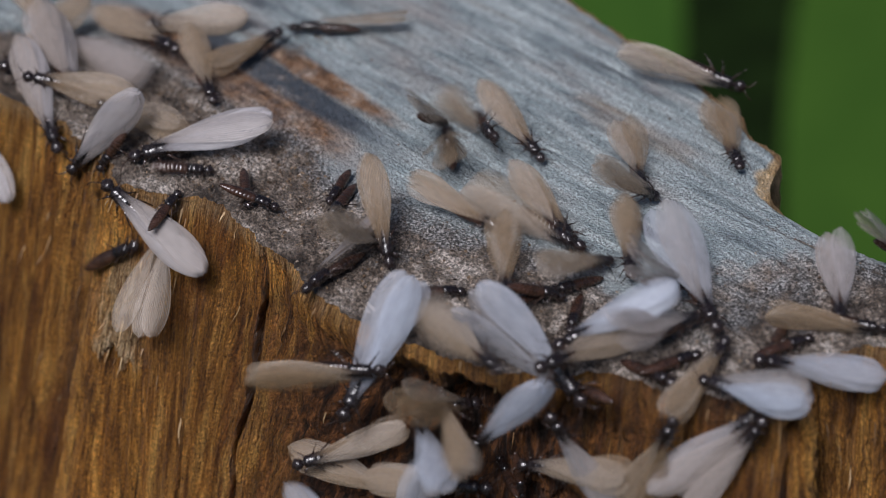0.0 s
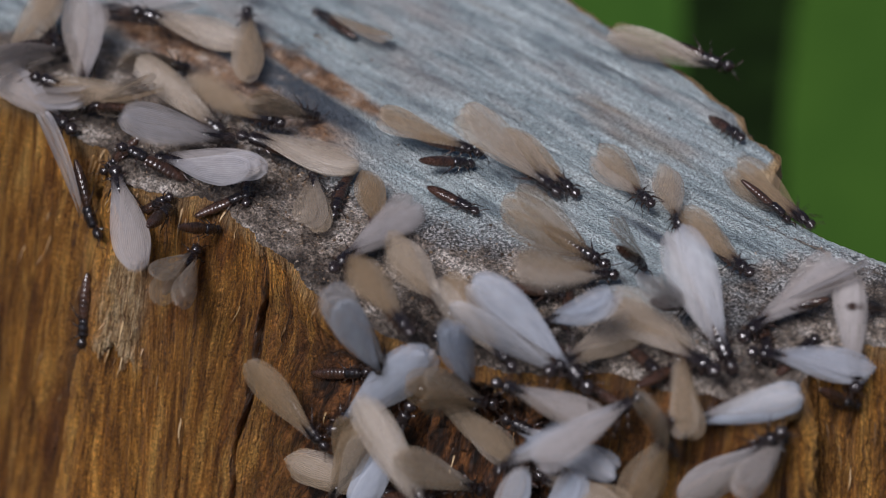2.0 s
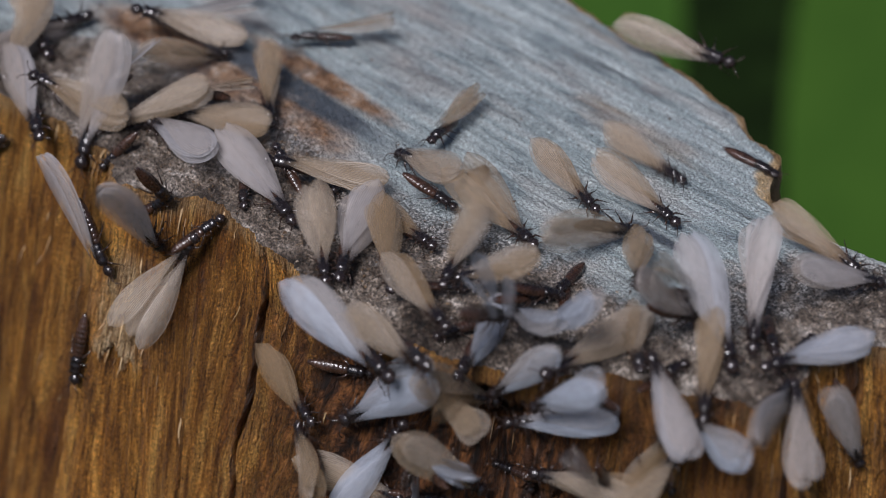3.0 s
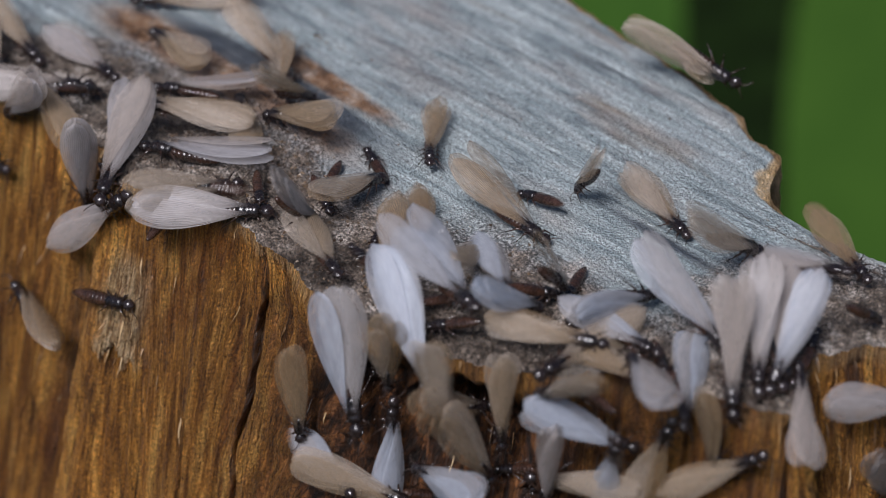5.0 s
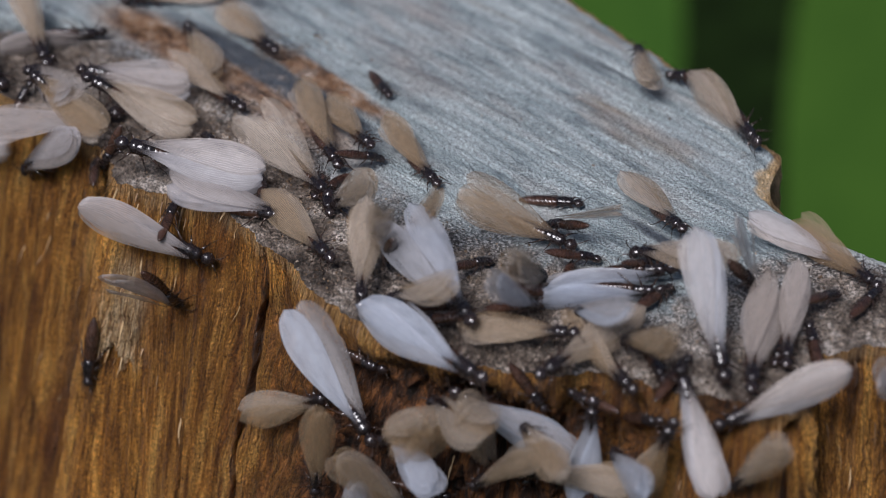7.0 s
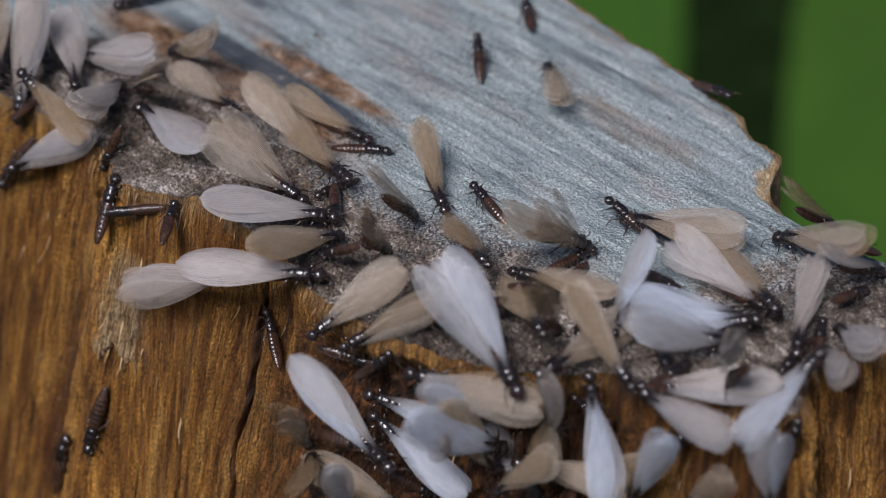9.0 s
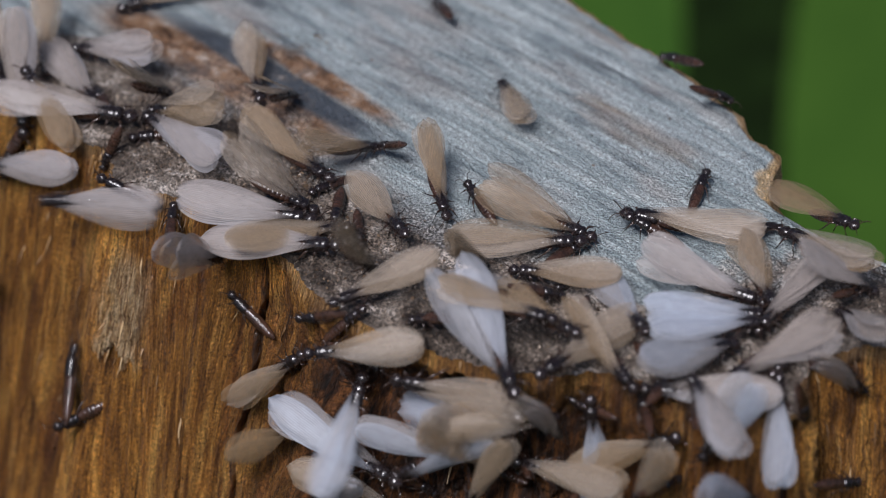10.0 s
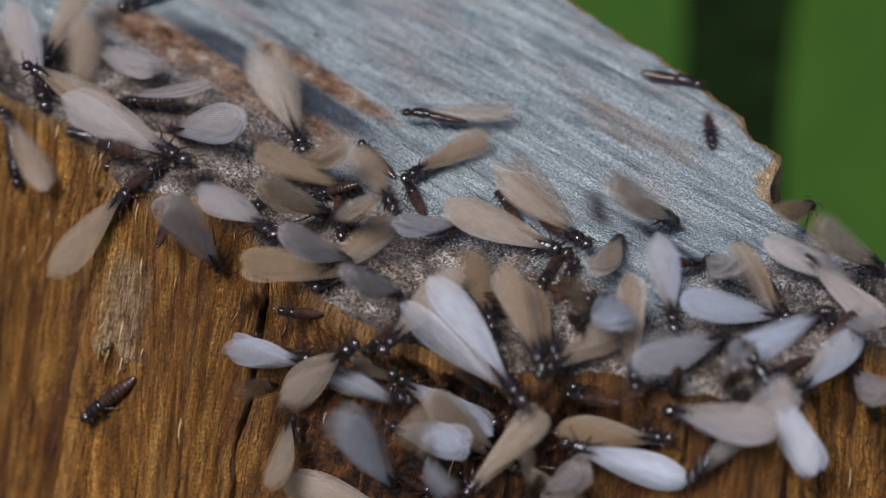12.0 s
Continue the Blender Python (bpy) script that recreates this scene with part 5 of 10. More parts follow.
    walk(T[26], [(0, mm(14.5, 6.9, 0.9, 6, 1, -174)), (0.5, mm(14.7, 4.8, 0.6, 4, -2, -166)), (1.5, mm(16.3, 4.5, 0.2, 0, 33, -148)), (2, mm(14.8, 4.0, 1.3, 11, 27, -153)), (2.5, mm(16.3, 4.1, 0.3, -4, 30, -145)), (3, mm(16.2, 3.4, 0.5, -11, 31, -144)), (5, mm(17.1, 1.9, 0.2, -2, 18, -153)), (5.5, mm(19.5, -1.8, 0.6, -17, 24, -135)), (6, mm(19.7, -1.8, 0.9, -30, 22, -128)), (6.5, mm(20.3, -0.6, 0.9, -29, 40, -130)), (7, mm(16.6, 0.6, 1.3, 9, 5, -154)), (9, mm(22.3, -8.9, 1.4, 10, 13, -158)), (9.5, mm(22.4, -7.8, 0.7, 4, 4, -163)), (10, mm(22.7, -7.7, 0.7, 5, 15, -168)), (10.25, mm(22.2, -7.4, 1.1, -24, 3, -115)), (10.5, mm(21.8, -7.1, 1.5, -51, 19, -64)), (10.75, mm(22.6, -7.6, 0.9, -27, 2, -109)), (11, mm(23.3, -8.0, 0.4, 2, 8, -155)), (11.25, mm(23.3, -8.2, 0.8, 4, 43, -154)), (11.5, mm(23.3, -8.4, 1.2, 15, 78, -144)), (12, mm(23.9, -8.6, 0.7, 151, 110, -7))])
    walk(T[27], [(0, mm(13.2, -3.4, 0.5, -1, 5, -180)), (0.5, mm(12.7, -2.4, 0.4, 2, 14, -156)), (1, mm(12.9, -2.7, 0.4, 1, 7, -152)), (1.5, mm(13.8, -2.9, 0.6, 4, 4, -160)), (1.75, mm(13.4, -3.6, 1.1, -29, 1, -111)), (2, mm(13.1, -4.3, 1.6, -54, 23, -65)), (2.25, mm(13.8, -5.2, 1.8, -21, 1, -113)), (2.5, mm(14.5, -6.2, 2.0, 16, 11, -164)), (3, mm(13.7, -7.0, 1.6, 14, 15, 179)), (4, mm(11.7, -10.2, 1.7, 2, 27, -147)), (5, mm(9.7, -13.3, 1.7, 0, 43, -109)), (5.5, mm(9.0, -12.0, 1.3, 17, 34, -119)), (5.75, mm(8.0, -13.0, 1.8, 0, 17, -84)), (6, mm(6.9, -14.0, 2.4, -24, 12, -47)), (6.25, mm(7.3, -13.3, 2.1, 2, 12, -83)), (6.5, mm(7.7, -12.7, 1.8, 24, 26, -117)), (7, mm(8.0, -12.0, 1.4, 19, 40, -100)), (9, mm(6.6, -12.9, 2.1, 18, 20, -159)), (9.5, mm(6.8, -12.9, 2.6, 25, 38, -149)), (10, mm(6.2, -11.8, 2.5, -9, 18, -105)), (10.5, mm(5.7, -10.8, 2.5, -47, 26, -59)), (11, mm(6.3, -11.2, 2.6, -47, 6, -20)), (11.17, mm(6.4, -11.0, 2.2, -33, -11, -67)), (11.33, mm(6.4, -10.9, 1.8, -10, -11, -118)), (11.5, mm(6.5, -10.8, 1.3, 5, 6, -165)), (12, mm(6.2, -14.9, 1.5, -18, 8, -164))])
    walk(T[28], [(0, mm(-0.8, 14.7, 1.2, -44, 30, -55)), (0.25, mm(-2.3, 18.9, 1.0, -9, 10, -8)), (0.5, mm(-3.8, 23.0, 0.8, 4, -26, 25)), (1, mm(-2.8, 26.1, 0.5, 4, 14, -28)), (1.25, mm(-4.3, 27.7, 0.5, -6, 31, 2)), (1.5, mm(-5.7, 29.2, 0.4, -5, 51, 36)), (2, mm(-9.7, 31.2, 0.6, 4, 18, 47)), (3.17, mm(-10.8, 27.1, 0.7, -1, 22, 102)), (4.33, mm(-11.8, 22.9, 0.8, 1, 28, 160)), (5.5, mm(-12.8, 18.8, 0.9, 8, 30, -140)), (5.75, mm(-14.3, 19.0, 0.9, -16, 35, -111)), (6, mm(-15.8, 19.3, 1.0, -36, 48, -83)), (6.5, mm(-15.6, 17.9, 1.0, -45, 49, -95)), (6.75, mm(-15.9, 18.4, 0.7, -23, 32, -114)), (7, mm(-16.2, 19.0, 0.3, 1, 22, -137)), (9, mm(-16.3, 17.4, 0.8, 4, 21, -142)), (9.5, mm(-16.0, 20.2, 0.4, -9, -3, -179)), (10, mm(-14.4, 20.7, 0.3, -8, 8, -172)), (10.25, mm(-15.6, 17.9, 0.6, -34, 21, -115)), (10.5, mm(-16.8, 15.1, 0.9, -37, 50, -53)), (11.25, mm(-25.5, 17.3, -0.5, 14, 35, 6)), (12, mm(-34.2, 19.6, -1.9, 31, 0, 35))])
    walk(T[29], [(0, mm(10.7, -3.2, 0.7, -20, 22, -57)), (1, mm(15.8, -10.5, 1.0, 13, 39, -77)), (1.5, mm(16.7, -12.8, 1.1, -13, 14, -41)), (1.67, mm(16.3, -14.9, 0.2, -40, 53, -96)), (1.83, mm(15.8, -17.1, -0.8, 76, 139, -4)), (2, mm(15.4, -19.2, -1.8, -113, -3, 133)), (2.17, mm(15.0, -19.7, -2.3, -87, -34, 91)), (2.33, mm(14.7, -20.1, -2.8, -39, -33, 30)), (2.5, mm(14.3, -20.6, -3.2, -14, -1, -11)), (3.75, mm(17.4, -20.4, -3.0, 27, 14, -42)), (5, mm(20.4, -20.2, -2.7, 63, 45, -60)), (5.25, mm(19.7, -20.7, -2.7, 76, 97, -15)), (5.5, mm(18.9, -21.2, -2.7, 37, 147, -21)), (6, mm(16.6, -19.9, -4.5, 52, -153, -9)), (6.5, mm(19.6, -20.3, -4.0, -89, -32, 133)), (7, mm(20.0, -20.7, -3.7, -91, -33, 138)), (9, mm(17.1, -20.5, -5.5, 80, -144, -42)), (9.5, mm(17.4, -20.6, -5.2, 79, -148, -31)), (10, mm(13.6, -19.3, -6.0, -95, -24, 142)), (10.17, mm(14.0, -19.5, -4.8, 72, 166, 0)), (10.33, mm(14.4, -19.7, -3.7, 90, 129, 46)), (10.5, mm(14.8, -20.0, -2.6, -26, 50, -45)), (11.25, mm(15.3, -22.3, -9.4, -56, 31, -116)), (12, mm(15.9, -24.6, -16.2, -52, 1, -164))])
    walk(T[30], [(0, mm(4.5, -6.7, 0.8, -1, 9, -179)), (1.5, mm(3.8, -13.8, 1.1, 11, 42, -130)), (2, mm(4.2, -14.1, 1.1, -19, 39, -161)), (2.25, mm(3.3, -11.4, 1.3, -17, 33, -96)), (2.5, mm(2.5, -8.7, 1.5, -24, 28, -35)), (2.75, mm(1.2, -9.5, 1.3, -11, 20, -94)), (3, mm(-0.1, -10.4, 1.2, 2, 26, -154)), (4, mm(-2.0, -10.1, -1.1, -51, 18, -169)), (5, mm(-3.9, -9.8, -3.4, 81, 178, 8)), (5.5, mm(-2.7, -11.1, -4.1, -81, 10, -172)), (6, mm(-1.8, -11.8, -6.6, -70, 20, -154)), (6.5, mm(-0.8, -12.7, -5.8, -76, 24, -132)), (6.75, mm(-2.0, -12.8, -6.2, 83, -170, -1)), (7, mm(-3.2, -12.9, -6.6, -81, -48, 124)), (7.65, mm(-3.7, -15.6, -15.6, -70, -21, 153)), (8.3, mm(-4.2, -18.2, -24.6, -48, -3, -176)), (8.64, mm(5.0, -20.8, -21.7, -48, -2, -177)), (9.32, mm(4.7, -17.9, -13.2, -10, 47, -150)), (10, mm(4.5, -15.0, -4.7, 81, 45, -68)), (10.25, mm(4.6, -15.0, -5.5, 50, -12, -54)), (10.5, mm(4.7, -15.0, -6.4, -15, -43, 4)), (10.83, mm(5.7, -14.9, -5.5, -91, -59, 97)), (11.17, mm(6.7, -14.8, -4.6, 57, -161, -30)), (11.5, mm(7.7, -14.7, -3.7, 63, 153, 1)), (11.75, mm(7.7, -14.1, -1.4, -58, 35, -176)), (12, mm(7.7, -13.5, 0.9, 5, 37, -167))])
    walk(T[31], [(0, mm(8.9, -13.1, 1.7, -16, -26, 117)), (0.5, mm(8.7, -13.5, 1.6, 11, -31, 99)), (1, mm(4.5, -6.6, 1.5, 13, -47, 119)), (1.25, mm(4.6, -6.8, 1.5, -10, -35, 101)), (1.5, mm(4.6, -7.1, 1.6, -33, -29, 80)), (2, mm(8.2, -11.7, 2.0, -45, -33, 74)), (2.5, mm(7.8, -11.5, 2.0, -45, -32, 75)), (3, mm(8.1, -12.3, 2.2, -55, -37, 76)), (3.67, mm(9.8, -10.6, 2.0, -101, -16, 130)), (4.33, mm(11.6, -9.0, 1.8, 62, 153, -20)), (5, mm(13.3, -7.3, 1.6, 82, 109, 29)), (5.5, mm(13.5, -7.9, 1.7, 83, 113, 29)), (6, mm(12.9, -7.8, 1.9, 82, 119, 35)), (6.5, mm(13.3, -6.5, 1.9, 60, 119, 5)), (7, mm(14.7, -4.2, 1.7, -33, 99, -122)), (9, mm(19.7, -9.3, 0.6, -6, 33, -102)), (9.5, mm(21.2, -8.5, 0.4, 0, 37, -96)), (10, mm(21.2, -8.7, 0.3, -1, 29, -92)), (11.5, mm(21.3, -8.8, 0.3, -4, 19, -68)), (12, mm(25.3, -9.1, 0.1, 5, 16, -50))])
    walk(T[32], [(0, mm(16.3, -10.4, 0.7, -12, 9, -47)), (0.25, mm(18.4, -9.2, 0.9, -3, -24, 2)), (0.5, mm(20.6, -8.1, 1.0, -33, -49, 70)), (1, mm(20.8, -9.4, 1.0, -28, -37, 57)), (1.5, mm(21.3, -8.5, 0.5, 2, -34, 91)), (2, mm(21.2, -10.4, 0.4, -7, -20, 135)), (2.5, mm(21.6, -8.5, 0.3, -6, -9, 162)), (3, mm(21.1, -11.5, 0.9, -26, 5, 169)), (5, mm(20.9, -16.0, 0.8, -28, 4, 175)), (5.5, mm(20.4, -17.5, 0.2, -55, -2, 167)), (6, mm(22.9, -8.7, 0.5, 3, -6, 164)), (6.5, mm(23.2, -7.9, 0.0, 2, 14, -178)), (6.75, mm(21.8, -7.1, 0.9, -33, 6, -125)), (7, mm(20.4, -6.4, 1.7, -61, 29, -74)), (8, mm(21.2, -7.0, 1.0, -33, 20, -102)), (9, mm(22.0, -7.7, 0.3, -5, 23, -132)), (9.5, mm(21.4, -7.4, 0.7, -18, 41, -117)), (10, mm(21.1, -6.4, 0.3, -7, 41, -119)), (10.5, mm(19.6, -8.3, 1.0, -29, 28, -74)), (11, mm(19.2, -8.5, 1.0, -31, 26, -67)), (11.5, mm(18.6, -7.9, 1.6, 93, 123, 53)), (11.75, mm(18.9, -5.9, 1.2, -19, 32, -27)), (12, mm(19.2, -3.8, 0.8, -27, -19, 20))])
    walk(T[33], [(0, mm(22.1, -14.1, 0.5, 22, -43, 81)), (0.5, mm(22.0, -13.6, 0.3, 10, -40, 92)), (0.75, mm(23.4, -15.0, 0.5, -16, -30, 71)), (1, mm(24.9, -16.4, 0.8, -42, -27, 48)), (1.5, mm(24.3, -14.7, 0.7, -20, -38, 41)), (1.75, mm(22.9, -14.2, 0.7, 4, -35, 63)), (2, mm(21.5, -13.7, 0.8, 28, -40, 84)), (2.5, mm(22.0, -14.4, 0.7, 27, -40, 88)), (3, mm(22.1, -15.1, 1.0, 13, -32, 116)), (5, mm(22.0, -16.1, 1.1, -38, -15, 161)), (5.25, mm(24.9, -15.3, -1.8, -66, -22, 145)), (5.5, mm(27.9, -14.5, -4.7, -94, -36, 133)), (6.04, mm(31.9, -14.1, -6.9, -16, -46, 39)), (6.57, mm(35.8, -13.7, -9.2, 12, 6, -8)), (7.87, mm(35.3, -12.3, -1.9, 16, 9, -7)), (9, mm(24.3, -15.5, 1.1, 31, 12, -42)), (9.5, mm(22.4, -18.7, -0.3, 12, -11, -14)), (10, mm(22.5, -17.0, -0.1, 25, -28, -14)), (10.5, mm(22.5, -17.3, -0.3, 24, -3, -12)), (11, mm(22.1, -16.9, -0.1, 29, -6, -6)), (11.5, mm(22.6, -18.2, -0.0, 10, -10, 0)), (12, mm(21.1, -16.6, 1.5, 46, -31, 9))])
    walk(T[34], [(0, mm(18.4, -16.9, 0.8, -11, -40, 66)), (0.5, mm(18.3, -17.5, 0.7, -23, -46, 77)), (1, mm(18.6, -18.1, 0.9, 76, -143, -14)), (1.5, mm(17.9, -17.4, -0.3, -13, -52, 120)), (2, mm(16.9, -17.9, -0.9, -34, -60, 123)), (2.5, mm(17.2, -18.3, -1.2, -52, -72, 115)), (3, mm(17.5, -19.3, -1.3, -21, -44, 42)), (3.67, mm(16.8, -19.1, -1.1, -21, -38, 91)), (4.33, mm(16.2, -18.8, -0.8, -16, -33, 136)), (5, mm(15.5, -18.6, -0.6, -8, -33, -179)), (5.5, mm(15.9, -18.3, -1.6, -54, -17, 172)), (6, mm(16.4, -17.9, -2.5, -99, -11, 155)), (7.24, mm(16.3, -25.8, -16.6, -52, 19, 151)), (8.05, mm(21.5, -26.5, -16.1, -48, -7, -169)), (9, mm(21.2, -20.6, -5.1, -92, 8, -165)), (9.5, mm(16.5, -18.4, -4.4, -96, -28, 144)), (10, mm(17.8, -18.8, -2.3, -86, -21, 157)), (10.5, mm(18.0, -18.9, -2.5, 96, -147, -22)), (11.25, mm(20.8, -17.8, -1.2, -44, -33, 150)), (12, mm(23.5, -16.8, 0.1, -4, -28, 144))])
    walk(T[35], [(0, mm(20.2, -17.9, -1.2, 57, 38, -41)), (0.5, mm(19.9, -19.0, -1.8, 69, 40, -48)), (1, mm(20.5, -19.6, -0.3, 87, 36, -30)), (1.5, mm(21.7, -18.4, -0.5, 53, 26, -60)), (2, mm(21.3, -19.9, -0.9, 96, 41, -14)), (2.5, mm(21.7, -18.8, -0.8, 62, 27, -53)), (2.75, mm(21.6, -18.4, 0.2, 24, 49, -42)), (3, mm(21.5, -18.0, 1.1, -41, 70, -65)), (3.67, mm(21.9, -17.1, 0.9, -57, 41, -119)), (4.33, mm(22.2, -16.2, 0.7, -43, 14, -152)), (5, mm(22.6, -15.4, 0.5, -17, -2, 172)), (5.5, mm(22.6, -17.3, -0.5, -20, 3, 157)), (6, mm(20.4, -17.4, -0.4, -47, -23, 142)), (6.5, mm(20.7, -17.6, -0.4, -49, -36, 147)), (7, mm(19.4, -17.7, -0.9, -48, -55, 142)), (9, mm(14.6, -15.5, -0.4, -9, -49, 91)), (12, mm(16.2, -18.5, -0.5, -24, -42, 65))])
    walk(T[36], [(0, mm(20.6, -19.0, -1.4, 75, 21, -37)), (0.5, mm(20.4, -20.6, -1.1, 90, 24, -32)), (0.75, mm(20.5, -20.5, -1.2, 45, 13, -32)), (1, mm(20.6, -20.4, -1.3, 2, 6, -24)), (1.5, mm(21.9, -20.5, -0.9, 3, 23, -24)), (2, mm(21.8, -19.7, -2.3, 1, 22, -29)), (2.5, mm(21.4, -20.6, -2.2, -10, 35, -34)), (3, mm(23.2, -17.5, -0.1, 25, 0, 3)), (5, mm(23.5, -16.1, 0.2, 25, 10, 4)), (5.5, mm(24.7, -14.8, -0.1, 5, 0, -3)), (5.83, mm(24.4, -14.0, 0.2, 0, 5, 53)), (6.17, mm(24.0, -13.1, 0.6, 2, 11, 109)), (6.5, mm(23.7, -12.3, 0.9, 8, 14, 167)), (7, mm(23.1, -13.2, 0.4, -9, 0, 172)), (9, mm(24.1, -12.1, 0.4, -7, 10, 167)), (9.5, mm(23.8, -12.0, 0.3, -6, 8, 169)), (10, mm(22.0, -10.2, 0.5, 3, -1, 146)), (10.5, mm(22.1, -10.1, 0.5, 6, -27, 150)), (10.75, mm(22.2, -6.8, 1.5, 9, -35, 105)), (11, mm(22.2, -3.4, 2.6, 18, -38, 57)), (11.5, mm(22.2, -3.5, 2.5, 18, -29, 58)), (12, mm(25.5, -4.8, 2.0, 24, -26, 39))])
    walk(T[37], [(0, mm(7.9, -16.4, -2.8, 95, -32, -6)), (0.5, mm(7.2, -16.5, -2.4, 86, -36, 2)), (0.67, mm(8.3, -16.0, -2.9, 92, 18, -9)), (0.83, mm(9.4, -15.5, -3.4, 82, 71, -28)), (1, mm(10.4, -15.1, -4.0, 113, 127, -4)), (1.5, mm(10.4, -15.6, -4.1, -38, 39, -142)), (1.83, mm(11.4, -16.3, -2.4, 4, 34, -75)), (2.17, mm(12.5, -17.1, -0.7, 19, 3, -30)), (2.5, mm(13.5, -17.8, 1.0, 7, -29, 14)), (3, mm(14.2, -16.6, 1.3, 17, -16, 9)), (5, mm(12.9, -17.1, 2.0, -12, -16, 16)), (5.5, mm(17.2, -17.4, 0.8, 9, 11, -3)), (6, mm(17.0, -17.8, 0.7, 46, -5, -4)), (6.5, mm(16.7, -18.3, 0.7, 86, -18, -14)), (7, mm(16.1, -16.2, 0.1, 48, -16, 4)), (9, mm(14.4, -18.2, 0.5, -12, -51, 49)), (9.5, mm(15.0, -18.5, 1.1, -6, -27, 37)), (10.25, mm(18.1, -18.3, 0.9, 3, 2, -1)), (11, mm(21.2, -18.2, 0.8, -9, 29, -41)), (11.5, mm(18.8, -18.7, 0.9, -13, 7, -10)), (12, mm(19.3, -18.6, 2.0, -52, -23, 29))])
    walk(T[38], [(0, mm(3.1, -13.3, -5.9, 95, -142, -18)), (0.5, mm(1.2, -12.7, -6.8, -63, -31, 135)), (1, mm(1.4, -13.4, -10.5, -78, -15, -163)), (1.5, mm(1.9, -14.6, -9.8, -75, -16, 157)), (1.75, mm(1.5, -13.0, -6.2, -89, 0, -170)), (2, mm(1.2, -11.4, -2.6, -92, 21, -138)), (2.25, mm(0.6, -12.4, -0.8, -42, 38, -140)), (2.5, mm(0.0, -13.4, 1.0, 20, 49, -122)), (2.75, mm(0.5, -13.5, 0.4, -9, -2, -165)), (3, mm(0.9, -13.7, -0.2, 4, -58, 158)), (4, mm(3.2, -11.8, 0.9, -52, -22, -117)), (5, mm(5.4, -10.0, 2.0, -40, 31, -71)), (5.5, mm(6.0, -12.0, 2.2, -53, 36, -85)), (5.75, mm(8.5, -11.4, 1.6, -26, 26, -112)), (6, mm(10.9, -10.7, 1.0, 3, 28, -141)), (6.5, mm(12.6, -9.7, 0.8, 0, 22, -110)), (6.75, mm(13.3, -7.8, 1.0, -6, 60, -106)), (7, mm(13.9, -5.8, 1.1, -4, 98, -96)), (8.25, mm(17.4, -8.6, 1.2, 10, 58, -83)), (9.5, mm(21.0, -11.3, 1.3, 10, 19, -86)), (10.5, mm(20.3, -10.2, 0.8, -13, 29, -69)), (11, mm(20.3, -9.7, 0.7, -15, 33, -66)), (12, mm(21.9, -9.6, 0.8, -26, 36, -91))])
    walk(T[39], [(0, mm(0.6, -12.2, -5.2, 4, -40, 15)), (0.25, mm(0.4, -14.7, -6.8, -29, -47, 91)), (0.5, mm(0.1, -17.2, -8.5, -46, -27, 155)), (1, mm(-0.8, -11.0, -4.0, -36, -63, 97)), (1.5, mm(-1.4, -11.2, -3.3, 56, -45, 38)), (2, mm(-0.8, -11.4, -4.4, 63, -38, 48)), (2.5, mm(-0.6, -11.1, -4.0, 94, -39, 23)), (2.75, mm(-0.1, -11.2, -4.6, 38, -43, 32)), (3, mm(0.3, -11.2, -5.2, -18, -40, 42)), (3.67, mm(1.5, -11.7, -5.6, -59, -48, 108)), (4.33, mm(2.6, -12.1, -5.9, 94, -154, -19)), (5, mm(3.8, -12.6, -6.2, -87, 5, -163)), (5.5, mm(4.3, -12.7, -6.5, -108, -4, 157)), (6, mm(2.5, -14.0, -8.6, -78, -8, -166)), (6.5, mm(2.6, -14.2, -8.9, 79, -156, -1)), (9, mm(4.8, -15.0, -9.3, -73, -36, 117)), (10.5, mm(1.3, -13.4, -11.2, 86, -171, 4)), (11, mm(2.8, -14.4, -9.6, -84, -37, 148)), (11.5, mm(2.8, -14.5, -10.1, -74, -31, 141)), (12, mm(1.8, -17.1, -7.7, -52, -37, 165))])
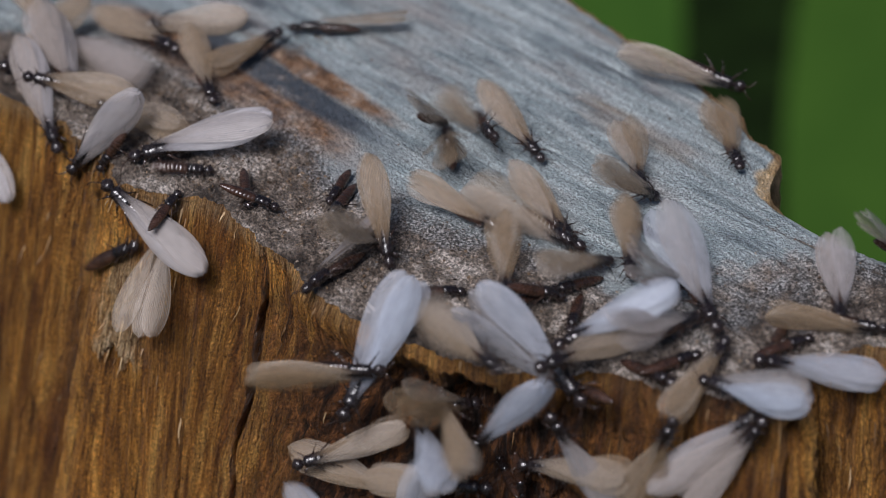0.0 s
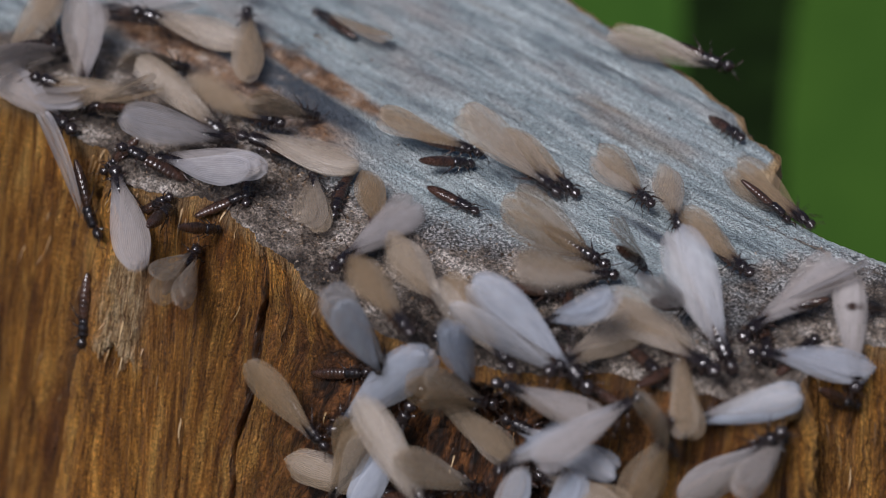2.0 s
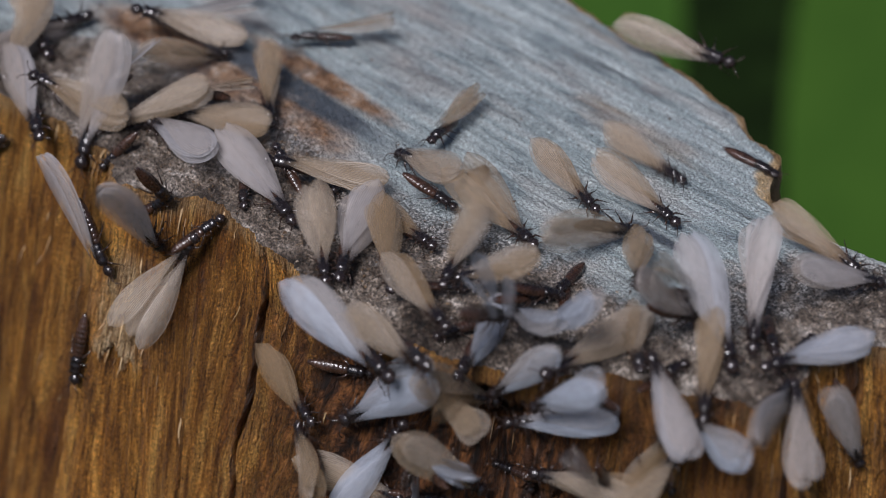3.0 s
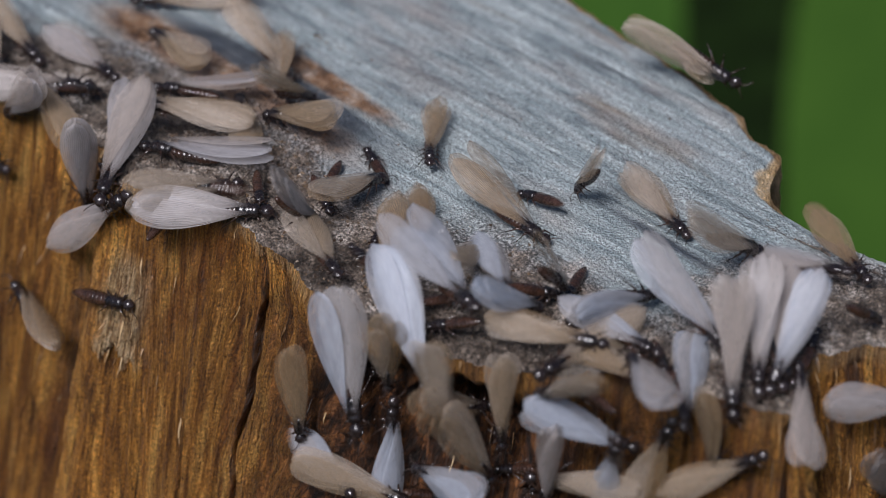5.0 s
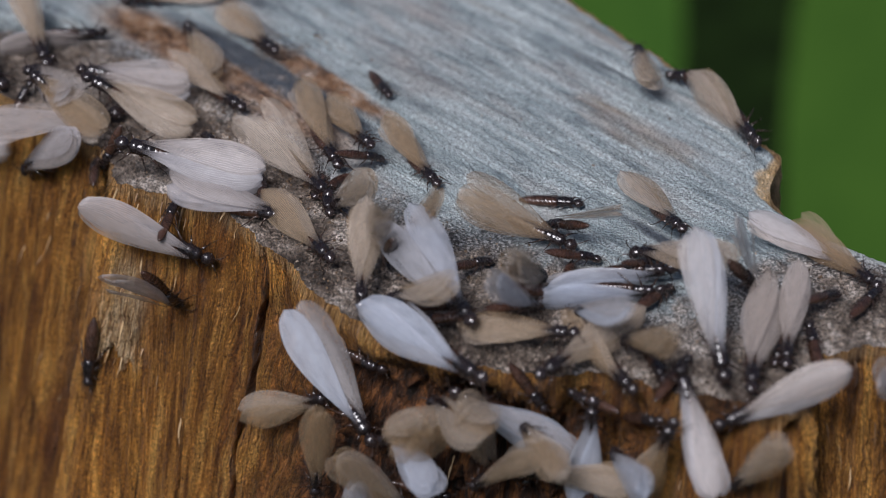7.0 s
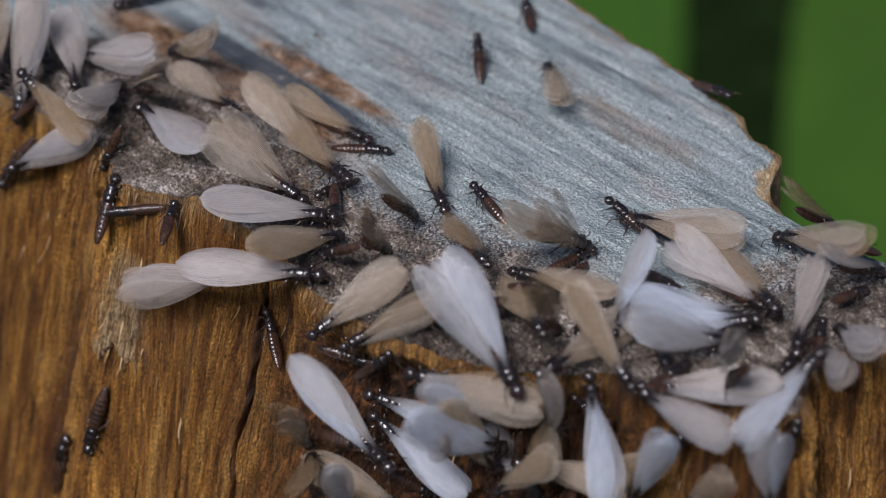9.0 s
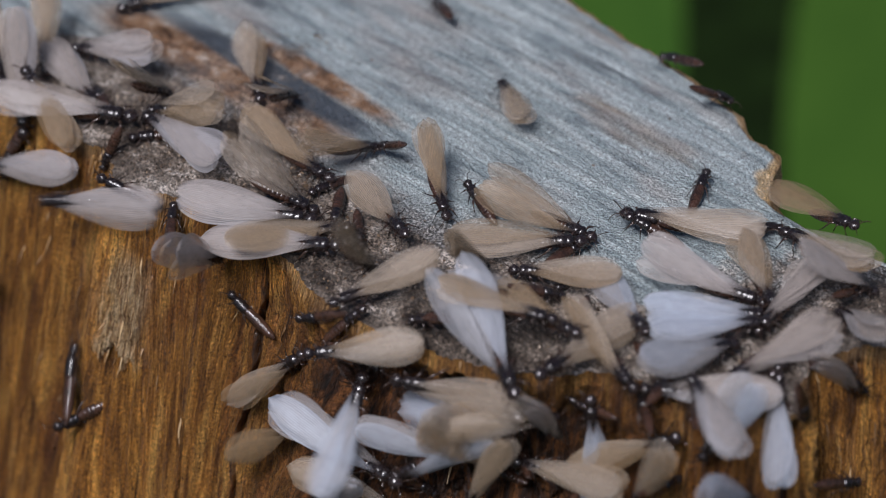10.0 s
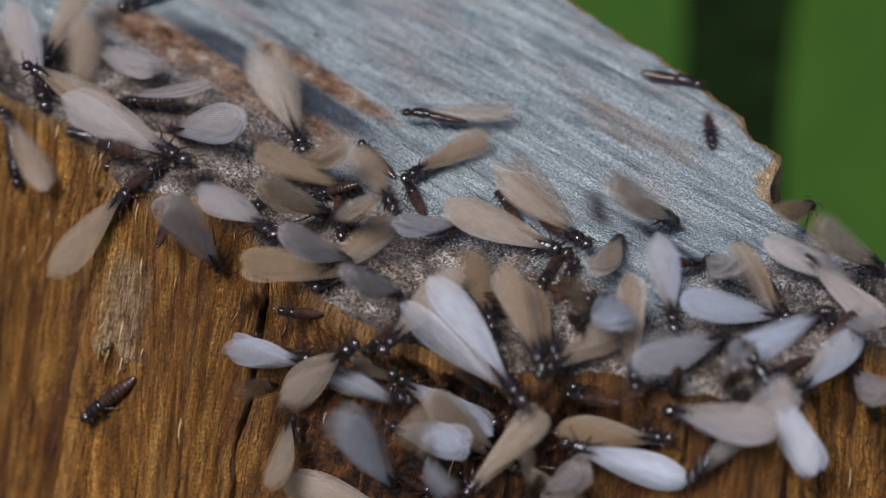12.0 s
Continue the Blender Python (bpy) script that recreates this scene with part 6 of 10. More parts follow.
    walk(T[40], [(0, mm(-9.1, -10.9, -10.5, -19, -47, 116)), (0.5, mm(-8.6, -11.4, -11.1, -33, -48, 135)), (0.75, mm(-5.9, -11.7, -8.0, -2, -25, 67)), (1, mm(-3.2, -12.0, -4.9, -8, 8, 18)), (1.17, mm(-4.4, -11.9, -7.4, -10, -16, 63)), (1.33, mm(-5.7, -11.8, -9.9, -31, -29, 115)), (1.5, mm(-6.9, -11.7, -12.5, -55, -22, 170)), (2, mm(-7.4, -10.9, -13.1, -83, -16, 157)), (2.25, mm(-7.8, -10.7, -11.1, -43, -46, 84)), (2.5, mm(-8.3, -10.4, -9.2, 0, -18, 8)), (3, mm(-9.6, -8.1, -10.8, 5, -52, 15)), (3.47, mm(-9.9, -10.4, -16.3, -41, -50, 90)), (3.95, mm(-10.2, -12.8, -21.9, -56, -24, 138)), (4.42, mm(-10.6, -15.1, -27.4, -48, 4, 174)), (4.74, mm(-6.7, -17.9, -24.7, -48, 3, 176)), (5.62, mm(-7.2, -13.0, -13.9, -42, 42, -164)), (6.5, mm(-7.7, -8.1, -3.1, 13, 69, -98)), (7, mm(-8.5, -7.1, -7.8, 80, 56, -48)), (8, mm(-9.1, -8.0, -8.7, 97, 113, -3)), (9, mm(-9.8, -8.9, -9.6, 65, 166, 0)), (9.17, mm(-9.7, -8.1, -8.6, 62, 117, -16)), (9.33, mm(-9.5, -7.3, -7.5, 97, 66, 9)), (9.5, mm(-9.4, -6.5, -6.4, 92, 18, -9)), (10, mm(-10.5, -4.0, -6.7, 89, 44, -34)), (10.5, mm(-8.7, -8.4, -2.1, 66, 58, -30)), (10.67, mm(-8.7, -7.7, -1.3, 75, 11, -2)), (10.83, mm(-8.6, -7.0, -0.6, 60, -35, 24)), (11, mm(-8.5, -6.3, 0.1, -5, -57, 96)), (11.5, mm(-7.6, -5.8, -0.0, -21, -38, 92)), (12, mm(-8.3, -4.0, -0.1, -4, -21, 145))])
    walk(T[41], [(0, mm(-1.3, -12.8, -7.1, -1, -11, 12)), (0.5, mm(-2.9, -10.9, -5.5, 67, -9, -1)), (1, mm(-2.8, -11.4, -6.1, 80, -3, 25)), (1.5, mm(-3.1, -11.2, -5.7, 95, 28, 58)), (2, mm(-2.7, -10.7, -6.8, 75, 22, -18)), (2.5, mm(-3.1, -10.6, -7.4, 89, 28, 0)), (3, mm(-3.3, -11.0, -7.9, 81, 31, -17)), (5, mm(-3.8, -10.4, -6.6, 86, 10, 22)), (5.5, mm(-3.5, -10.6, -6.7, 85, 2, -2)), (6, mm(-3.8, -11.3, -6.5, 90, -1, -12)), (6.5, mm(-3.3, -10.9, -6.6, 74, -28, 13)), (6.75, mm(-3.1, -12.1, -7.0, 35, -29, 20)), (7, mm(-2.9, -13.3, -7.4, -4, -27, 26)), (9, mm(-4.0, -10.4, -8.1, 35, -28, 41)), (9.5, mm(-3.8, -10.4, -8.2, 27, -35, 52)), (9.83, mm(-2.8, -12.1, -8.8, 120, -109, -34)), (10.17, mm(-1.8, -13.7, -9.3, 66, -156, 28)), (10.5, mm(-0.8, -15.3, -9.8, 64, 148, 45)), (10.67, mm(-1.5, -13.9, -8.9, 63, -168, 16)), (10.83, mm(-2.1, -12.5, -8.0, 91, -131, -28)), (11, mm(-2.8, -11.0, -7.1, -23, -44, 73)), (11.5, mm(-2.8, -10.9, -7.2, -22, -57, 78)), (12, mm(-2.2, -12.6, -6.4, -37, -56, 78))])
    walk(T[42], [(0, mm(-3.2, -15.0, -15.4, -80, -6, -151)), (0.61, mm(-3.2, -18.2, -24.4, -49, -9, -167)), (1.79, mm(-1.8, -16.6, -25.4, -57, 0, -179)), (2.19, mm(-1.6, -16.0, -19.9, -38, -7, 123)), (2.6, mm(-1.4, -15.4, -14.3, -22, 5, 67)), (3, mm(-1.2, -14.7, -8.8, -23, 26, 10)), (4, mm(-0.9, -14.4, -9.0, -17, -11, 32)), (5, mm(-0.6, -14.1, -9.2, -27, -46, 58)), (5.5, mm(-1.0, -14.4, -9.0, -20, -1, 22)), (6, mm(-0.6, -14.4, -9.3, -24, -22, 36)), (6.25, mm(0.5, -13.5, -6.6, -40, -55, 66)), (6.5, mm(1.6, -12.5, -3.8, 71, -117, -33)), (6.75, mm(1.7, -12.9, -3.3, -6, -83, 72)), (7, mm(1.9, -13.4, -2.7, 73, -60, 22)), (9, mm(-3.9, -9.6, -6.3, 20, -45, 62)), (9.5, mm(-3.8, -10.4, -5.6, -7, -59, 53)), (9.83, mm(-5.1, -10.1, -5.7, 34, -25, -4)), (10.17, mm(-6.3, -9.7, -5.8, 36, 20, -31)), (10.5, mm(-7.6, -9.4, -5.9, 2, 57, -81)), (11, mm(-8.3, -6.8, -5.4, 21, 64, -104)), (11.5, mm(-7.8, -7.0, -3.6, 66, 65, -66)), (12, mm(-9.3, -5.8, -5.2, 76, 64, -65))])
    walk(T[43], [(0, mm(-7.0, -13.8, -16.7, -5, 28, -149)), (0.69, mm(-6.7, -18.0, -24.8, -48, 3, 176)), (1.79, mm(-2.5, -18.3, -24.5, -49, -8, -168)), (2.4, mm(-2.6, -17.0, -15.9, 13, -50, 152)), (3, mm(-2.8, -15.6, -7.3, 95, -26, 89)), (3.67, mm(-4.1, -14.6, -8.7, 48, -30, 144)), (4.33, mm(-5.4, -13.7, -10.1, 17, -2, -176)), (5, mm(-6.7, -12.8, -11.5, 6, 38, -148)), (5.25, mm(-7.0, -12.7, -11.5, -43, 32, -147)), (5.5, mm(-7.3, -12.5, -11.5, -90, 29, -141)), (5.75, mm(-7.2, -12.1, -12.8, -41, 37, -139)), (6, mm(-7.1, -11.7, -14.1, 14, 42, -129)), (6.25, mm(-6.6, -12.8, -13.8, -51, 38, -164)), (6.5, mm(-6.0, -13.9, -13.6, 81, 167, 3)), (7, mm(-5.9, -14.5, -14.9, -92, 6, -160)), (9.5, mm(-7.7, -12.5, -11.6, 65, 171, 7)), (10, mm(-8.3, -11.3, -13.4, 65, -148, -9)), (10.25, mm(-3.8, -13.2, -11.3, -80, 14, -174)), (10.5, mm(0.7, -15.1, -9.1, -20, 35, -126)), (11, mm(-0.1, -14.1, -8.6, 23, 36, -108)), (11.5, mm(-0.3, -13.9, -8.6, 42, 60, -88)), (11.67, mm(-0.7, -14.1, -8.5, 26, 43, -58)), (11.83, mm(-1.0, -14.2, -8.5, 4, 32, -29)), (12, mm(-1.4, -14.4, -8.4, -20, 32, 0))])
    walk(T[44], [(0, mm(3.4, -15.3, 1.5, -1, 52, -147)), (0.17, mm(1.8, -14.4, 1.5, -36, 28, 148)), (0.33, mm(0.2, -13.6, 1.5, -34, -8, 107)), (0.5, mm(-1.5, -12.8, 1.5, -4, -32, 55)), (1, mm(-1.3, -12.9, 1.6, -9, -26, 57)), (1.17, mm(-0.8, -12.4, 1.8, -21, -14, 108)), (1.33, mm(-0.2, -12.0, 1.9, -19, 3, 155)), (1.5, mm(0.4, -11.6, 2.1, -6, 13, -157)), (2, mm(0.1, -9.4, 1.6, -2, 26, -153)), (2.17, mm(-0.9, -8.4, 1.2, 15, 13, -92)), (2.33, mm(-1.9, -7.4, 0.9, 14, -8, -37)), (2.5, mm(-2.8, -6.5, 0.6, -5, -18, 22)), (2.75, mm(-1.2, -5.9, 0.9, -11, -10, 92)), (3, mm(0.4, -5.4, 1.2, -5, -3, 160)), (3.67, mm(0.9, -4.2, 1.1, -20, -2, -142)), (4.33, mm(1.4, -3.0, 0.9, -27, 11, -85)), (5, mm(1.9, -1.8, 0.8, -19, 24, -25)), (5.75, mm(-0.9, -5.3, 1.4, -20, -13, 17)), (6.5, mm(-3.7, -8.8, 1.9, -50, -36, 73)), (7, mm(-2.5, -8.8, 1.8, -35, -27, 66)), (8, mm(-4.2, -8.9, 0.3, -39, -47, 106)), (9, mm(-5.9, -8.9, -1.1, 113, -122, -14)), (9.5, mm(-6.1, -10.1, -1.4, -21, -53, 116)), (10, mm(-8.1, -10.2, -1.5, -7, -52, 98)), (10.17, mm(-6.4, -10.0, -0.3, -25, -17, 151)), (10.33, mm(-4.8, -9.9, 1.0, -10, 18, -167)), (10.5, mm(-3.1, -9.8, 2.3, 29, 29, -109)), (10.75, mm(-2.5, -4.2, 1.4, 13, 17, -66)), (11, mm(-1.8, 1.3, 0.4, -7, 18, -23)), (12, mm(-1.5, -5.1, -7.6, -27, 24, -74))])
    walk(T[45], [(0, mm(29.0, -9.6, 0.7, 131, 95, 30)), (0.75, mm(25.4, -8.6, 1.1, -68, 65, -137)), (1.5, mm(21.7, -7.7, 1.5, -85, 46, -120)), (1.75, mm(21.4, -6.1, 1.4, -37, 31, -130)), (2, mm(21.0, -4.5, 1.3, 8, 27, -149)), (2.5, mm(20.1, -11.8, 1.9, 15, 21, -162)), (3, mm(17.3, -17.2, -0.9, -18, 2, 173)), (4, mm(17.9, -18.1, -2.2, -57, 10, 155)), (5, mm(18.5, -19.0, -3.5, -96, 5, 137)), (5.25, mm(16.7, -18.8, -1.8, -49, 11, 154)), (5.5, mm(14.8, -18.6, -0.1, -2, 3, 171)), (6, mm(15.1, -17.0, -0.3, -1, -3, 173)), (6.5, mm(13.9, -16.1, -0.2, -3, -15, 157)), (6.75, mm(13.5, -14.7, 0.8, -32, -22, 115)), (7, mm(13.2, -13.3, 1.7, -52, -46, 75)), (8, mm(10.3, -13.2, 1.9, -42, -24, 28)), (9, mm(7.4, -13.2, 2.1, -51, -3, -11)), (9.33, mm(7.8, -12.9, 2.1, -22, -12, -55)), (9.67, mm(8.1, -12.7, 2.0, 5, 2, -98)), (10, mm(8.5, -12.5, 1.9, 17, 29, -136)), (10.5, mm(9.5, -13.4, 1.5, 18, 33, -122)), (11, mm(10.1, -13.5, 0.2, 4, 38, -129)), (11.5, mm(11.2, -12.6, 0.7, 5, 28, -134)), (11.75, mm(9.9, -12.6, 1.4, -25, 12, -91)), (12, mm(8.7, -12.6, 2.0, -58, 21, -46))])
    walk(T[46], [(0, mm(27.2, -8.7, 0.3, -7, -3, 178)), (0.25, mm(26.2, -7.3, 0.7, 3, 14, 149)), (0.5, mm(25.1, -6.0, 1.1, 3, 34, 119)), (1, mm(21.1, -6.2, 0.2, -4, -26, 109)), (1.25, mm(22.1, -5.9, 0.5, -6, 4, 83)), (1.5, mm(23.2, -5.6, 0.7, -23, 29, 51)), (2, mm(23.0, -9.7, 0.9, -26, 38, 76)), (2.17, mm(24.7, -8.8, 1.1, -28, 52, 19)), (2.33, mm(26.3, -7.9, 1.2, -51, 57, -55)), (2.5, mm(28.0, -7.0, 1.3, -65, 46, -123)), (3, mm(29.2, -5.5, 0.9, -25, 33, -83)), (5, mm(31.1, -13.8, -2.8, -24, 59, -95)), (6, mm(31.6, -13.2, -3.4, -60, 65, -106)), (6.5, mm(31.3, -13.0, -2.4, -51, 64, -98)), (7, mm(31.2, -12.7, -1.3, -40, 54, -77)), (8, mm(29.4, -12.1, -0.3, -9, 17, -15)), (9, mm(27.5, -11.6, 0.7, -22, -26, 28)), (9.5, mm(27.6, -11.3, 0.5, -7, -18, 18)), (10, mm(27.7, -9.6, 0.4, -17, -4, 18)), (10.5, mm(26.4, -9.8, 0.7, -35, -40, 51)), (11, mm(27.8, -13.0, 0.7, -30, -31, 30)), (11.5, mm(28.3, -12.2, 0.4, -19, -9, 11)), (12, mm(27.9, -11.6, 1.1, -38, -19, 30))])
    walk(T[47], [(0, mm(31.9, -3.5, 1.7, -39, 12, -66)), (0.5, mm(31.9, -3.4, 1.9, -47, 23, -77)), (1, mm(30.8, -7.5, 0.6, -41, 5, -129)), (1.5, mm(29.7, -11.6, -0.7, -23, -2, 178)), (2.5, mm(26.7, -13.6, -2.9, -55, 11, 171)), (3, mm(28.1, -14.2, -6.6, 90, 159, 8)), (5, mm(29.8, -15.4, -8.9, 80, 151, 31)), (5.5, mm(29.1, -16.1, -9.1, 63, -179, -22)), (5.8, mm(31.5, -15.4, -10.7, 66, -122, -16)), (6.1, mm(33.9, -14.7, -12.4, 72, -65, -17)), (6.4, mm(36.3, -14.1, -14.0, 75, -8, -12)), (7.87, mm(35.4, -11.9, -1.5, 79, -3, 0)), (8.44, mm(30.8, -12.8, -0.5, 34, -30, 1)), (9, mm(26.3, -13.7, 0.5, -28, -46, 28)), (9.5, mm(26.5, -12.4, 0.4, -14, -35, 21)), (9.67, mm(27.1, -12.6, -0.2, -70, -51, 83)), (9.83, mm(27.6, -12.8, -0.8, -113, -23, 132)), (10, mm(28.1, -13.0, -1.4, 55, 162, -26)), (10.17, mm(28.1, -13.3, -1.2, -106, -29, 126)), (10.33, mm(28.0, -13.6, -1.1, -43, -48, 58)), (10.5, mm(28.0, -13.9, -1.0, 1, -13, 8)), (11, mm(27.1, -14.1, -0.3, -32, -46, 44)), (11.5, mm(27.3, -13.9, -0.0, -33, -51, 46)), (12, mm(28.4, -14.0, -1.5, -23, -25, 18))])
    walk(T[48], [(0, mm(-37.1, 21.4, -2.6, 54, -30, 5)), (0.5, mm(-36.0, 20.8, -2.9, 26, -55, 14)), (1, mm(-36.8, 21.2, -4.4, -18, -63, 66)), (1.5, mm(-38.1, 21.7, -2.5, 10, 2, 50)), (2.5, mm(-26.7, 17.9, 1.0, -32, 2, 47)), (3.33, mm(-26.6, 19.8, 0.8, -34, 20, 98)), (4.17, mm(-26.5, 21.7, 0.5, -19, 32, 157)), (5, mm(-26.4, 23.6, 0.2, 1, 26, -141)), (5.25, mm(-27.4, 25.6, 0.7, -27, 47, -120)), (5.5, mm(-28.4, 27.6, 1.1, -60, 73, -112)), (6, mm(-29.3, 29.0, 1.0, 8, 105, -72)), (6.5, mm(-29.5, 29.7, 0.8, -50, 80, -103)), (7, mm(-28.9, 29.8, 1.1, 5, 109, -74)), (8, mm(-28.9, 25.4, 0.9, -50, 44, -156)), (9, mm(-28.9, 21.1, 0.7, -18, -7, -164)), (9.5, mm(-27.8, 20.6, 0.7, -22, 1, -163)), (10, mm(-27.2, 19.7, 0.1, -4, 16, -149)), (10.33, mm(-26.6, 19.4, 0.2, -6, 18, 161)), (10.67, mm(-25.9, 19.2, 0.3, -9, 18, 110)), (11, mm(-25.3, 18.9, 0.4, -11, 16, 60)), (11.5, mm(-24.2, 17.8, 0.5, -21, 13, 50)), (12, mm(-24.0, 18.2, 0.5, -18, 12, 66))])
    walk(T[49], [(0, mm(22.1, 20.9, 1.9, 76, 100, -38)), (0.5, mm(20.1, 23.0, 0.7, -44, 64, -146)), (1, mm(18.5, 21.4, 1.2, 116, 102, -13)), (1.5, mm(20.4, 23.1, 1.5, 94, 105, -8)), (2, mm(21.5, 23.9, 1.8, 115, 95, -3)), (2.5, mm(21.7, 24.5, 1.7, -1, 73, -128)), (5, mm(21.9, 21.5, 2.1, 95, 113, -19)), (5.5, mm(22.6, 20.3, 1.4, -23, 67, 175)), (6, mm(23.0, 16.9, 1.8, 13, 45, -147)), (6.5, mm(23.7, 15.4, 1.3, 6, 36, -156)), (7, mm(23.8, 14.1, 0.7, 3, 59, -160)), (7.67, mm(24.3, 9.1, 0.8, -45, 36, 131)), (8.33, mm(24.8, 4.1, 1.0, -49, -2, 97)), (9, mm(25.2, -0.9, 1.1, -28, -35, 58)), (9.5, mm(25.5, -0.4, 1.0, -21, -18, 39)), (10, mm(25.5, -0.4, 0.6, -11, -15, 37)), (10.5, mm(26.5, -1.4, 0.8, -16, -30, 34)), (11, mm(26.1, -1.2, 0.8, -16, -22, 35)), (11.5, mm(26.4, -0.3, 0.5, -11, -23, 35)), (11.75, mm(27.8, -2.2, 1.1, -9, 19, -21)), (12, mm(29.2, -4.1, 1.7, -53, 39, -100))])
    walk(T[50], [(0, mm(22.0, 10.5, 0.4, 3, 6, -172)), (0.25, mm(23.0, 12.0, 0.6, -9, 47, -159)), (0.5, mm(23.9, 13.6, 0.9, 19, 88, -113)), (1, mm(22.0, 13.3, 0.9, 110, 107, 6)), (1.5, mm(24.3, 9.4, 0.0, -25, 66, -160)), (2.5, mm(27.7, -1.0, 0.3, 1, 35, -149)), (3, mm(29.0, -3.0, 0.6, -19, 51, -151)), (5, mm(29.4, -4.2, 0.7, -1, 26, -162)), (5.5, mm(29.3, -4.2, 0.5, 4, 26, -152)), (6, mm(29.4, -5.0, 0.4, -6, 23, -153)), (6.5, mm(29.1, -4.6, 0.8, 4, 28, -151)), (7, mm(29.9, -4.4, 0.4, -1, 41, -149)), (8, mm(28.4, -1.9, 0.9, -17, 21, -111)), (9, mm(27.0, 0.7, 1.4, -41, 15, -73)), (9.25, mm(27.9, 0.2, 1.8, -9, 20, -104)), (9.5, mm(28.7, -0.2, 2.2, 18, 39, -132)), (10, mm(28.6, -0.3, 2.1, 15, 18, -139)), (10.25, mm(28.3, 0.6, 2.0, -41, 45, -149)), (10.5, mm(28.0, 1.4, 1.9, 57, 133, -12)), (10.75, mm(27.6, 1.4, 1.6, -69, 53, -121)), (11, mm(27.2, 1.3, 1.4, -40, 26, -73)), (11.5, mm(26.9, 1.1, 2.3, -34, 21, -60)), (12, mm(25.8, 2.0, 1.7, -21, 18, -34))])
    walk(T[51], [(0, mm(18.3, -13.3, 0.5, 17, 21, -27)), (0.5, mm(17.8, -15.3, 0.4, 10, 3, -22)), (1, mm(17.8, -16.1, 0.5, 8, -5, -26)), (1.5, mm(18.4, -14.9, 0.1, 17, 23, -41)), (2, mm(15.8, -14.1, 0.8, 20, -10, 3)), (2.5, mm(13.2, -13.2, 1.5, -5, -35, 56)), (2.67, mm(13.2, -14.3, 1.6, -17, -10, 100)), (2.83, mm(13.2, -15.3, 1.7, -9, 16, 139)), (3, mm(13.2, -16.3, 1.8, 17, 29, -173)), (5, mm(13.5, -16.9, 1.0, 16, 35, -131)), (5.5, mm(12.9, -17.2, 1.2, 28, 60, -122)), (6, mm(12.9, -16.2, 0.7, 11, 63, -138)), (6.5, mm(12.3, -15.5, -0.1, -1, 39, -153)), (7, mm(12.4, -15.5, 0.1, -1, 55, -154)), (9, mm(12.0, -15.7, 1.0, -49, 34, -170)), (9.5, mm(12.2, -15.5, 0.6, -34, 39, -171)), (10, mm(12.4, -15.4, 0.4, -20, 55, -169)), (10.5, mm(12.5, -15.4, 0.4, -22, 53, -175)), (11, mm(12.2, -15.4, 0.3, -16, 35, -165)), (11.5, mm(12.0, -15.2, 0.2, -16, 9, 175)), (12, mm(13.0, -15.4, 0.5, -25, 28, 166))])
    walk(T[52], [(0, mm(15.7, -6.8, 1.3, -33, 19, -55)), (0.5, mm(15.5, -6.9, 1.3, -37, 28, -53)), (1, mm(15.4, -9.5, 1.6, -39, 14, -47)), (1.5, mm(15.6, -9.0, 1.6, -39, 19, -50)), (2.5, mm(16.0, -10.1, 1.6, -40, 37, -75)), (3, mm(16.0, -10.3, 1.7, -47, 41, -87)), (4, mm(17.6, -13.6, 0.9, -60, 24, -138)), (5, mm(19.1, -16.9, 0.1, -54, 4, 178)), (5.5, mm(19.1, -17.9, -1.5, -55, -5, 179)), (6, mm(18.9, -16.5, -0.8, -15, 6, 168)), (6.5, mm(19.3, -17.0, -0.8, -14, -9, 173)), (7, mm(20.5, -15.6, 0.1, -1, -4, 172)), (7.67, mm(20.2, -16.5, 0.7, -23, 7, 126)), (8.33, mm(19.8, -17.3, 1.3, -46, -1, 79)), (9, mm(19.5, -18.1, 1.8, -56, -23, 36)), (9.25, mm(19.4, -17.7, 1.4, -17, -22, 77)), (9.5, mm(19.3, -17.2, 0.9, 17, -44, 114)), (10, mm(19.2, -15.5, 0.4, -2, -42, 134)), (10.5, mm(18.7, -15.9, 0.4, -22, -37, 143)), (11, mm(18.5, -16.6, 0.6, -46, -43, 141)), (11.5, mm(18.0, -16.6, 0.5, -45, -44, 139)), (12, mm(17.6, -18.5, -4.4, -54, -30, 144))])
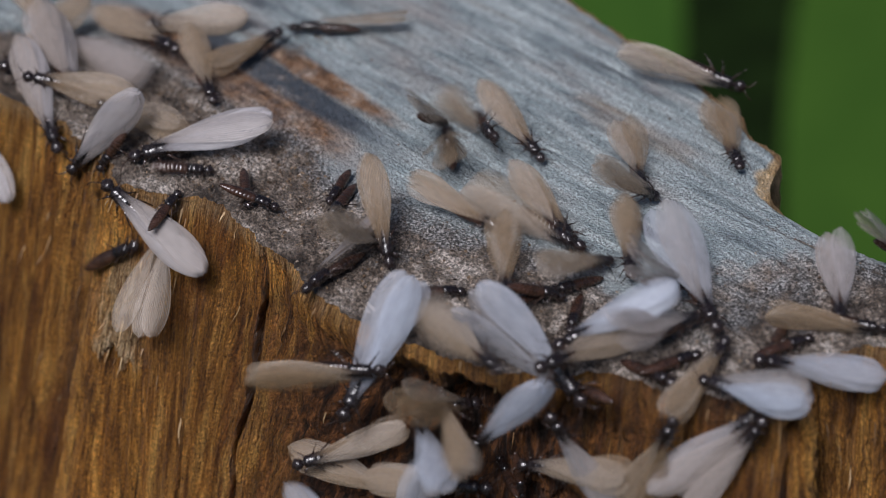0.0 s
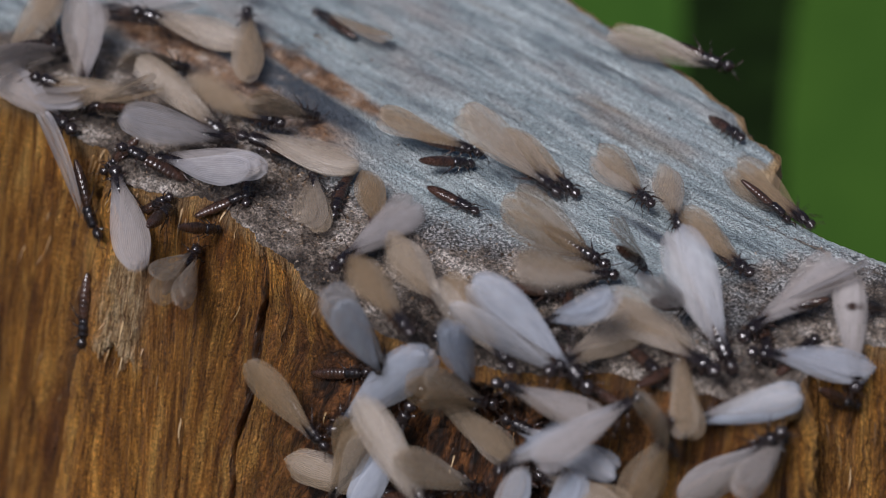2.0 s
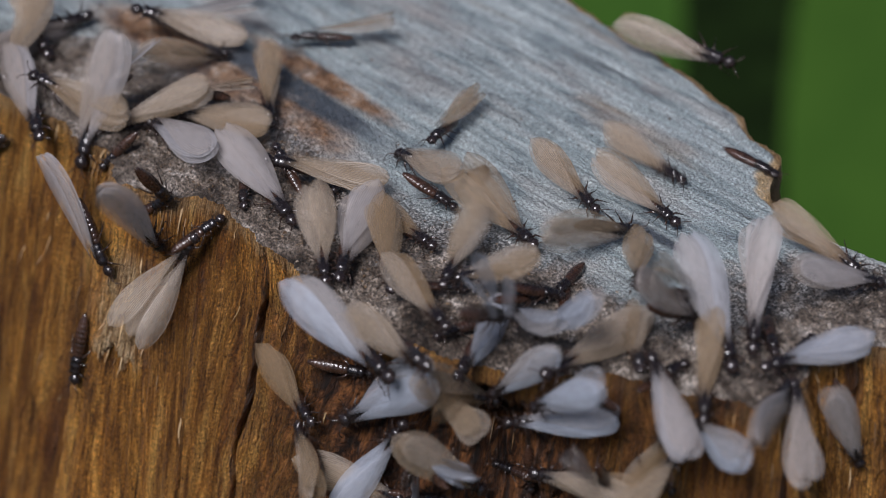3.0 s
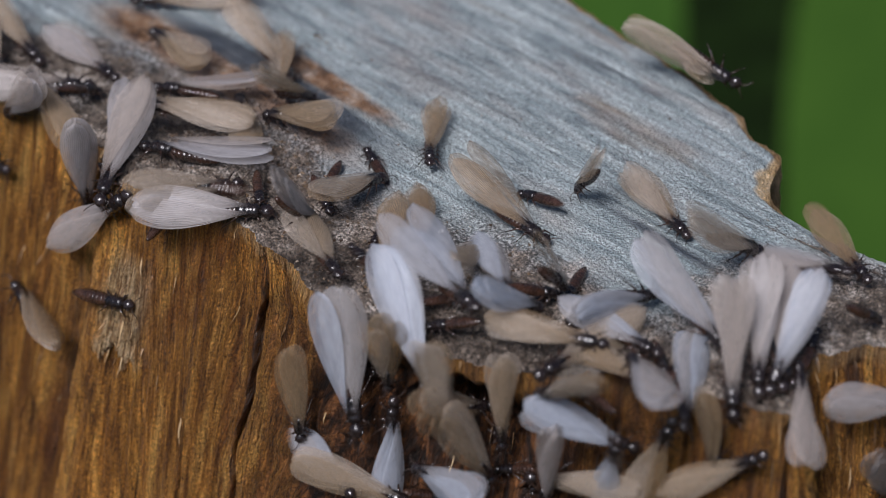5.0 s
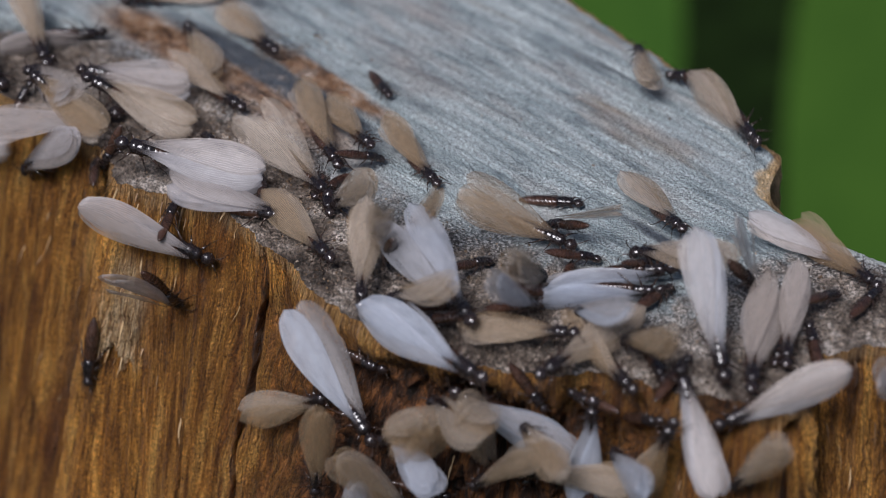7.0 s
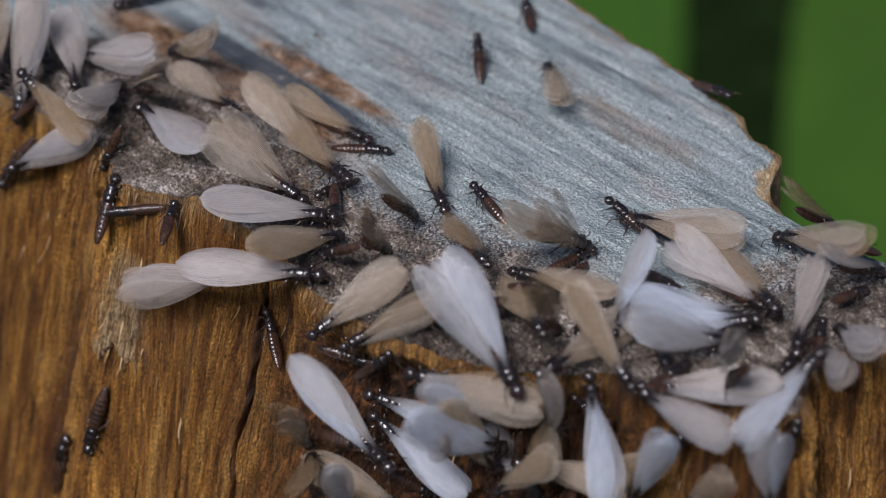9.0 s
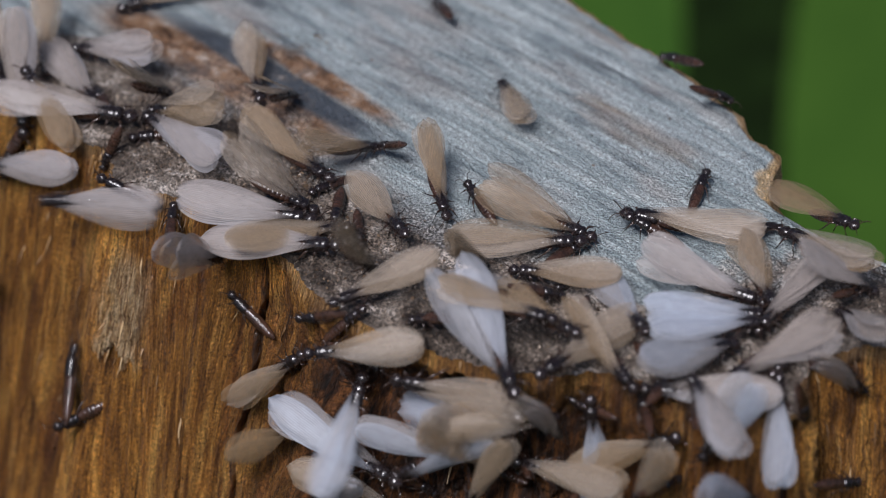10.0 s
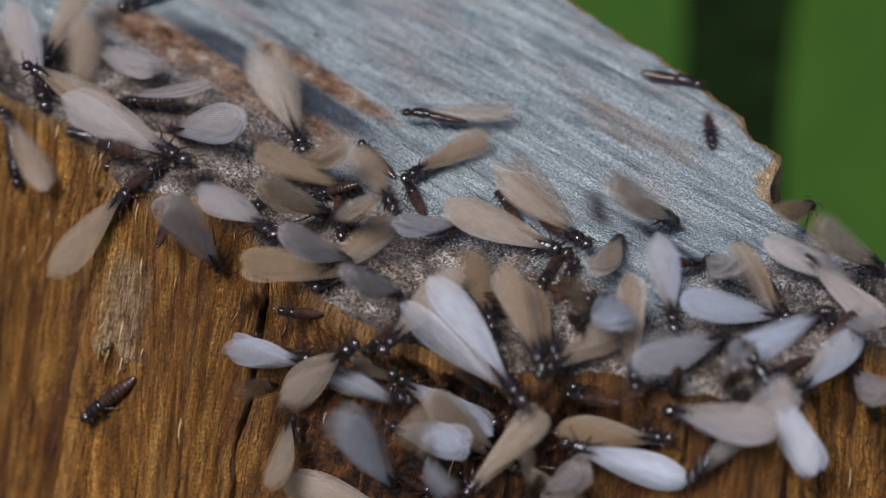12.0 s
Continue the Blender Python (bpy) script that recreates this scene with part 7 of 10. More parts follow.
    walk(T[53], [(0, mm(6.0, -20.4, -21.8, -48, -3, -176)), (0.17, mm(5.8, -19.3, -15.0, -9, -32, 151)), (0.33, mm(5.6, -18.3, -8.2, 45, -28, 102)), (0.5, mm(5.4, -17.2, -1.4, 80, 5, 74)), (1, mm(5.7, -17.0, -1.3, 71, -21, 13)), (1.5, mm(5.6, -16.6, -1.9, 65, -21, 35)), (2, mm(5.6, -12.8, -5.7, 35, -70, 34)), (2.5, mm(4.2, -14.3, -4.0, 0, -57, 84)), (3, mm(5.8, -12.8, -5.6, -27, -48, 91)), (4, mm(8.8, -15.8, -4.1, 79, -47, -11)), (5, mm(11.8, -18.8, -2.6, 109, 13, -34)), (5.25, mm(12.1, -18.7, -3.2, 49, 26, -18)), (5.5, mm(12.5, -18.6, -3.8, -20, 45, -24)), (5.75, mm(12.3, -18.1, -4.3, -11, -2, -1)), (6, mm(12.1, -17.5, -4.9, -23, -48, 24)), (6.5, mm(12.2, -17.5, -4.8, -27, -56, 32)), (7.75, mm(12.8, -18.0, -5.4, -88, -51, 119)), (9, mm(13.3, -18.6, -5.9, 79, -163, -17)), (9.5, mm(13.5, -19.2, -5.7, 82, -162, -20)), (9.75, mm(16.3, -20.5, -5.1, 78, 161, 14)), (10, mm(19.2, -21.8, -4.5, -75, 50, -116)), (10.64, mm(20.0, -23.9, -10.4, -70, 22, -148)), (11.29, mm(20.7, -26.0, -16.4, -52, 1, -180)), (12, mm(20.7, -26.0, -16.4, -52, 1, -180))])
    walk(T[54], [(0, mm(-8.0, -17.1, -25.3, -48, 7, 170)), (0.17, mm(-7.7, -15.3, -19.7, -50, -20, 128)), (0.33, mm(-7.4, -13.5, -14.0, -29, -40, 76)), (0.5, mm(-7.1, -11.7, -8.4, 4, -34, 13)), (1, mm(-8.9, -9.4, -10.6, 0, -36, 34)), (1.17, mm(-8.6, -9.8, -9.9, -43, -12, 85)), (1.33, mm(-8.3, -10.2, -9.3, -58, 31, 115)), (1.5, mm(-8.0, -10.7, -8.6, 154, 106, -5)), (2, mm(-8.9, -9.8, -8.8, 116, 137, 1)), (2.5, mm(-9.6, -7.9, -8.9, -16, 51, -160)), (3, mm(-9.4, -7.9, -8.8, -4, 51, -159)), (4, mm(-9.8, -7.9, -9.1, -51, 28, -178)), (5, mm(-10.2, -8.0, -9.3, -83, 2, -176)), (5.5, mm(-10.2, -8.4, -9.5, -88, 5, -170)), (6, mm(-9.2, -10.4, -11.3, 85, 175, -6)), (6.5, mm(-9.3, -10.4, -12.2, -85, 2, -170)), (7, mm(-9.1, -10.4, -12.2, -86, -3, -173)), (7.67, mm(-9.1, -10.9, -11.7, -82, -32, 140)), (8.33, mm(-9.0, -11.3, -11.2, -48, -46, 72)), (9, mm(-9.0, -11.8, -10.6, -19, -27, 9)), (9.5, mm(-9.8, -9.3, -10.5, 43, 1, -29)), (10, mm(-10.6, -6.9, -10.3, 97, 47, -25)), (11, mm(-10.4, -6.5, -7.5, 60, 54, -81)), (11.5, mm(-10.4, -6.3, -7.2, 94, 65, -45)), (11.75, mm(-11.7, -5.4, -7.8, 83, 107, -6)), (12, mm(-12.9, -4.5, -8.4, 49, 145, 14))])
    walk(T[55], [(0, mm(-48.6, 23.1, -5.4, 12, -67, 89)), (1, mm(-14.6, 9.9, 3.1, 19, -44, 69)), (1.5, mm(-14.7, 10.4, 2.8, 18, -34, 72)), (2, mm(-13.8, 10.9, 1.8, 12, -20, 70)), (2.5, mm(-7.8, 9.8, 0.4, 0, -49, 73)), (3, mm(-2.2, 10.3, 0.7, -18, -31, 44)), (4, mm(-3.9, 8.6, 0.7, -8, -8, 1)), (5, mm(-5.5, 7.0, 0.6, -17, 14, -39)), (5.5, mm(-5.0, 7.8, 0.5, -13, 7, -33)), (6, mm(-6.0, 7.0, 0.5, -12, 4, -19)), (6.5, mm(-5.2, 7.9, 0.4, -10, 24, -22)), (6.75, mm(-6.0, 6.0, 1.1, -16, -30, 23)), (7, mm(-6.7, 4.0, 1.7, -84, -47, 114)), (7.67, mm(-5.5, 3.3, 1.7, -40, -38, 37)), (8.33, mm(-4.3, 2.5, 1.7, -33, -5, -11)), (9, mm(-3.1, 1.8, 1.6, -53, 22, -61)), (9.25, mm(-3.0, 1.3, 1.3, -22, 13, -109)), (9.5, mm(-2.9, 0.8, 1.0, 6, 29, -157)), (10, mm(-2.9, 0.2, 1.4, 9, 32, -152)), (10.5, mm(-2.8, -0.4, 0.8, 6, 25, -156)), (10.67, mm(-3.5, 3.2, 0.6, 11, 15, -107)), (10.83, mm(-4.2, 6.7, 0.4, 7, 5, -60)), (11, mm(-4.9, 10.2, 0.2, -4, 2, -13)), (11.5, mm(-5.1, 10.9, 0.1, 1, -13, 7)), (12, mm(-6.9, 1.3, 1.3, -39, -24, 48))])
    walk(T[56], [(0, mm(-5.0, -16.4, -25.9, -74, -2, -173)), (0.5, mm(-5.2, -13.6, -13.5, -53, 38, -172)), (1, mm(-5.4, -10.7, -1.0, 6, 69, -127)), (1.5, mm(-5.7, -10.5, -0.6, 14, 53, -135)), (1.75, mm(-5.2, -10.6, -1.1, -42, 42, -150)), (2, mm(-4.8, -10.8, -1.6, -86, 27, -148)), (2.5, mm(-5.0, -9.5, -2.8, -79, 33, -140)), (2.75, mm(-4.5, -10.8, -2.0, -44, 41, -150)), (3, mm(-4.0, -12.2, -1.2, -5, 51, -152)), (5, mm(-6.0, -10.3, -6.2, -67, 11, 170)), (5.5, mm(-6.1, -10.4, -6.6, -75, 10, 158)), (6, mm(-6.0, -10.4, -7.0, -60, 13, -172)), (6.5, mm(-5.6, -10.9, -7.1, -50, 20, -157)), (7, mm(-5.8, -10.5, -7.6, -37, 19, -153)), (9, mm(-4.4, -12.9, -8.6, -12, 32, -150)), (9.5, mm(-4.3, -12.2, -8.2, 24, 56, -119)), (10, mm(-4.2, -12.3, -10.7, -5, 33, -134)), (10.5, mm(-4.3, -13.9, -10.6, -2, 35, -144)), (11, mm(-4.0, -15.0, -9.1, 0, 41, -148)), (11.5, mm(-4.0, -13.9, -11.1, -7, 38, -149)), (11.75, mm(-4.2, -14.1, -10.0, -46, 31, -145)), (12, mm(-4.4, -14.2, -9.0, -84, 27, -137))])
    walk(T[57], [(0, mm(3.3, -20.6, -21.8, -48, 6, 171)), (1, mm(3.8, -18.6, -10.7, -25, -40, 138)), (2, mm(4.3, -16.5, 0.4, 47, -47, 60)), (2.25, mm(6.3, -16.9, -3.6, -55, -60, 138)), (2.5, mm(8.3, -17.4, -7.5, 72, -162, -18)), (3, mm(11.4, -18.8, -5.5, -114, -29, 107)), (4, mm(8.9, -17.7, -6.9, 68, -173, -19)), (5, mm(6.5, -16.7, -8.3, -93, 4, -144)), (5.5, mm(7.5, -17.7, -8.1, 77, 160, 27)), (5.98, mm(7.8, -19.3, -14.9, -77, 8, -167)), (6.45, mm(8.1, -21.0, -21.8, -48, 3, 175)), (7.67, mm(8.6, -20.9, -21.8, -48, -4, -174)), (8.34, mm(8.4, -18.1, -12.5, -77, -2, 160)), (9, mm(8.2, -15.3, -3.3, -105, -12, 135)), (10, mm(7.7, -15.5, -3.3, 58, 178, -24)), (10.5, mm(8.5, -17.6, -7.0, 64, -153, -26)), (11, mm(8.3, -18.0, -6.0, 57, -157, -15)), (11.5, mm(8.5, -18.1, -6.1, 57, -151, -18)), (12, mm(7.8, -17.6, -7.7, -84, -38, 121))])
    walk(T[58], [(0, mm(-48.7, 22.7, -6.1, 12, -63, 89)), (0.67, mm(-38.4, 19.4, -3.6, 114, -138, 7)), (1.33, mm(-28.1, 16.0, -1.1, -69, 7, -140)), (2, mm(-17.8, 12.6, 1.4, -38, 47, -92)), (2.5, mm(-13.3, 8.8, 0.3, -10, 25, -131)), (3, mm(-11.6, 3.9, 0.4, -12, 14, -149)), (5, mm(-14.0, 4.4, 0.2, 6, 47, -96)), (5.5, mm(-13.0, 3.7, -0.0, 4, 18, -110)), (6, mm(-13.0, 3.6, 1.4, 74, 79, -44)), (6.5, mm(-12.2, 3.9, 0.8, 16, 82, -102)), (7, mm(-12.4, 3.4, 0.2, 5, 16, -115)), (9, mm(-9.3, 2.9, 0.7, -11, 35, -95)), (9.5, mm(-9.2, 2.7, 0.4, -3, 28, -86)), (10, mm(-10.9, 3.5, 0.2, -6, 38, -102)), (10.25, mm(-12.2, 1.4, -0.2, -52, 49, -117)), (10.5, mm(-13.4, -0.8, -0.6, 75, 132, 39)), (10.75, mm(-12.5, -1.8, 0.0, -38, 56, -133)), (11, mm(-11.6, -2.8, 0.6, 37, 53, -117)), (11.25, mm(-10.9, -3.0, 1.1, -7, 34, -89)), (11.5, mm(-10.1, -3.2, 1.6, -51, 35, -56)), (12, mm(-7.9, -4.0, 1.6, -49, 34, -72))])
    walk(T[59], [(0, mm(-48.7, 23.2, -4.7, 11, -62, 90)), (0.67, mm(-36.8, 20.5, -2.7, -29, -28, 153)), (1.33, mm(-24.9, 17.7, -0.7, -26, 14, -175)), (2, mm(-13.0, 15.0, 1.4, 9, 45, -124)), (2.17, mm(-13.5, 15.1, 1.1, 26, 24, -65)), (2.33, mm(-14.1, 15.3, 0.8, 18, 0, -16)), (2.5, mm(-14.6, 15.4, 0.6, -6, -8, 35)), (3, mm(-11.8, 8.1, 1.8, 12, -30, 78)), (5, mm(-12.2, 16.2, 0.9, -28, -39, 69)), (6, mm(-15.7, 15.4, 2.4, 39, -12, 53)), (6.17, mm(-13.4, 14.0, 1.9, 21, -16, 107)), (6.33, mm(-11.1, 12.5, 1.4, 7, -5, 158)), (6.5, mm(-8.8, 11.1, 0.8, 7, 13, -153)), (7, mm(-8.4, 10.9, 0.4, -4, -5, -156)), (9, mm(-7.4, 7.1, 1.4, 9, 24, -145)), (9.5, mm(-8.3, 9.1, 1.2, 4, 37, -127)), (10, mm(-9.2, 9.0, 0.4, -4, 22, -135)), (10.5, mm(-11.1, 6.8, 0.4, -15, 14, -157)), (11, mm(-11.2, 7.0, 0.7, -24, 18, -141)), (11.33, mm(-10.8, 7.7, 0.9, -45, 9, 165)), (11.67, mm(-10.3, 8.4, 1.0, -51, -13, 117)), (12, mm(-9.9, 9.0, 1.1, -37, -31, 63))])
    walk(T[60], [(0, mm(-49.8, 30.7, 1.6, 11, -56, 90)), (0.33, mm(-49.8, 30.7, 1.6, 11, -56, 90)), (1.42, mm(-36.3, 31.4, 1.1, 2, -16, 79)), (2.5, mm(-22.8, 32.2, 0.6, -15, 20, 61)), (5, mm(-21.2, 20.7, 0.1, -6, 14, 67)), (5.5, mm(-25.6, 21.4, 1.7, 11, -30, 85)), (6, mm(-26.2, 21.3, 1.6, 10, -34, 85)), (6.5, mm(-26.4, 21.5, 1.6, 10, -36, 85)), (7, mm(-27.0, 22.1, 1.3, 6, -44, 74)), (9, mm(-28.0, 25.4, 0.6, -18, -39, 74)), (9.5, mm(-27.7, 24.8, 0.8, -26, -45, 81)), (10, mm(-28.1, 26.6, 0.6, -15, -41, 71)), (10.5, mm(-31.0, 25.6, 0.7, -22, -40, 90)), (11, mm(-31.0, 25.8, 0.5, -14, -26, 59)), (11.5, mm(-31.0, 25.9, 0.5, -13, -42, 59)), (12, mm(-27.0, 26.0, 0.3, -8, -20, 45))])
    walk(T[61], [(0, mm(4.5, -20.8, -21.8, -48, 3, 176)), (0.53, mm(4.5, -20.8, -21.8, -48, 3, 176)), (1.35, mm(4.8, -17.4, -14.1, -47, -10, 130)), (2.18, mm(5.1, -14.0, -6.4, -36, -18, 81)), (3, mm(5.3, -10.6, 1.2, -22, -15, 32)), (3.67, mm(5.1, -9.7, 1.3, -22, 3, 85)), (4.33, mm(4.9, -8.8, 1.4, -7, 13, 140)), (5, mm(4.6, -7.9, 1.5, 11, 6, -163)), (5.25, mm(4.2, -8.3, 2.0, -44, 10, -132)), (5.5, mm(3.7, -8.7, 2.5, -97, 38, -115)), (6, mm(5.9, -9.1, 2.2, -56, 38, -70)), (7, mm(5.2, -9.6, 2.2, -61, 41, -91)), (9, mm(3.8, -13.0, -4.1, -65, 55, -139)), (10, mm(0.6, -13.3, -7.7, -30, 58, -124)), (10.5, mm(0.8, -12.5, -7.2, -15, 48, -128)), (10.83, mm(-0.1, -12.4, -5.7, -68, 26, 168)), (11.17, mm(-1.0, -12.2, -4.3, -81, -18, 136)), (11.5, mm(-1.9, -12.1, -2.8, -58, -62, 89)), (11.75, mm(-2.3, -11.2, -3.3, 12, -65, 51)), (12, mm(-2.6, -10.4, -3.7, 64, -51, 31))])
    walk(T[62], [(0, mm(-0.9, -17.5, -24.2, -73, -3, -166)), (0.83, mm(-0.9, -17.5, -24.2, -73, -3, -166)), (1.92, mm(-1.0, -16.5, -11.2, -37, 33, -167)), (3, mm(-1.2, -15.5, 1.9, 28, 58, -129)), (4, mm(-0.5, -14.2, -1.4, -60, 43, 163)), (5, mm(0.3, -12.8, -4.8, -96, 0, 153)), (5.5, mm(1.8, -13.3, -4.2, -105, 11, -153)), (6, mm(1.2, -13.2, -4.4, 82, -151, -16)), (6.5, mm(0.7, -13.0, -4.6, -51, -47, 93)), (7, mm(0.2, -12.9, -4.9, -16, -18, 31)), (8.25, mm(-0.4, -12.6, -3.2, -4, -42, 52)), (9.5, mm(-0.9, -12.2, -1.5, -2, -68, 78)), (10, mm(-1.6, -11.5, -2.9, -14, -76, 83)), (10.25, mm(-3.1, -11.1, -3.0, 67, -146, 7)), (10.5, mm(-4.5, -10.8, -3.1, 64, 154, 20)), (11, mm(-4.3, -10.7, -3.0, 58, 163, 10)), (11.17, mm(-4.9, -10.4, -2.3, 84, 124, 1)), (11.33, mm(-5.5, -10.0, -1.5, 48, 77, -63)), (11.5, mm(-6.2, -9.7, -0.7, 93, 37, -49)), (12, mm(-6.2, -9.9, -1.4, 87, 39, -49))])
    walk(T[63], [(0, mm(3.3, -20.6, -21.8, -48, 6, 171)), (1.05, mm(3.3, -20.6, -21.8, -48, 6, 171)), (3, mm(4.4, -12.6, -2.3, 92, -140, -34)), (4, mm(9.0, -12.8, -0.8, -57, 8, 175)), (5, mm(13.6, -13.0, 0.8, -1, 24, -130)), (5.5, mm(13.3, -14.3, 1.8, 15, 15, -137)), (5.75, mm(12.9, -14.2, 1.9, -20, 19, -110)), (6, mm(12.4, -14.1, 1.9, -51, 36, -88)), (6.33, mm(11.6, -12.8, 1.7, -25, 21, -34)), (6.67, mm(10.7, -11.5, 1.6, -19, -6, 7)), (7, mm(9.8, -10.2, 1.4, -34, -29, 52)), (8, mm(11.0, -10.5, 1.3, -42, 0, 97)), (9, mm(12.3, -10.8, 1.3, -25, 25, 145)), (10, mm(13.5, -11.1, 1.2, 8, 27, -157)), (10.5, mm(14.6, -10.4, 1.0, 7, 13, -156)), (11, mm(14.7, -9.4, 0.7, 5, 27, -156)), (11.5, mm(14.0, -9.2, 1.2, 9, 15, -167)), (12, mm(15.7, -9.8, 0.9, -11, 10, -178))])
    walk(T[64], [(0, mm(6.4, -21.0, -21.4, -50, 13, 160)), (1.12, mm(6.4, -21.0, -21.4, -50, 13, 160)), (2.06, mm(6.8, -18.5, -11.4, -66, -14, 136)), (3, mm(7.3, -15.9, -1.3, -72, -46, 116)), (3.67, mm(8.7, -16.1, -2.3, -88, -10, 152)), (4.33, mm(10.2, -16.2, -3.3, 100, 153, 2)), (5, mm(11.6, -16.3, -4.3, -41, 50, -124)), (5.5, mm(12.3, -16.5, -3.6, -7, 72, -122)), (5.75, mm(11.3, -16.7, -3.1, 87, 47, -35)), (6, mm(10.3, -16.9, -2.6, 106, 2, -27)), (6.5, mm(10.4, -15.2, -2.6, 89, 3, -6)), (7, mm(10.0, -15.0, -2.8, 89, 3, -1)), (9, mm(10.0, -15.5, -0.8, 67, -12, -2)), (9.5, mm(10.1, -15.0, -2.8, 91, -4, -26)), (10, mm(9.9, -14.8, -2.9, 89, -3, 7)), (10.25, mm(9.9, -15.8, -2.5, 53, -19, 6)), (10.5, mm(10.0, -16.8, -2.0, 12, -33, 16)), (11, mm(10.3, -16.2, -3.3, 7, -49, 11)), (11.5, mm(10.6, -15.3, -4.0, 35, -70, 4)), (12, mm(9.5, -16.0, -5.1, 17, -61, 60))])
    walk(T[65], [(0, mm(-49.7, 18.9, -16.4, 12, -61, 89)), (3.66, mm(-49.7, 18.9, -16.4, 12, -61, 89)), (4.33, mm(-41.7, 16.0, -15.4, 20, -15, 55)), (5, mm(-33.7, 13.2, -14.4, 1, 28, 24)), (5.53, mm(-41.7, 16.0, -15.4, 20, -15, 55)), (6.06, mm(-49.7, 18.9, -16.4, 12, -61, 89)), (9.53, mm(-49.5, 19.9, -13.4, 12, -60, 90)), (10.26, mm(-37.8, 13.4, -10.0, 30, -39, 31)), (11, mm(-26.1, 6.9, -6.6, 21, -16, -8)), (11.5, mm(-24.1, 7.8, -1.8, 55, 13, -21)), (12, mm(-23.5, 8.4, -1.2, 61, 27, -46))])
    walk(T[66], [(0, mm(35.6, -8.6, 0.7, 32, -9, -11)), (3.84, mm(35.6, -8.6, 0.7, 32, -9, -11)), (4.39, mm(31.8, -6.9, 0.9, 32, 3, -63)), (4.95, mm(28.0, -5.2, 1.1, 22, 10, -117)), (5.5, mm(24.2, -3.5, 1.3, 10, 6, -171)), (6, mm(25.3, -3.4, 0.5, 2, 23, -161)), (6.5, mm(26.8, -4.2, 0.2, -2, 31, -147)), (7, mm(27.9, -2.3, 0.2, -6, 31, -131)), (8, mm(28.8, -3.4, 0.6, -15, 19, -97)), (9, mm(29.6, -4.5, 0.9, -29, 15, -63)), (9.5, mm(29.6, -4.4, 1.1, -37, 31, -70)), (10.5, mm(27.0, -9.4, 0.3, -32, 5, -127)), (11.5, mm(24.3, -14.3, -0.6, -8, -4, 174)), (11.75, mm(26.4, -10.0, 0.0, -16, 8, -151)), (12, mm(28.5, -5.7, 0.7, -16, 23, -116))])
    walk(T[67], [(0, mm(6.8, -20.4, -22.1, -50, 13, 161)), (7.7, mm(6.8, -20.4, -22.1, -50, 13, 161)), (9.1, mm(6.2, -11.7, -10.6, -50, 27, -137)), (10.5, mm(5.6, -3.0, 1.0, -34, 33, -68)), (11, mm(3.8, -2.9, 1.2, -46, 36, -71)), (12, mm(0.7, 1.2, 0.6, -20, 10, -47))])
    walk(T[68], [(0, mm(-12.8, -14.0, -28.7, -48, 5, 173)), (9.37, mm(-12.8, -14.0, -28.7, -48, 5, 173)), (10.43, mm(-12.0, -8.6, -18.8, -66, -27, 137)), (11.5, mm(-11.2, -3.1, -8.8, -55, -63, 89)), (11.75, mm(-10.9, -5.3, -9.9, -7, -49, 24)), (12, mm(-10.7, -7.6, -10.9, 3, -21, -6))])
    walk(T[69], [(0, mm(-2.5, -18.3, -24.5, -49, -8, -168)), (10.05, mm(-2.5, -18.3, -24.5, -49, -8, -168)), (11.02, mm(-2.5, -14.9, -14.2, -35, 48, -167)), (12, mm(-2.6, -11.5, -4.0, 109, 73, -31))])
    walk(T[70], [(0, mm(-23.6, 6.7, -4.8, 54, 44, -65)), (0.25, mm(-25.3, 7.2, -7.3, -24, 62, -152)), (0.5, mm(-27.0, 7.7, -9.9, -64, 23, 158)), (1, mm(-27.0, 7.2, -11.3, -60, 19, 154)), (1.5, mm(-28.1, 9.7, -13.2, -54, -3, 175)), (2, mm(-27.9, 7.6, -12.5, -74, -17, -153)), (2.5, mm(-28.6, 7.7, -12.8, 77, -158, 21)), (3, mm(-27.9, 6.3, -15.1, -74, -3, 150)), (4, mm(-26.1, 5.8, -11.9, -51, 38, 179)), (5, mm(-24.3, 5.3, -8.7, 13, 49, -112)), (5.5, mm(-26.8, 7.9, -9.1, 85, 80, -56)), (6, mm(-26.3, 7.2, -9.5, -12, 58, -155)), (6.25, mm(-26.9, 7.4, -10.5, -71, 14, 170)), (6.5, mm(-27.6, 7.7, -11.5, 69, -145, 4)), (7, mm(-26.8, 4.9, -14.2, -81, -5, 161)), (9, mm(-26.7, 2.8, -19.3, -72, -8, 148)), (9.5, mm(-27.3, 1.9, -17.7, -45, -20, 126)), (10, mm(-28.6, 4.4, -18.9, 103, -119, -15)), (10.5, mm(-28.8, 4.3, -19.5, 117, -125, -27)), (11, mm(-27.4, 2.8, -18.9, -58, -25, 135)), (11.5, mm(-25.3, 2.1, -17.7, -80, -7, 133)), (12, mm(-26.2, 3.0, -17.0, -53, -30, 124))])
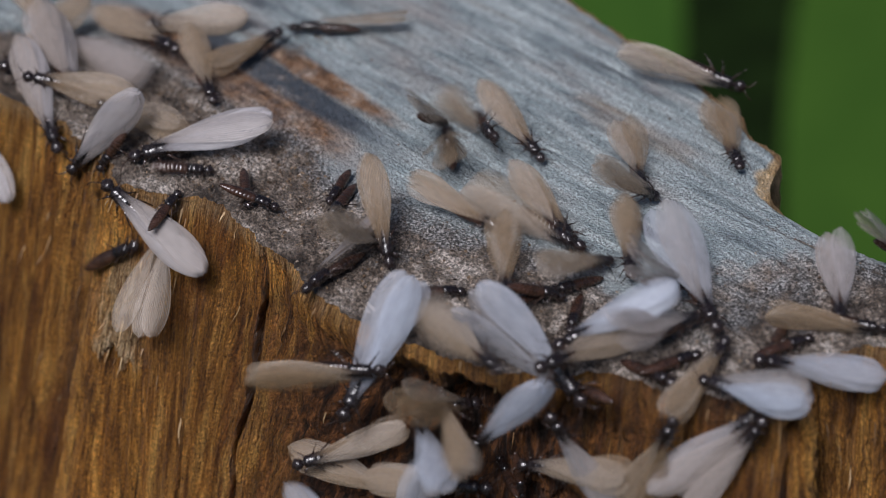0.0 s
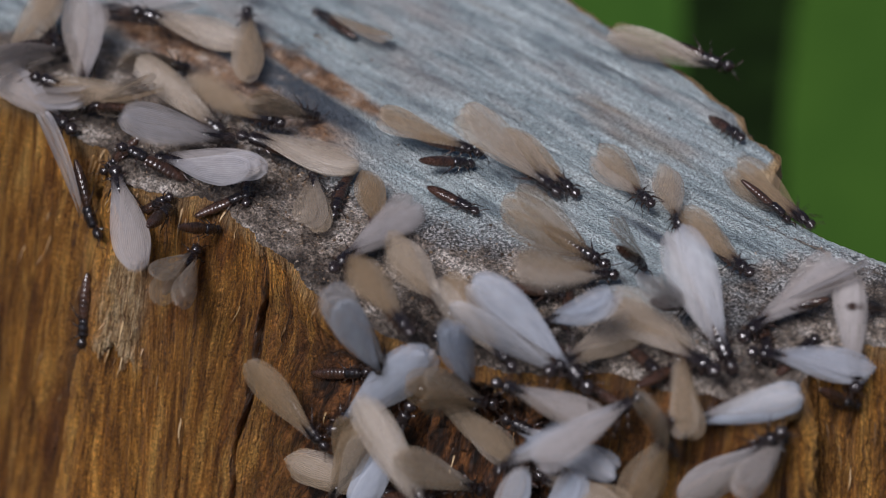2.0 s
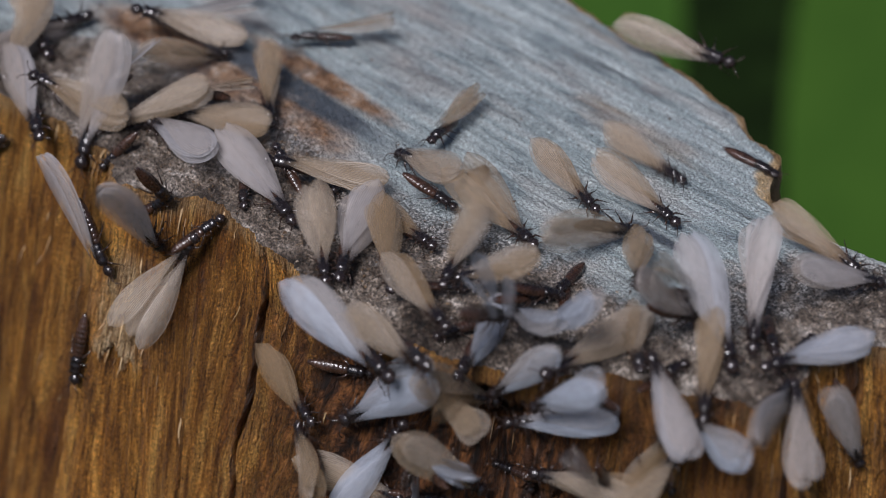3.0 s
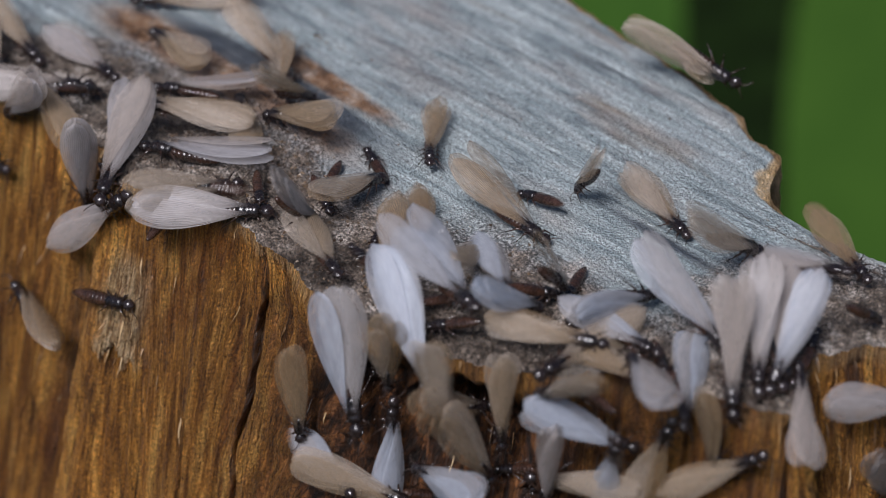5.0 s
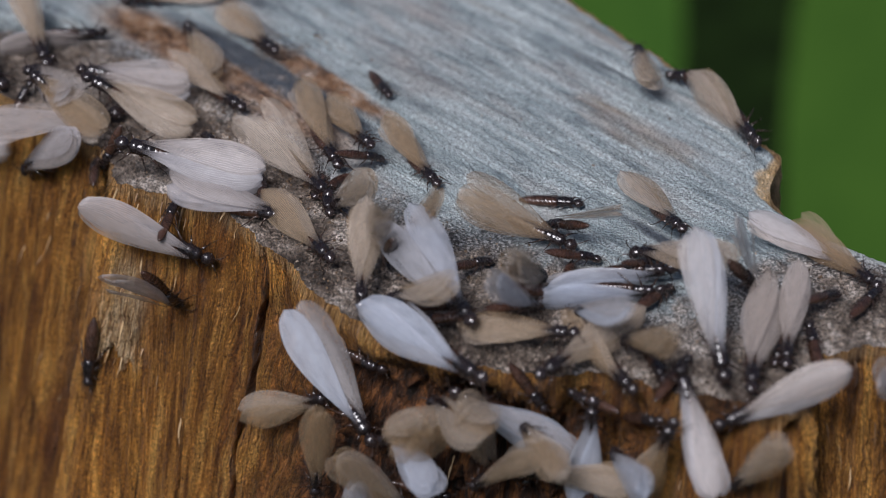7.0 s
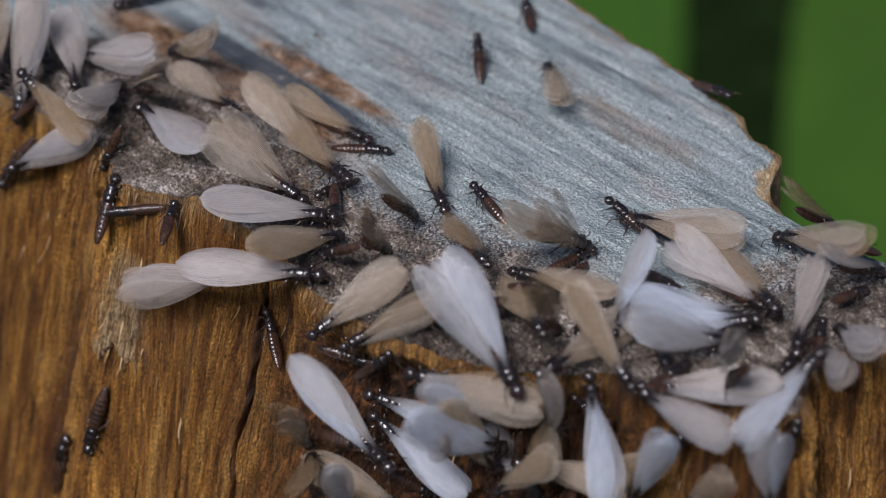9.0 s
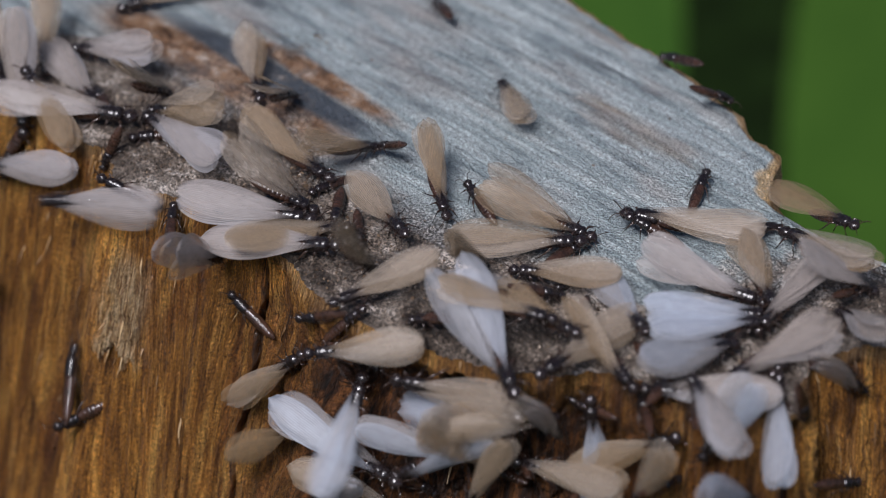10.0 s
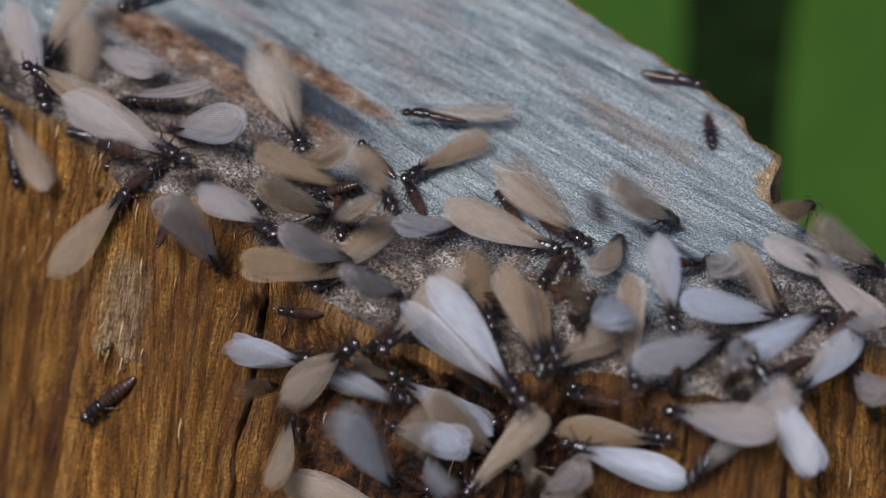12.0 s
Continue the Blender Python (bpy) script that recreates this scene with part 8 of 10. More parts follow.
    walk(T[71], [(0, mm(-13.3, 4.7, 0.6, -23, 12, -104)), (0.5, mm(-13.3, 5.1, 0.0, 4, -5, -126)), (1, mm(-13.2, 5.3, 0.2, 0, 27, -127)), (1.5, mm(-13.4, 5.1, 0.0, 2, 5, -105)), (2, mm(-15.1, 6.5, -0.4, 14, 11, -71)), (2.5, mm(-10.3, 6.8, 0.6, 16, 21, -19)), (3, mm(-12.0, 8.7, 1.9, 31, 0, 34)), (5, mm(-5.9, -1.2, -0.0, 8, -12, 36)), (5.5, mm(-2.7, 9.5, -0.0, 3, -11, 46)), (5.75, mm(-4.3, 9.5, 0.1, 5, 5, 2)), (6, mm(-5.8, 9.5, 0.1, -4, 19, -43)), (6.5, mm(-5.2, 10.2, 0.4, -15, 14, -64)), (7, mm(-5.6, 10.3, 0.7, -28, 3, -59)), (9, mm(-5.2, 12.6, -0.1, 2, 1, -102)), (9.5, mm(-5.3, 11.1, 0.6, -27, 10, -59)), (9.75, mm(-4.8, 11.4, 0.7, -26, -1, -10)), (10, mm(-4.2, 11.6, 0.8, -33, -8, 40)), (10.5, mm(-5.0, 11.4, 0.2, -11, -1, -24)), (11.5, mm(-4.9, 11.2, 0.5, 13, -6, 22)), (12, mm(-5.4, 11.9, 0.4, 14, -33, 29))])
    walk(T[72], [(0, mm(-18.5, 9.6, 0.4, -10, 38, -93)), (0.25, mm(-18.6, 7.5, -0.1, 4, 9, -50)), (0.5, mm(-18.7, 5.4, -0.6, -4, -23, -12)), (1, mm(-17.9, 4.4, -0.4, -37, -44, 11)), (1.25, mm(-17.7, 4.3, -0.8, -19, -5, -13)), (1.5, mm(-17.4, 4.1, -1.2, -16, 36, -29)), (2, mm(-17.5, 4.4, -1.2, -67, 57, -103)), (2.5, mm(-17.7, 4.7, -1.3, 72, 150, 11)), (2.75, mm(-17.4, 4.7, -1.4, -37, 58, -106)), (3, mm(-17.1, 4.8, -1.5, 26, 24, -53)), (4, mm(-17.4, 6.4, -0.7, 34, -15, 2)), (5, mm(-17.7, 8.0, 0.0, -2, -41, 74)), (5.17, mm(-15.1, 10.4, 0.1, -17, -23, 129)), (5.33, mm(-12.6, 12.8, 0.1, -12, -2, 174)), (5.5, mm(-10.0, 15.3, 0.2, 7, 9, -138)), (6, mm(-12.5, 14.9, 0.1, 14, -6, -85)), (6.5, mm(-15.0, 14.4, 0.1, 5, -21, -29)), (7, mm(-17.6, 14.0, 0.0, -13, -22, 31)), (9, mm(-7.6, -2.1, 0.8, -38, -20, 65)), (9.25, mm(-7.6, -4.5, -1.3, -60, -43, 105)), (9.5, mm(-7.6, -6.9, -3.4, 78, -135, -17)), (10, mm(-9.1, -5.8, -1.5, 91, -113, -30)), (10.17, mm(-9.8, -4.1, -2.5, -82, -8, 147)), (10.33, mm(-10.6, -2.5, -3.6, 106, 130, -27)), (10.5, mm(-11.4, -0.8, -4.6, 78, 69, -56)), (10.67, mm(-11.0, -2.2, -3.7, 99, 128, -42)), (10.83, mm(-10.5, -3.6, -2.9, -80, -5, 128)), (11, mm(-10.1, -5.0, -2.1, -62, -62, 107)), (11.5, mm(-9.6, -5.1, -1.4, 69, -120, -20)), (12, mm(-10.5, -4.3, -2.1, 67, -114, -18))])
    walk(T[73], [(0, mm(2.6, -19.5, -23.1, -53, 22, 150)), (0.5, mm(3.0, -0.8, -0.1, 6, -5, 160)), (0.75, mm(3.1, 5.9, 0.1, -8, -2, -165)), (1, mm(3.2, 12.6, 0.3, -17, 8, -131)), (1.5, mm(3.4, 1.0, 0.2, -11, 7, -99)), (2, mm(1.6, 4.8, 0.2, -6, 20, -130)), (3, mm(-0.2, 5.0, 0.7, -30, 16, -119)), (4, mm(-2.7, 8.3, 0.3, -3, 16, -45)), (5, mm(-5.3, 11.5, -0.1, 5, -9, 21)), (5.5, mm(-2.8, 14.8, 0.5, 14, -9, -6)), (6, mm(-1.1, 15.9, 0.2, 6, 8, -41)), (6.25, mm(-1.7, 16.5, 0.1, 3, 8, -102)), (6.5, mm(-2.3, 17.1, -0.0, 2, 5, -163)), (7, mm(-4.5, 21.2, -0.0, 3, 14, -158)), (7.67, mm(-2.1, 22.7, 0.4, 14, 17, -103)), (8.33, mm(0.3, 24.2, 0.8, 23, 9, -50)), (9, mm(2.8, 25.8, 1.3, 23, -2, 2)), (9.5, mm(1.4, 30.7, 0.6, 15, -30, 10)), (10, mm(-0.2, 33.7, 0.4, -13, -9, 19)), (10.5, mm(3.9, 12.6, 0.4, -16, 3, -46)), (11, mm(-0.1, 3.8, 0.4, -16, -2, -28)), (11.5, mm(0.6, 5.5, 0.2, -7, -6, 15)), (12, mm(0.6, 1.9, -3.7, -8, -15, 40))])
    walk(T[74], [(0, mm(-49.4, 21.8, -8.5, 13, -64, 88)), (0.17, mm(-40.9, 17.7, -5.8, -30, -32, 162)), (0.33, mm(-32.5, 13.6, -3.1, -21, 7, -159)), (0.5, mm(-24.1, 9.5, -0.3, 16, 29, -106)), (0.75, mm(-24.7, 10.4, -0.3, 16, 7, -59)), (1, mm(-25.4, 11.3, -0.2, 0, -8, -13)), (1.25, mm(-23.7, 11.7, 0.4, 11, -10, 19)), (1.5, mm(-22.0, 12.0, 1.0, 20, -17, 50)), (2, mm(-22.9, 9.2, 1.7, 25, -8, 75)), (2.17, mm(-22.7, 9.4, 1.2, 4, -10, 127)), (2.33, mm(-22.5, 9.6, 0.7, -10, 5, 177)), (2.5, mm(-22.2, 9.7, 0.2, -7, 25, -133)), (2.75, mm(-28.7, 15.0, -1.8, 31, 54, -90)), (3, mm(-35.2, 20.2, -3.7, 93, 44, -23)), (5, mm(-34.8, 19.0, -5.2, 1, 55, -137)), (5.17, mm(-34.6, 17.8, -8.0, 53, 46, -58)), (5.33, mm(-34.4, 16.5, -10.8, 62, 14, -14)), (5.5, mm(-34.2, 15.3, -13.6, 48, -17, 25)), (6.48, mm(-49.7, 19.4, -14.7, 16, -70, 85)), (8.02, mm(-49.3, 21.6, -9.0, 15, -68, 86)), (9, mm(-33.9, 18.6, -5.7, -69, -25, 134)), (9.25, mm(-33.5, 17.8, -4.9, -55, -50, 82)), (9.5, mm(-33.0, 17.1, -4.1, -13, -51, 5)), (9.75, mm(-33.5, 18.2, -4.5, -58, -44, 87)), (10, mm(-34.0, 19.3, -4.9, -66, -14, 138)), (10.5, mm(-33.7, 18.1, -5.0, -71, -42, 108)), (11, mm(-33.9, 18.8, -5.3, -73, -31, 135)), (11.5, mm(-33.4, 18.3, -5.9, -72, -19, 137)), (12, mm(-33.5, 18.7, -5.2, -67, 16, 163))])
    walk(T[75], [(0, mm(-49.7, 21.1, -10.2, 13, -64, 88)), (0.5, mm(-40.2, 15.8, -7.0, 30, -23, 50)), (1, mm(-30.8, 10.5, -3.8, 19, 17, 24)), (1.5, mm(-21.3, 5.2, -0.6, -19, 45, -22)), (2, mm(-20.9, 5.1, -0.6, -30, 48, -33)), (2.5, mm(-20.5, 5.3, -0.2, -84, 64, -92)), (3, mm(-21.0, 6.6, 0.8, 77, 147, 29)), (4, mm(-24.3, 13.0, 0.8, -56, 36, -84)), (5, mm(-27.7, 19.4, 0.9, -31, 5, -37)), (5.25, mm(-28.3, 19.9, 0.6, -11, 11, -85)), (5.5, mm(-28.9, 20.4, 0.2, -2, 30, -133)), (5.67, mm(-28.9, 21.5, 0.4, -29, 26, 163)), (5.83, mm(-28.8, 22.7, 0.5, -38, 4, 109)), (6, mm(-28.7, 23.9, 0.6, -25, -17, 57)), (6.5, mm(-28.7, 23.9, 0.6, -25, -26, 60)), (7, mm(-25.7, 11.5, -0.7, -38, -68, 38)), (8, mm(-25.1, 10.2, -0.9, 29, -41, -19)), (9, mm(-24.6, 8.8, -1.2, 49, 0, -26)), (9.5, mm(-24.9, 9.3, -1.2, 59, -22, 0)), (10, mm(-24.2, 8.6, -0.1, 33, -61, 38)), (10.5, mm(-22.5, 7.4, -0.2, 0, -64, 96)), (10.83, mm(-21.8, 9.5, -0.0, -34, -34, 154)), (11.17, mm(-21.1, 11.6, 0.1, -30, 2, -176)), (11.5, mm(-20.4, 13.8, 0.3, -6, 30, -138)), (11.75, mm(-21.0, 11.4, 0.3, -3, 17, -81)), (12, mm(-21.6, 9.1, 0.3, -12, 6, -27))])
    walk(T[76], [(0, mm(35.4, -11.1, -1.9, 51, 3, 0)), (0.08, mm(35.4, -11.1, -1.9, 51, 3, 0)), (0.79, mm(30.1, -11.9, -0.6, 41, 21, -34)), (1.5, mm(24.8, -12.7, 0.7, 20, 30, -75)), (1.75, mm(26.1, -12.8, -1.3, -26, 56, -104)), (2, mm(27.4, -13.0, -3.3, 80, 129, 18)), (2.5, mm(27.0, -13.8, -4.8, -90, 14, -155)), (3.75, mm(27.9, -11.9, -1.8, -72, 29, -120)), (5, mm(28.8, -10.0, 1.2, -47, 30, -79)), (5.5, mm(26.9, -9.4, 0.3, -13, 5, -38)), (6, mm(28.9, -7.7, 0.3, -13, 5, -43)), (6.5, mm(28.9, -6.9, 0.3, -8, 19, -42)), (7, mm(29.7, -6.8, 0.3, -6, -3, -34)), (9, mm(28.7, -6.4, 0.3, -18, -2, -42)), (9.5, mm(28.6, -6.2, 0.2, -13, -6, -36)), (10, mm(28.6, -6.4, 0.4, -24, -9, -37)), (10.5, mm(27.8, -10.6, -0.1, 2, 22, -52)), (10.67, mm(28.0, -6.8, 0.5, -15, 76, -78)), (10.83, mm(28.2, -2.9, 1.2, 22, 133, -49)), (11, mm(28.4, 1.0, 1.8, 23, -172, -59)), (11.5, mm(24.2, -5.8, 1.2, -94, -41, 75)), (12, mm(19.9, -12.5, 0.6, -27, -13, 25))])
    walk(T[77], [(0, mm(27.2, 18.2, -13.0, 7, 18, -151)), (1.45, mm(27.2, 18.2, -13.0, 7, 18, -151)), (2, mm(22.3, 14.6, 0.2, 7, 18, -151)), (2.5, mm(22.8, 11.3, -0.0, -1, -2, -138)), (3, mm(24.0, 10.6, -0.4, -9, 5, -129)), (3.43, mm(29.0, 15.4, -13.0, -9, 5, -129)), (4.14, mm(28.0, 17.7, -13.0, -6, 7, -77)), (4.86, mm(27.1, 20.1, -13.0, -3, 5, -26)), (5.57, mm(26.1, 22.4, -13.0, -2, 1, 25)), (6, mm(18.4, 23.1, 0.1, -2, 1, 25)), (6.5, mm(19.0, 23.8, 0.5, -10, 7, -34)), (6.75, mm(18.9, 23.2, 0.5, -5, -17, 10)), (7, mm(18.9, 22.6, 0.6, -22, -38, 63)), (7.67, mm(19.8, 21.7, 0.5, -24, -17, 115)), (8.33, mm(20.7, 20.8, 0.5, -9, -2, 163)), (9, mm(21.6, 19.9, 0.5, 12, -3, -147)), (9.5, mm(21.6, 19.9, 0.5, 12, -10, -148)), (9.75, mm(21.5, 19.4, 0.6, -14, -10, -104)), (10, mm(21.3, 18.9, 0.7, -34, 8, -65)), (10.5, mm(20.2, 23.0, 0.5, -8, -10, -99)), (11, mm(18.2, 22.5, 0.3, -11, 12, -124)), (11.5, mm(17.3, 22.8, 0.0, 0, 17, -149)), (12, mm(19.0, 22.3, 0.1, -9, 0, -100))])
    walk(T[78], [(0, mm(35.2, -9.9, 2.0, -52, 175, -8)), (0.33, mm(35.2, -9.9, 2.0, -52, 175, -8)), (0.89, mm(31.4, -5.5, 1.6, -89, -149, -3)), (1.44, mm(27.6, -1.1, 1.1, 26, -51, -141)), (2, mm(23.9, 3.3, 0.7, -38, -30, -100)), (2.44, mm(27.6, -1.1, 1.1, 26, -51, -141)), (2.88, mm(31.4, -5.5, 1.6, -89, -149, -3)), (3.32, mm(35.2, -9.9, 2.0, -52, 175, -8)), (3.61, mm(27.9, -14.7, -4.8, 70, 11, 173)), (3.89, mm(20.6, -19.6, -11.7, 10, 14, 169)), (4.18, mm(13.3, -24.4, -18.5, -50, 13, 163)), (5.09, mm(13.8, -18.2, -8.8, -53, -10, 110)), (6, mm(14.2, -11.9, 0.9, -36, -25, 51)), (6.25, mm(14.6, -9.2, 0.7, -5, -18, 4)), (6.5, mm(15.0, -6.5, 0.4, 12, 6, -32)), (7, mm(14.1, -3.8, 0.8, -33, -7, -35)), (9, mm(18.6, 2.3, 0.4, -14, 12, -68)), (9.5, mm(19.7, 5.5, 0.0, -6, -3, -47)), (10, mm(19.2, 7.3, 0.6, 12, -2, -21)), (10.5, mm(19.1, 8.8, 0.6, 12, 6, -16)), (11, mm(20.0, 9.6, 0.4, -19, 7, -24)), (11.5, mm(21.1, 13.2, -0.0, 0, 16, -18)), (11.67, mm(20.9, 13.4, 0.0, -6, 16, -73)), (11.83, mm(20.6, 13.7, 0.1, -8, 11, -127)), (12, mm(20.4, 14.0, 0.2, -6, 6, 180))])
    walk(T[79], [(0, mm(35.5, -9.3, 0.2, 52, -6, -9)), (0.94, mm(35.5, -9.3, 0.2, 52, -6, -9)), (1.47, mm(32.4, -8.9, 0.5, 13, 12, -27)), (2, mm(29.2, -8.6, 0.8, -31, 15, -53)), (2.25, mm(25.1, -12.9, 0.8, -23, -15, 0)), (2.5, mm(20.9, -17.3, 0.9, -47, -38, 65)), (2.67, mm(18.8, -17.6, -1.5, -84, -27, 127)), (2.83, mm(16.7, -17.9, -3.9, -95, 4, 170)), (3, mm(14.6, -18.2, -6.3, -81, 35, -145)), (4.25, mm(14.1, -15.8, -3.1, -46, 36, -159)), (5.5, mm(13.6, -13.3, 0.1, -10, 44, -169)), (5.75, mm(13.1, -13.8, -0.6, 40, 43, -95)), (6, mm(12.7, -14.3, -1.2, 58, 11, -47)), (6.5, mm(13.4, -15.7, -2.8, 119, 44, -15)), (7, mm(14.2, -16.3, -2.3, 91, 61, -50)), (8, mm(14.8, -15.7, -1.1, 39, 28, -62)), (9, mm(15.4, -15.0, 0.1, 1, -1, -45)), (9.25, mm(14.6, -15.8, -0.4, 2, -36, -20)), (9.5, mm(13.8, -16.5, -0.9, -33, -66, 33)), (10, mm(13.6, -16.5, -1.3, -3, -38, 5)), (10.17, mm(13.4, -15.9, -2.2, -62, -61, 92)), (10.33, mm(13.2, -15.4, -3.0, 79, -153, -19)), (10.5, mm(12.9, -14.9, -3.9, -91, 15, -160)), (10.75, mm(13.1, -15.2, -5.2, -49, 49, -161)), (11, mm(13.2, -15.6, -6.6, 45, 64, -103)), (11.17, mm(13.5, -15.7, -5.8, 117, 126, -11)), (11.33, mm(13.7, -15.9, -4.9, 83, 169, -18)), (11.5, mm(14.0, -16.0, -4.1, 51, -152, 0)), (12, mm(13.5, -15.2, -4.2, 70, -176, 14))])
    walk(T[80], [(0, mm(27.2, 18.2, -13.0, -23, 24, -74)), (2, mm(1.0, 9.9, 0.6, -23, 24, -74)), (3.5, mm(3.8, 7.7, 0.5, -8, 5, -11)), (5, mm(6.6, 5.6, 0.4, -17, -17, 48)), (5.17, mm(6.6, 5.7, 0.3, -29, -1, 103)), (5.33, mm(6.5, 5.7, 0.2, -23, 19, 157)), (5.5, mm(6.5, 5.8, 0.1, -1, 23, -142)), (6, mm(7.1, 4.4, 0.0, 1, 34, -148)), (6.5, mm(7.3, 3.4, 0.2, 4, -5, -147)), (7, mm(9.0, 5.5, 0.0, 2, 21, -101)), (7.67, mm(10.2, 4.5, 0.5, 23, 21, -45)), (8.33, mm(11.4, 3.6, 0.9, 34, 5, 5)), (9, mm(12.6, 2.6, 1.4, 30, -13, 54)), (9.5, mm(14.1, 2.6, 0.2, -5, -25, 36)), (10, mm(14.2, 1.4, 1.0, 21, -20, 61)), (10.5, mm(14.1, 0.8, 1.5, 22, -9, 64)), (11, mm(14.6, 1.9, 1.0, 20, -14, 50)), (11.5, mm(15.9, -0.9, 0.9, 0, 13, 4)), (12, mm(17.2, -3.6, 0.8, -34, 14, -51))])
    walk(T[81], [(0, mm(2.6, -19.6, -23.2, -53, 22, 150)), (2.59, mm(2.6, -19.6, -23.2, -53, 22, 150)), (4.04, mm(3.1, -10.4, -11.3, -42, -3, 96)), (5.5, mm(3.5, -1.2, 0.5, -15, -8, 37)), (6, mm(3.9, -0.6, 0.2, -7, -10, 35)), (6.5, mm(4.4, -2.5, 0.6, -24, -11, 62)), (6.75, mm(3.4, -2.8, 0.6, -17, 0, 6)), (7, mm(2.4, -3.0, 0.5, -22, 12, -50)), (8, mm(2.6, 1.5, 0.5, 3, 1, -8)), (9, mm(2.9, 5.9, 0.5, 16, -23, 28)), (9.5, mm(2.4, 5.5, 0.6, 16, -11, 38)), (10, mm(2.4, 5.8, 0.7, 13, -25, 22)), (10.5, mm(2.3, 6.1, 0.4, 8, -19, 19)), (11, mm(2.8, 6.4, 0.0, 1, -11, 19)), (11.5, mm(3.2, 5.7, 0.1, -5, -12, 22)), (12, mm(4.5, 5.4, 0.2, -7, -7, 19))])
    walk(T[82], [(0, mm(-49.1, 23.1, -5.0, 13, -64, 88)), (4.68, mm(-49.1, 23.1, -5.0, 13, -64, 88)), (5.12, mm(-44.1, 21.9, -4.3, 88, -35, 2)), (5.56, mm(-39.1, 20.8, -3.5, 96, 18, -22)), (6, mm(-34.1, 19.6, -2.8, 64, 66, -69)), (6.5, mm(-35.1, 20.6, -3.8, 71, 55, -51)), (7, mm(-32.6, 21.0, -0.1, 44, -3, -45)), (9, mm(-31.5, 20.9, -0.4, 4, -5, -32)), (9.25, mm(-30.6, 20.3, -0.1, 3, -16, 5)), (9.5, mm(-29.8, 19.8, 0.2, -5, -25, 44)), (10.25, mm(-24.4, 20.0, 0.4, -9, -1, 2)), (11, mm(-18.9, 20.2, 0.6, -29, 14, -44)), (11.5, mm(-18.4, 21.0, 0.5, -21, 22, -56)), (12, mm(-18.1, 8.1, 0.5, -29, 21, -53))])
    walk(T[83], [(0, mm(11.5, -22.4, -20.4, -54, 22, 149)), (3.28, mm(11.5, -22.4, -20.4, -54, 22, 149)), (4.19, mm(11.2, -16.4, -13.4, -47, 29, -160)), (5.09, mm(11.0, -10.4, -6.3, -36, 29, -106)), (6, mm(10.7, -4.4, 0.7, -30, 21, -55)), (6.5, mm(10.8, -3.9, 0.6, -24, 7, -43)), (7, mm(9.9, -2.5, 0.6, -24, 2, -71)), (9, mm(9.9, -1.5, 0.1, -1, -3, -54)), (9.5, mm(9.7, -0.9, 0.2, -3, 5, -49)), (10, mm(9.4, -0.7, 0.2, -6, 12, -46)), (10.5, mm(9.5, -0.8, 0.4, -13, 16, -55)), (11, mm(9.3, -0.8, 0.4, -15, 4, -45)), (11.5, mm(9.3, -1.1, 0.4, -17, -5, -43)), (12, mm(9.0, -3.7, 0.3, 10, 3, -21))])
    walk(T[84], [(0, mm(17.7, -25.6, -17.3, -48, 1, 179)), (4.51, mm(17.7, -25.6, -17.3, -48, 1, 179)), (5.5, mm(17.1, -21.5, -8.4, -42, 10, -112)), (6.5, mm(16.4, -17.4, 0.4, -31, 8, -41)), (7, mm(15.1, -6.1, 0.2, -10, 17, -42)), (8, mm(15.4, -6.0, 0.5, -2, 4, -96)), (9, mm(15.7, -5.9, 0.7, 12, 3, -149)), (9.25, mm(12.9, -9.4, -1.3, 47, 43, -85)), (9.5, mm(10.2, -13.0, -3.4, 103, 22, -3)), (9.75, mm(8.0, -12.7, -5.9, 62, -23, -24)), (10, mm(5.9, -12.3, -8.4, -4, -68, 8)), (10.33, mm(3.6, -11.7, -5.8, 45, -34, -65)), (10.67, mm(1.3, -11.2, -3.1, 40, 10, -96)), (11, mm(-1.0, -10.6, -0.4, 4, 41, -144)), (11.25, mm(-1.2, -11.1, 0.2, -62, 36, -167)), (11.5, mm(-1.4, -11.5, 0.9, 63, 162, 9)), (12, mm(2.0, -12.7, -2.3, -66, 36, -100))])
    walk(T[85], [(0, mm(35.6, -9.4, -0.8, 51, 0, -3)), (4.73, mm(35.6, -9.4, -0.8, 51, 0, -3)), (5.62, mm(28.6, -9.4, 0.2, 8, 25, -34)), (6.5, mm(21.6, -9.3, 1.1, -44, 18, -76)), (7, mm(26.5, -7.3, 0.7, -23, 6, -45)), (7.67, mm(27.4, -5.0, 0.8, -68, 37, -83)), (8.33, mm(28.4, -2.7, 0.9, 52, 154, 43)), (9, mm(29.4, -0.4, 1.1, 20, -166, 19)), (9.33, mm(27.4, 0.2, 0.8, 58, 159, 38)), (9.67, mm(25.4, 0.9, 0.6, -65, 31, -99)), (10, mm(23.4, 1.6, 0.3, -17, 5, -67)), (10.5, mm(20.8, -8.3, 0.6, -21, 15, -61)), (11.5, mm(14.7, -16.9, 0.2, -29, 9, -41)), (11.67, mm(14.9, -16.9, 0.5, -60, 36, -95)), (11.83, mm(15.2, -16.8, 0.8, 76, 155, 21)), (12, mm(15.4, -16.8, 1.1, 62, -168, -22))])
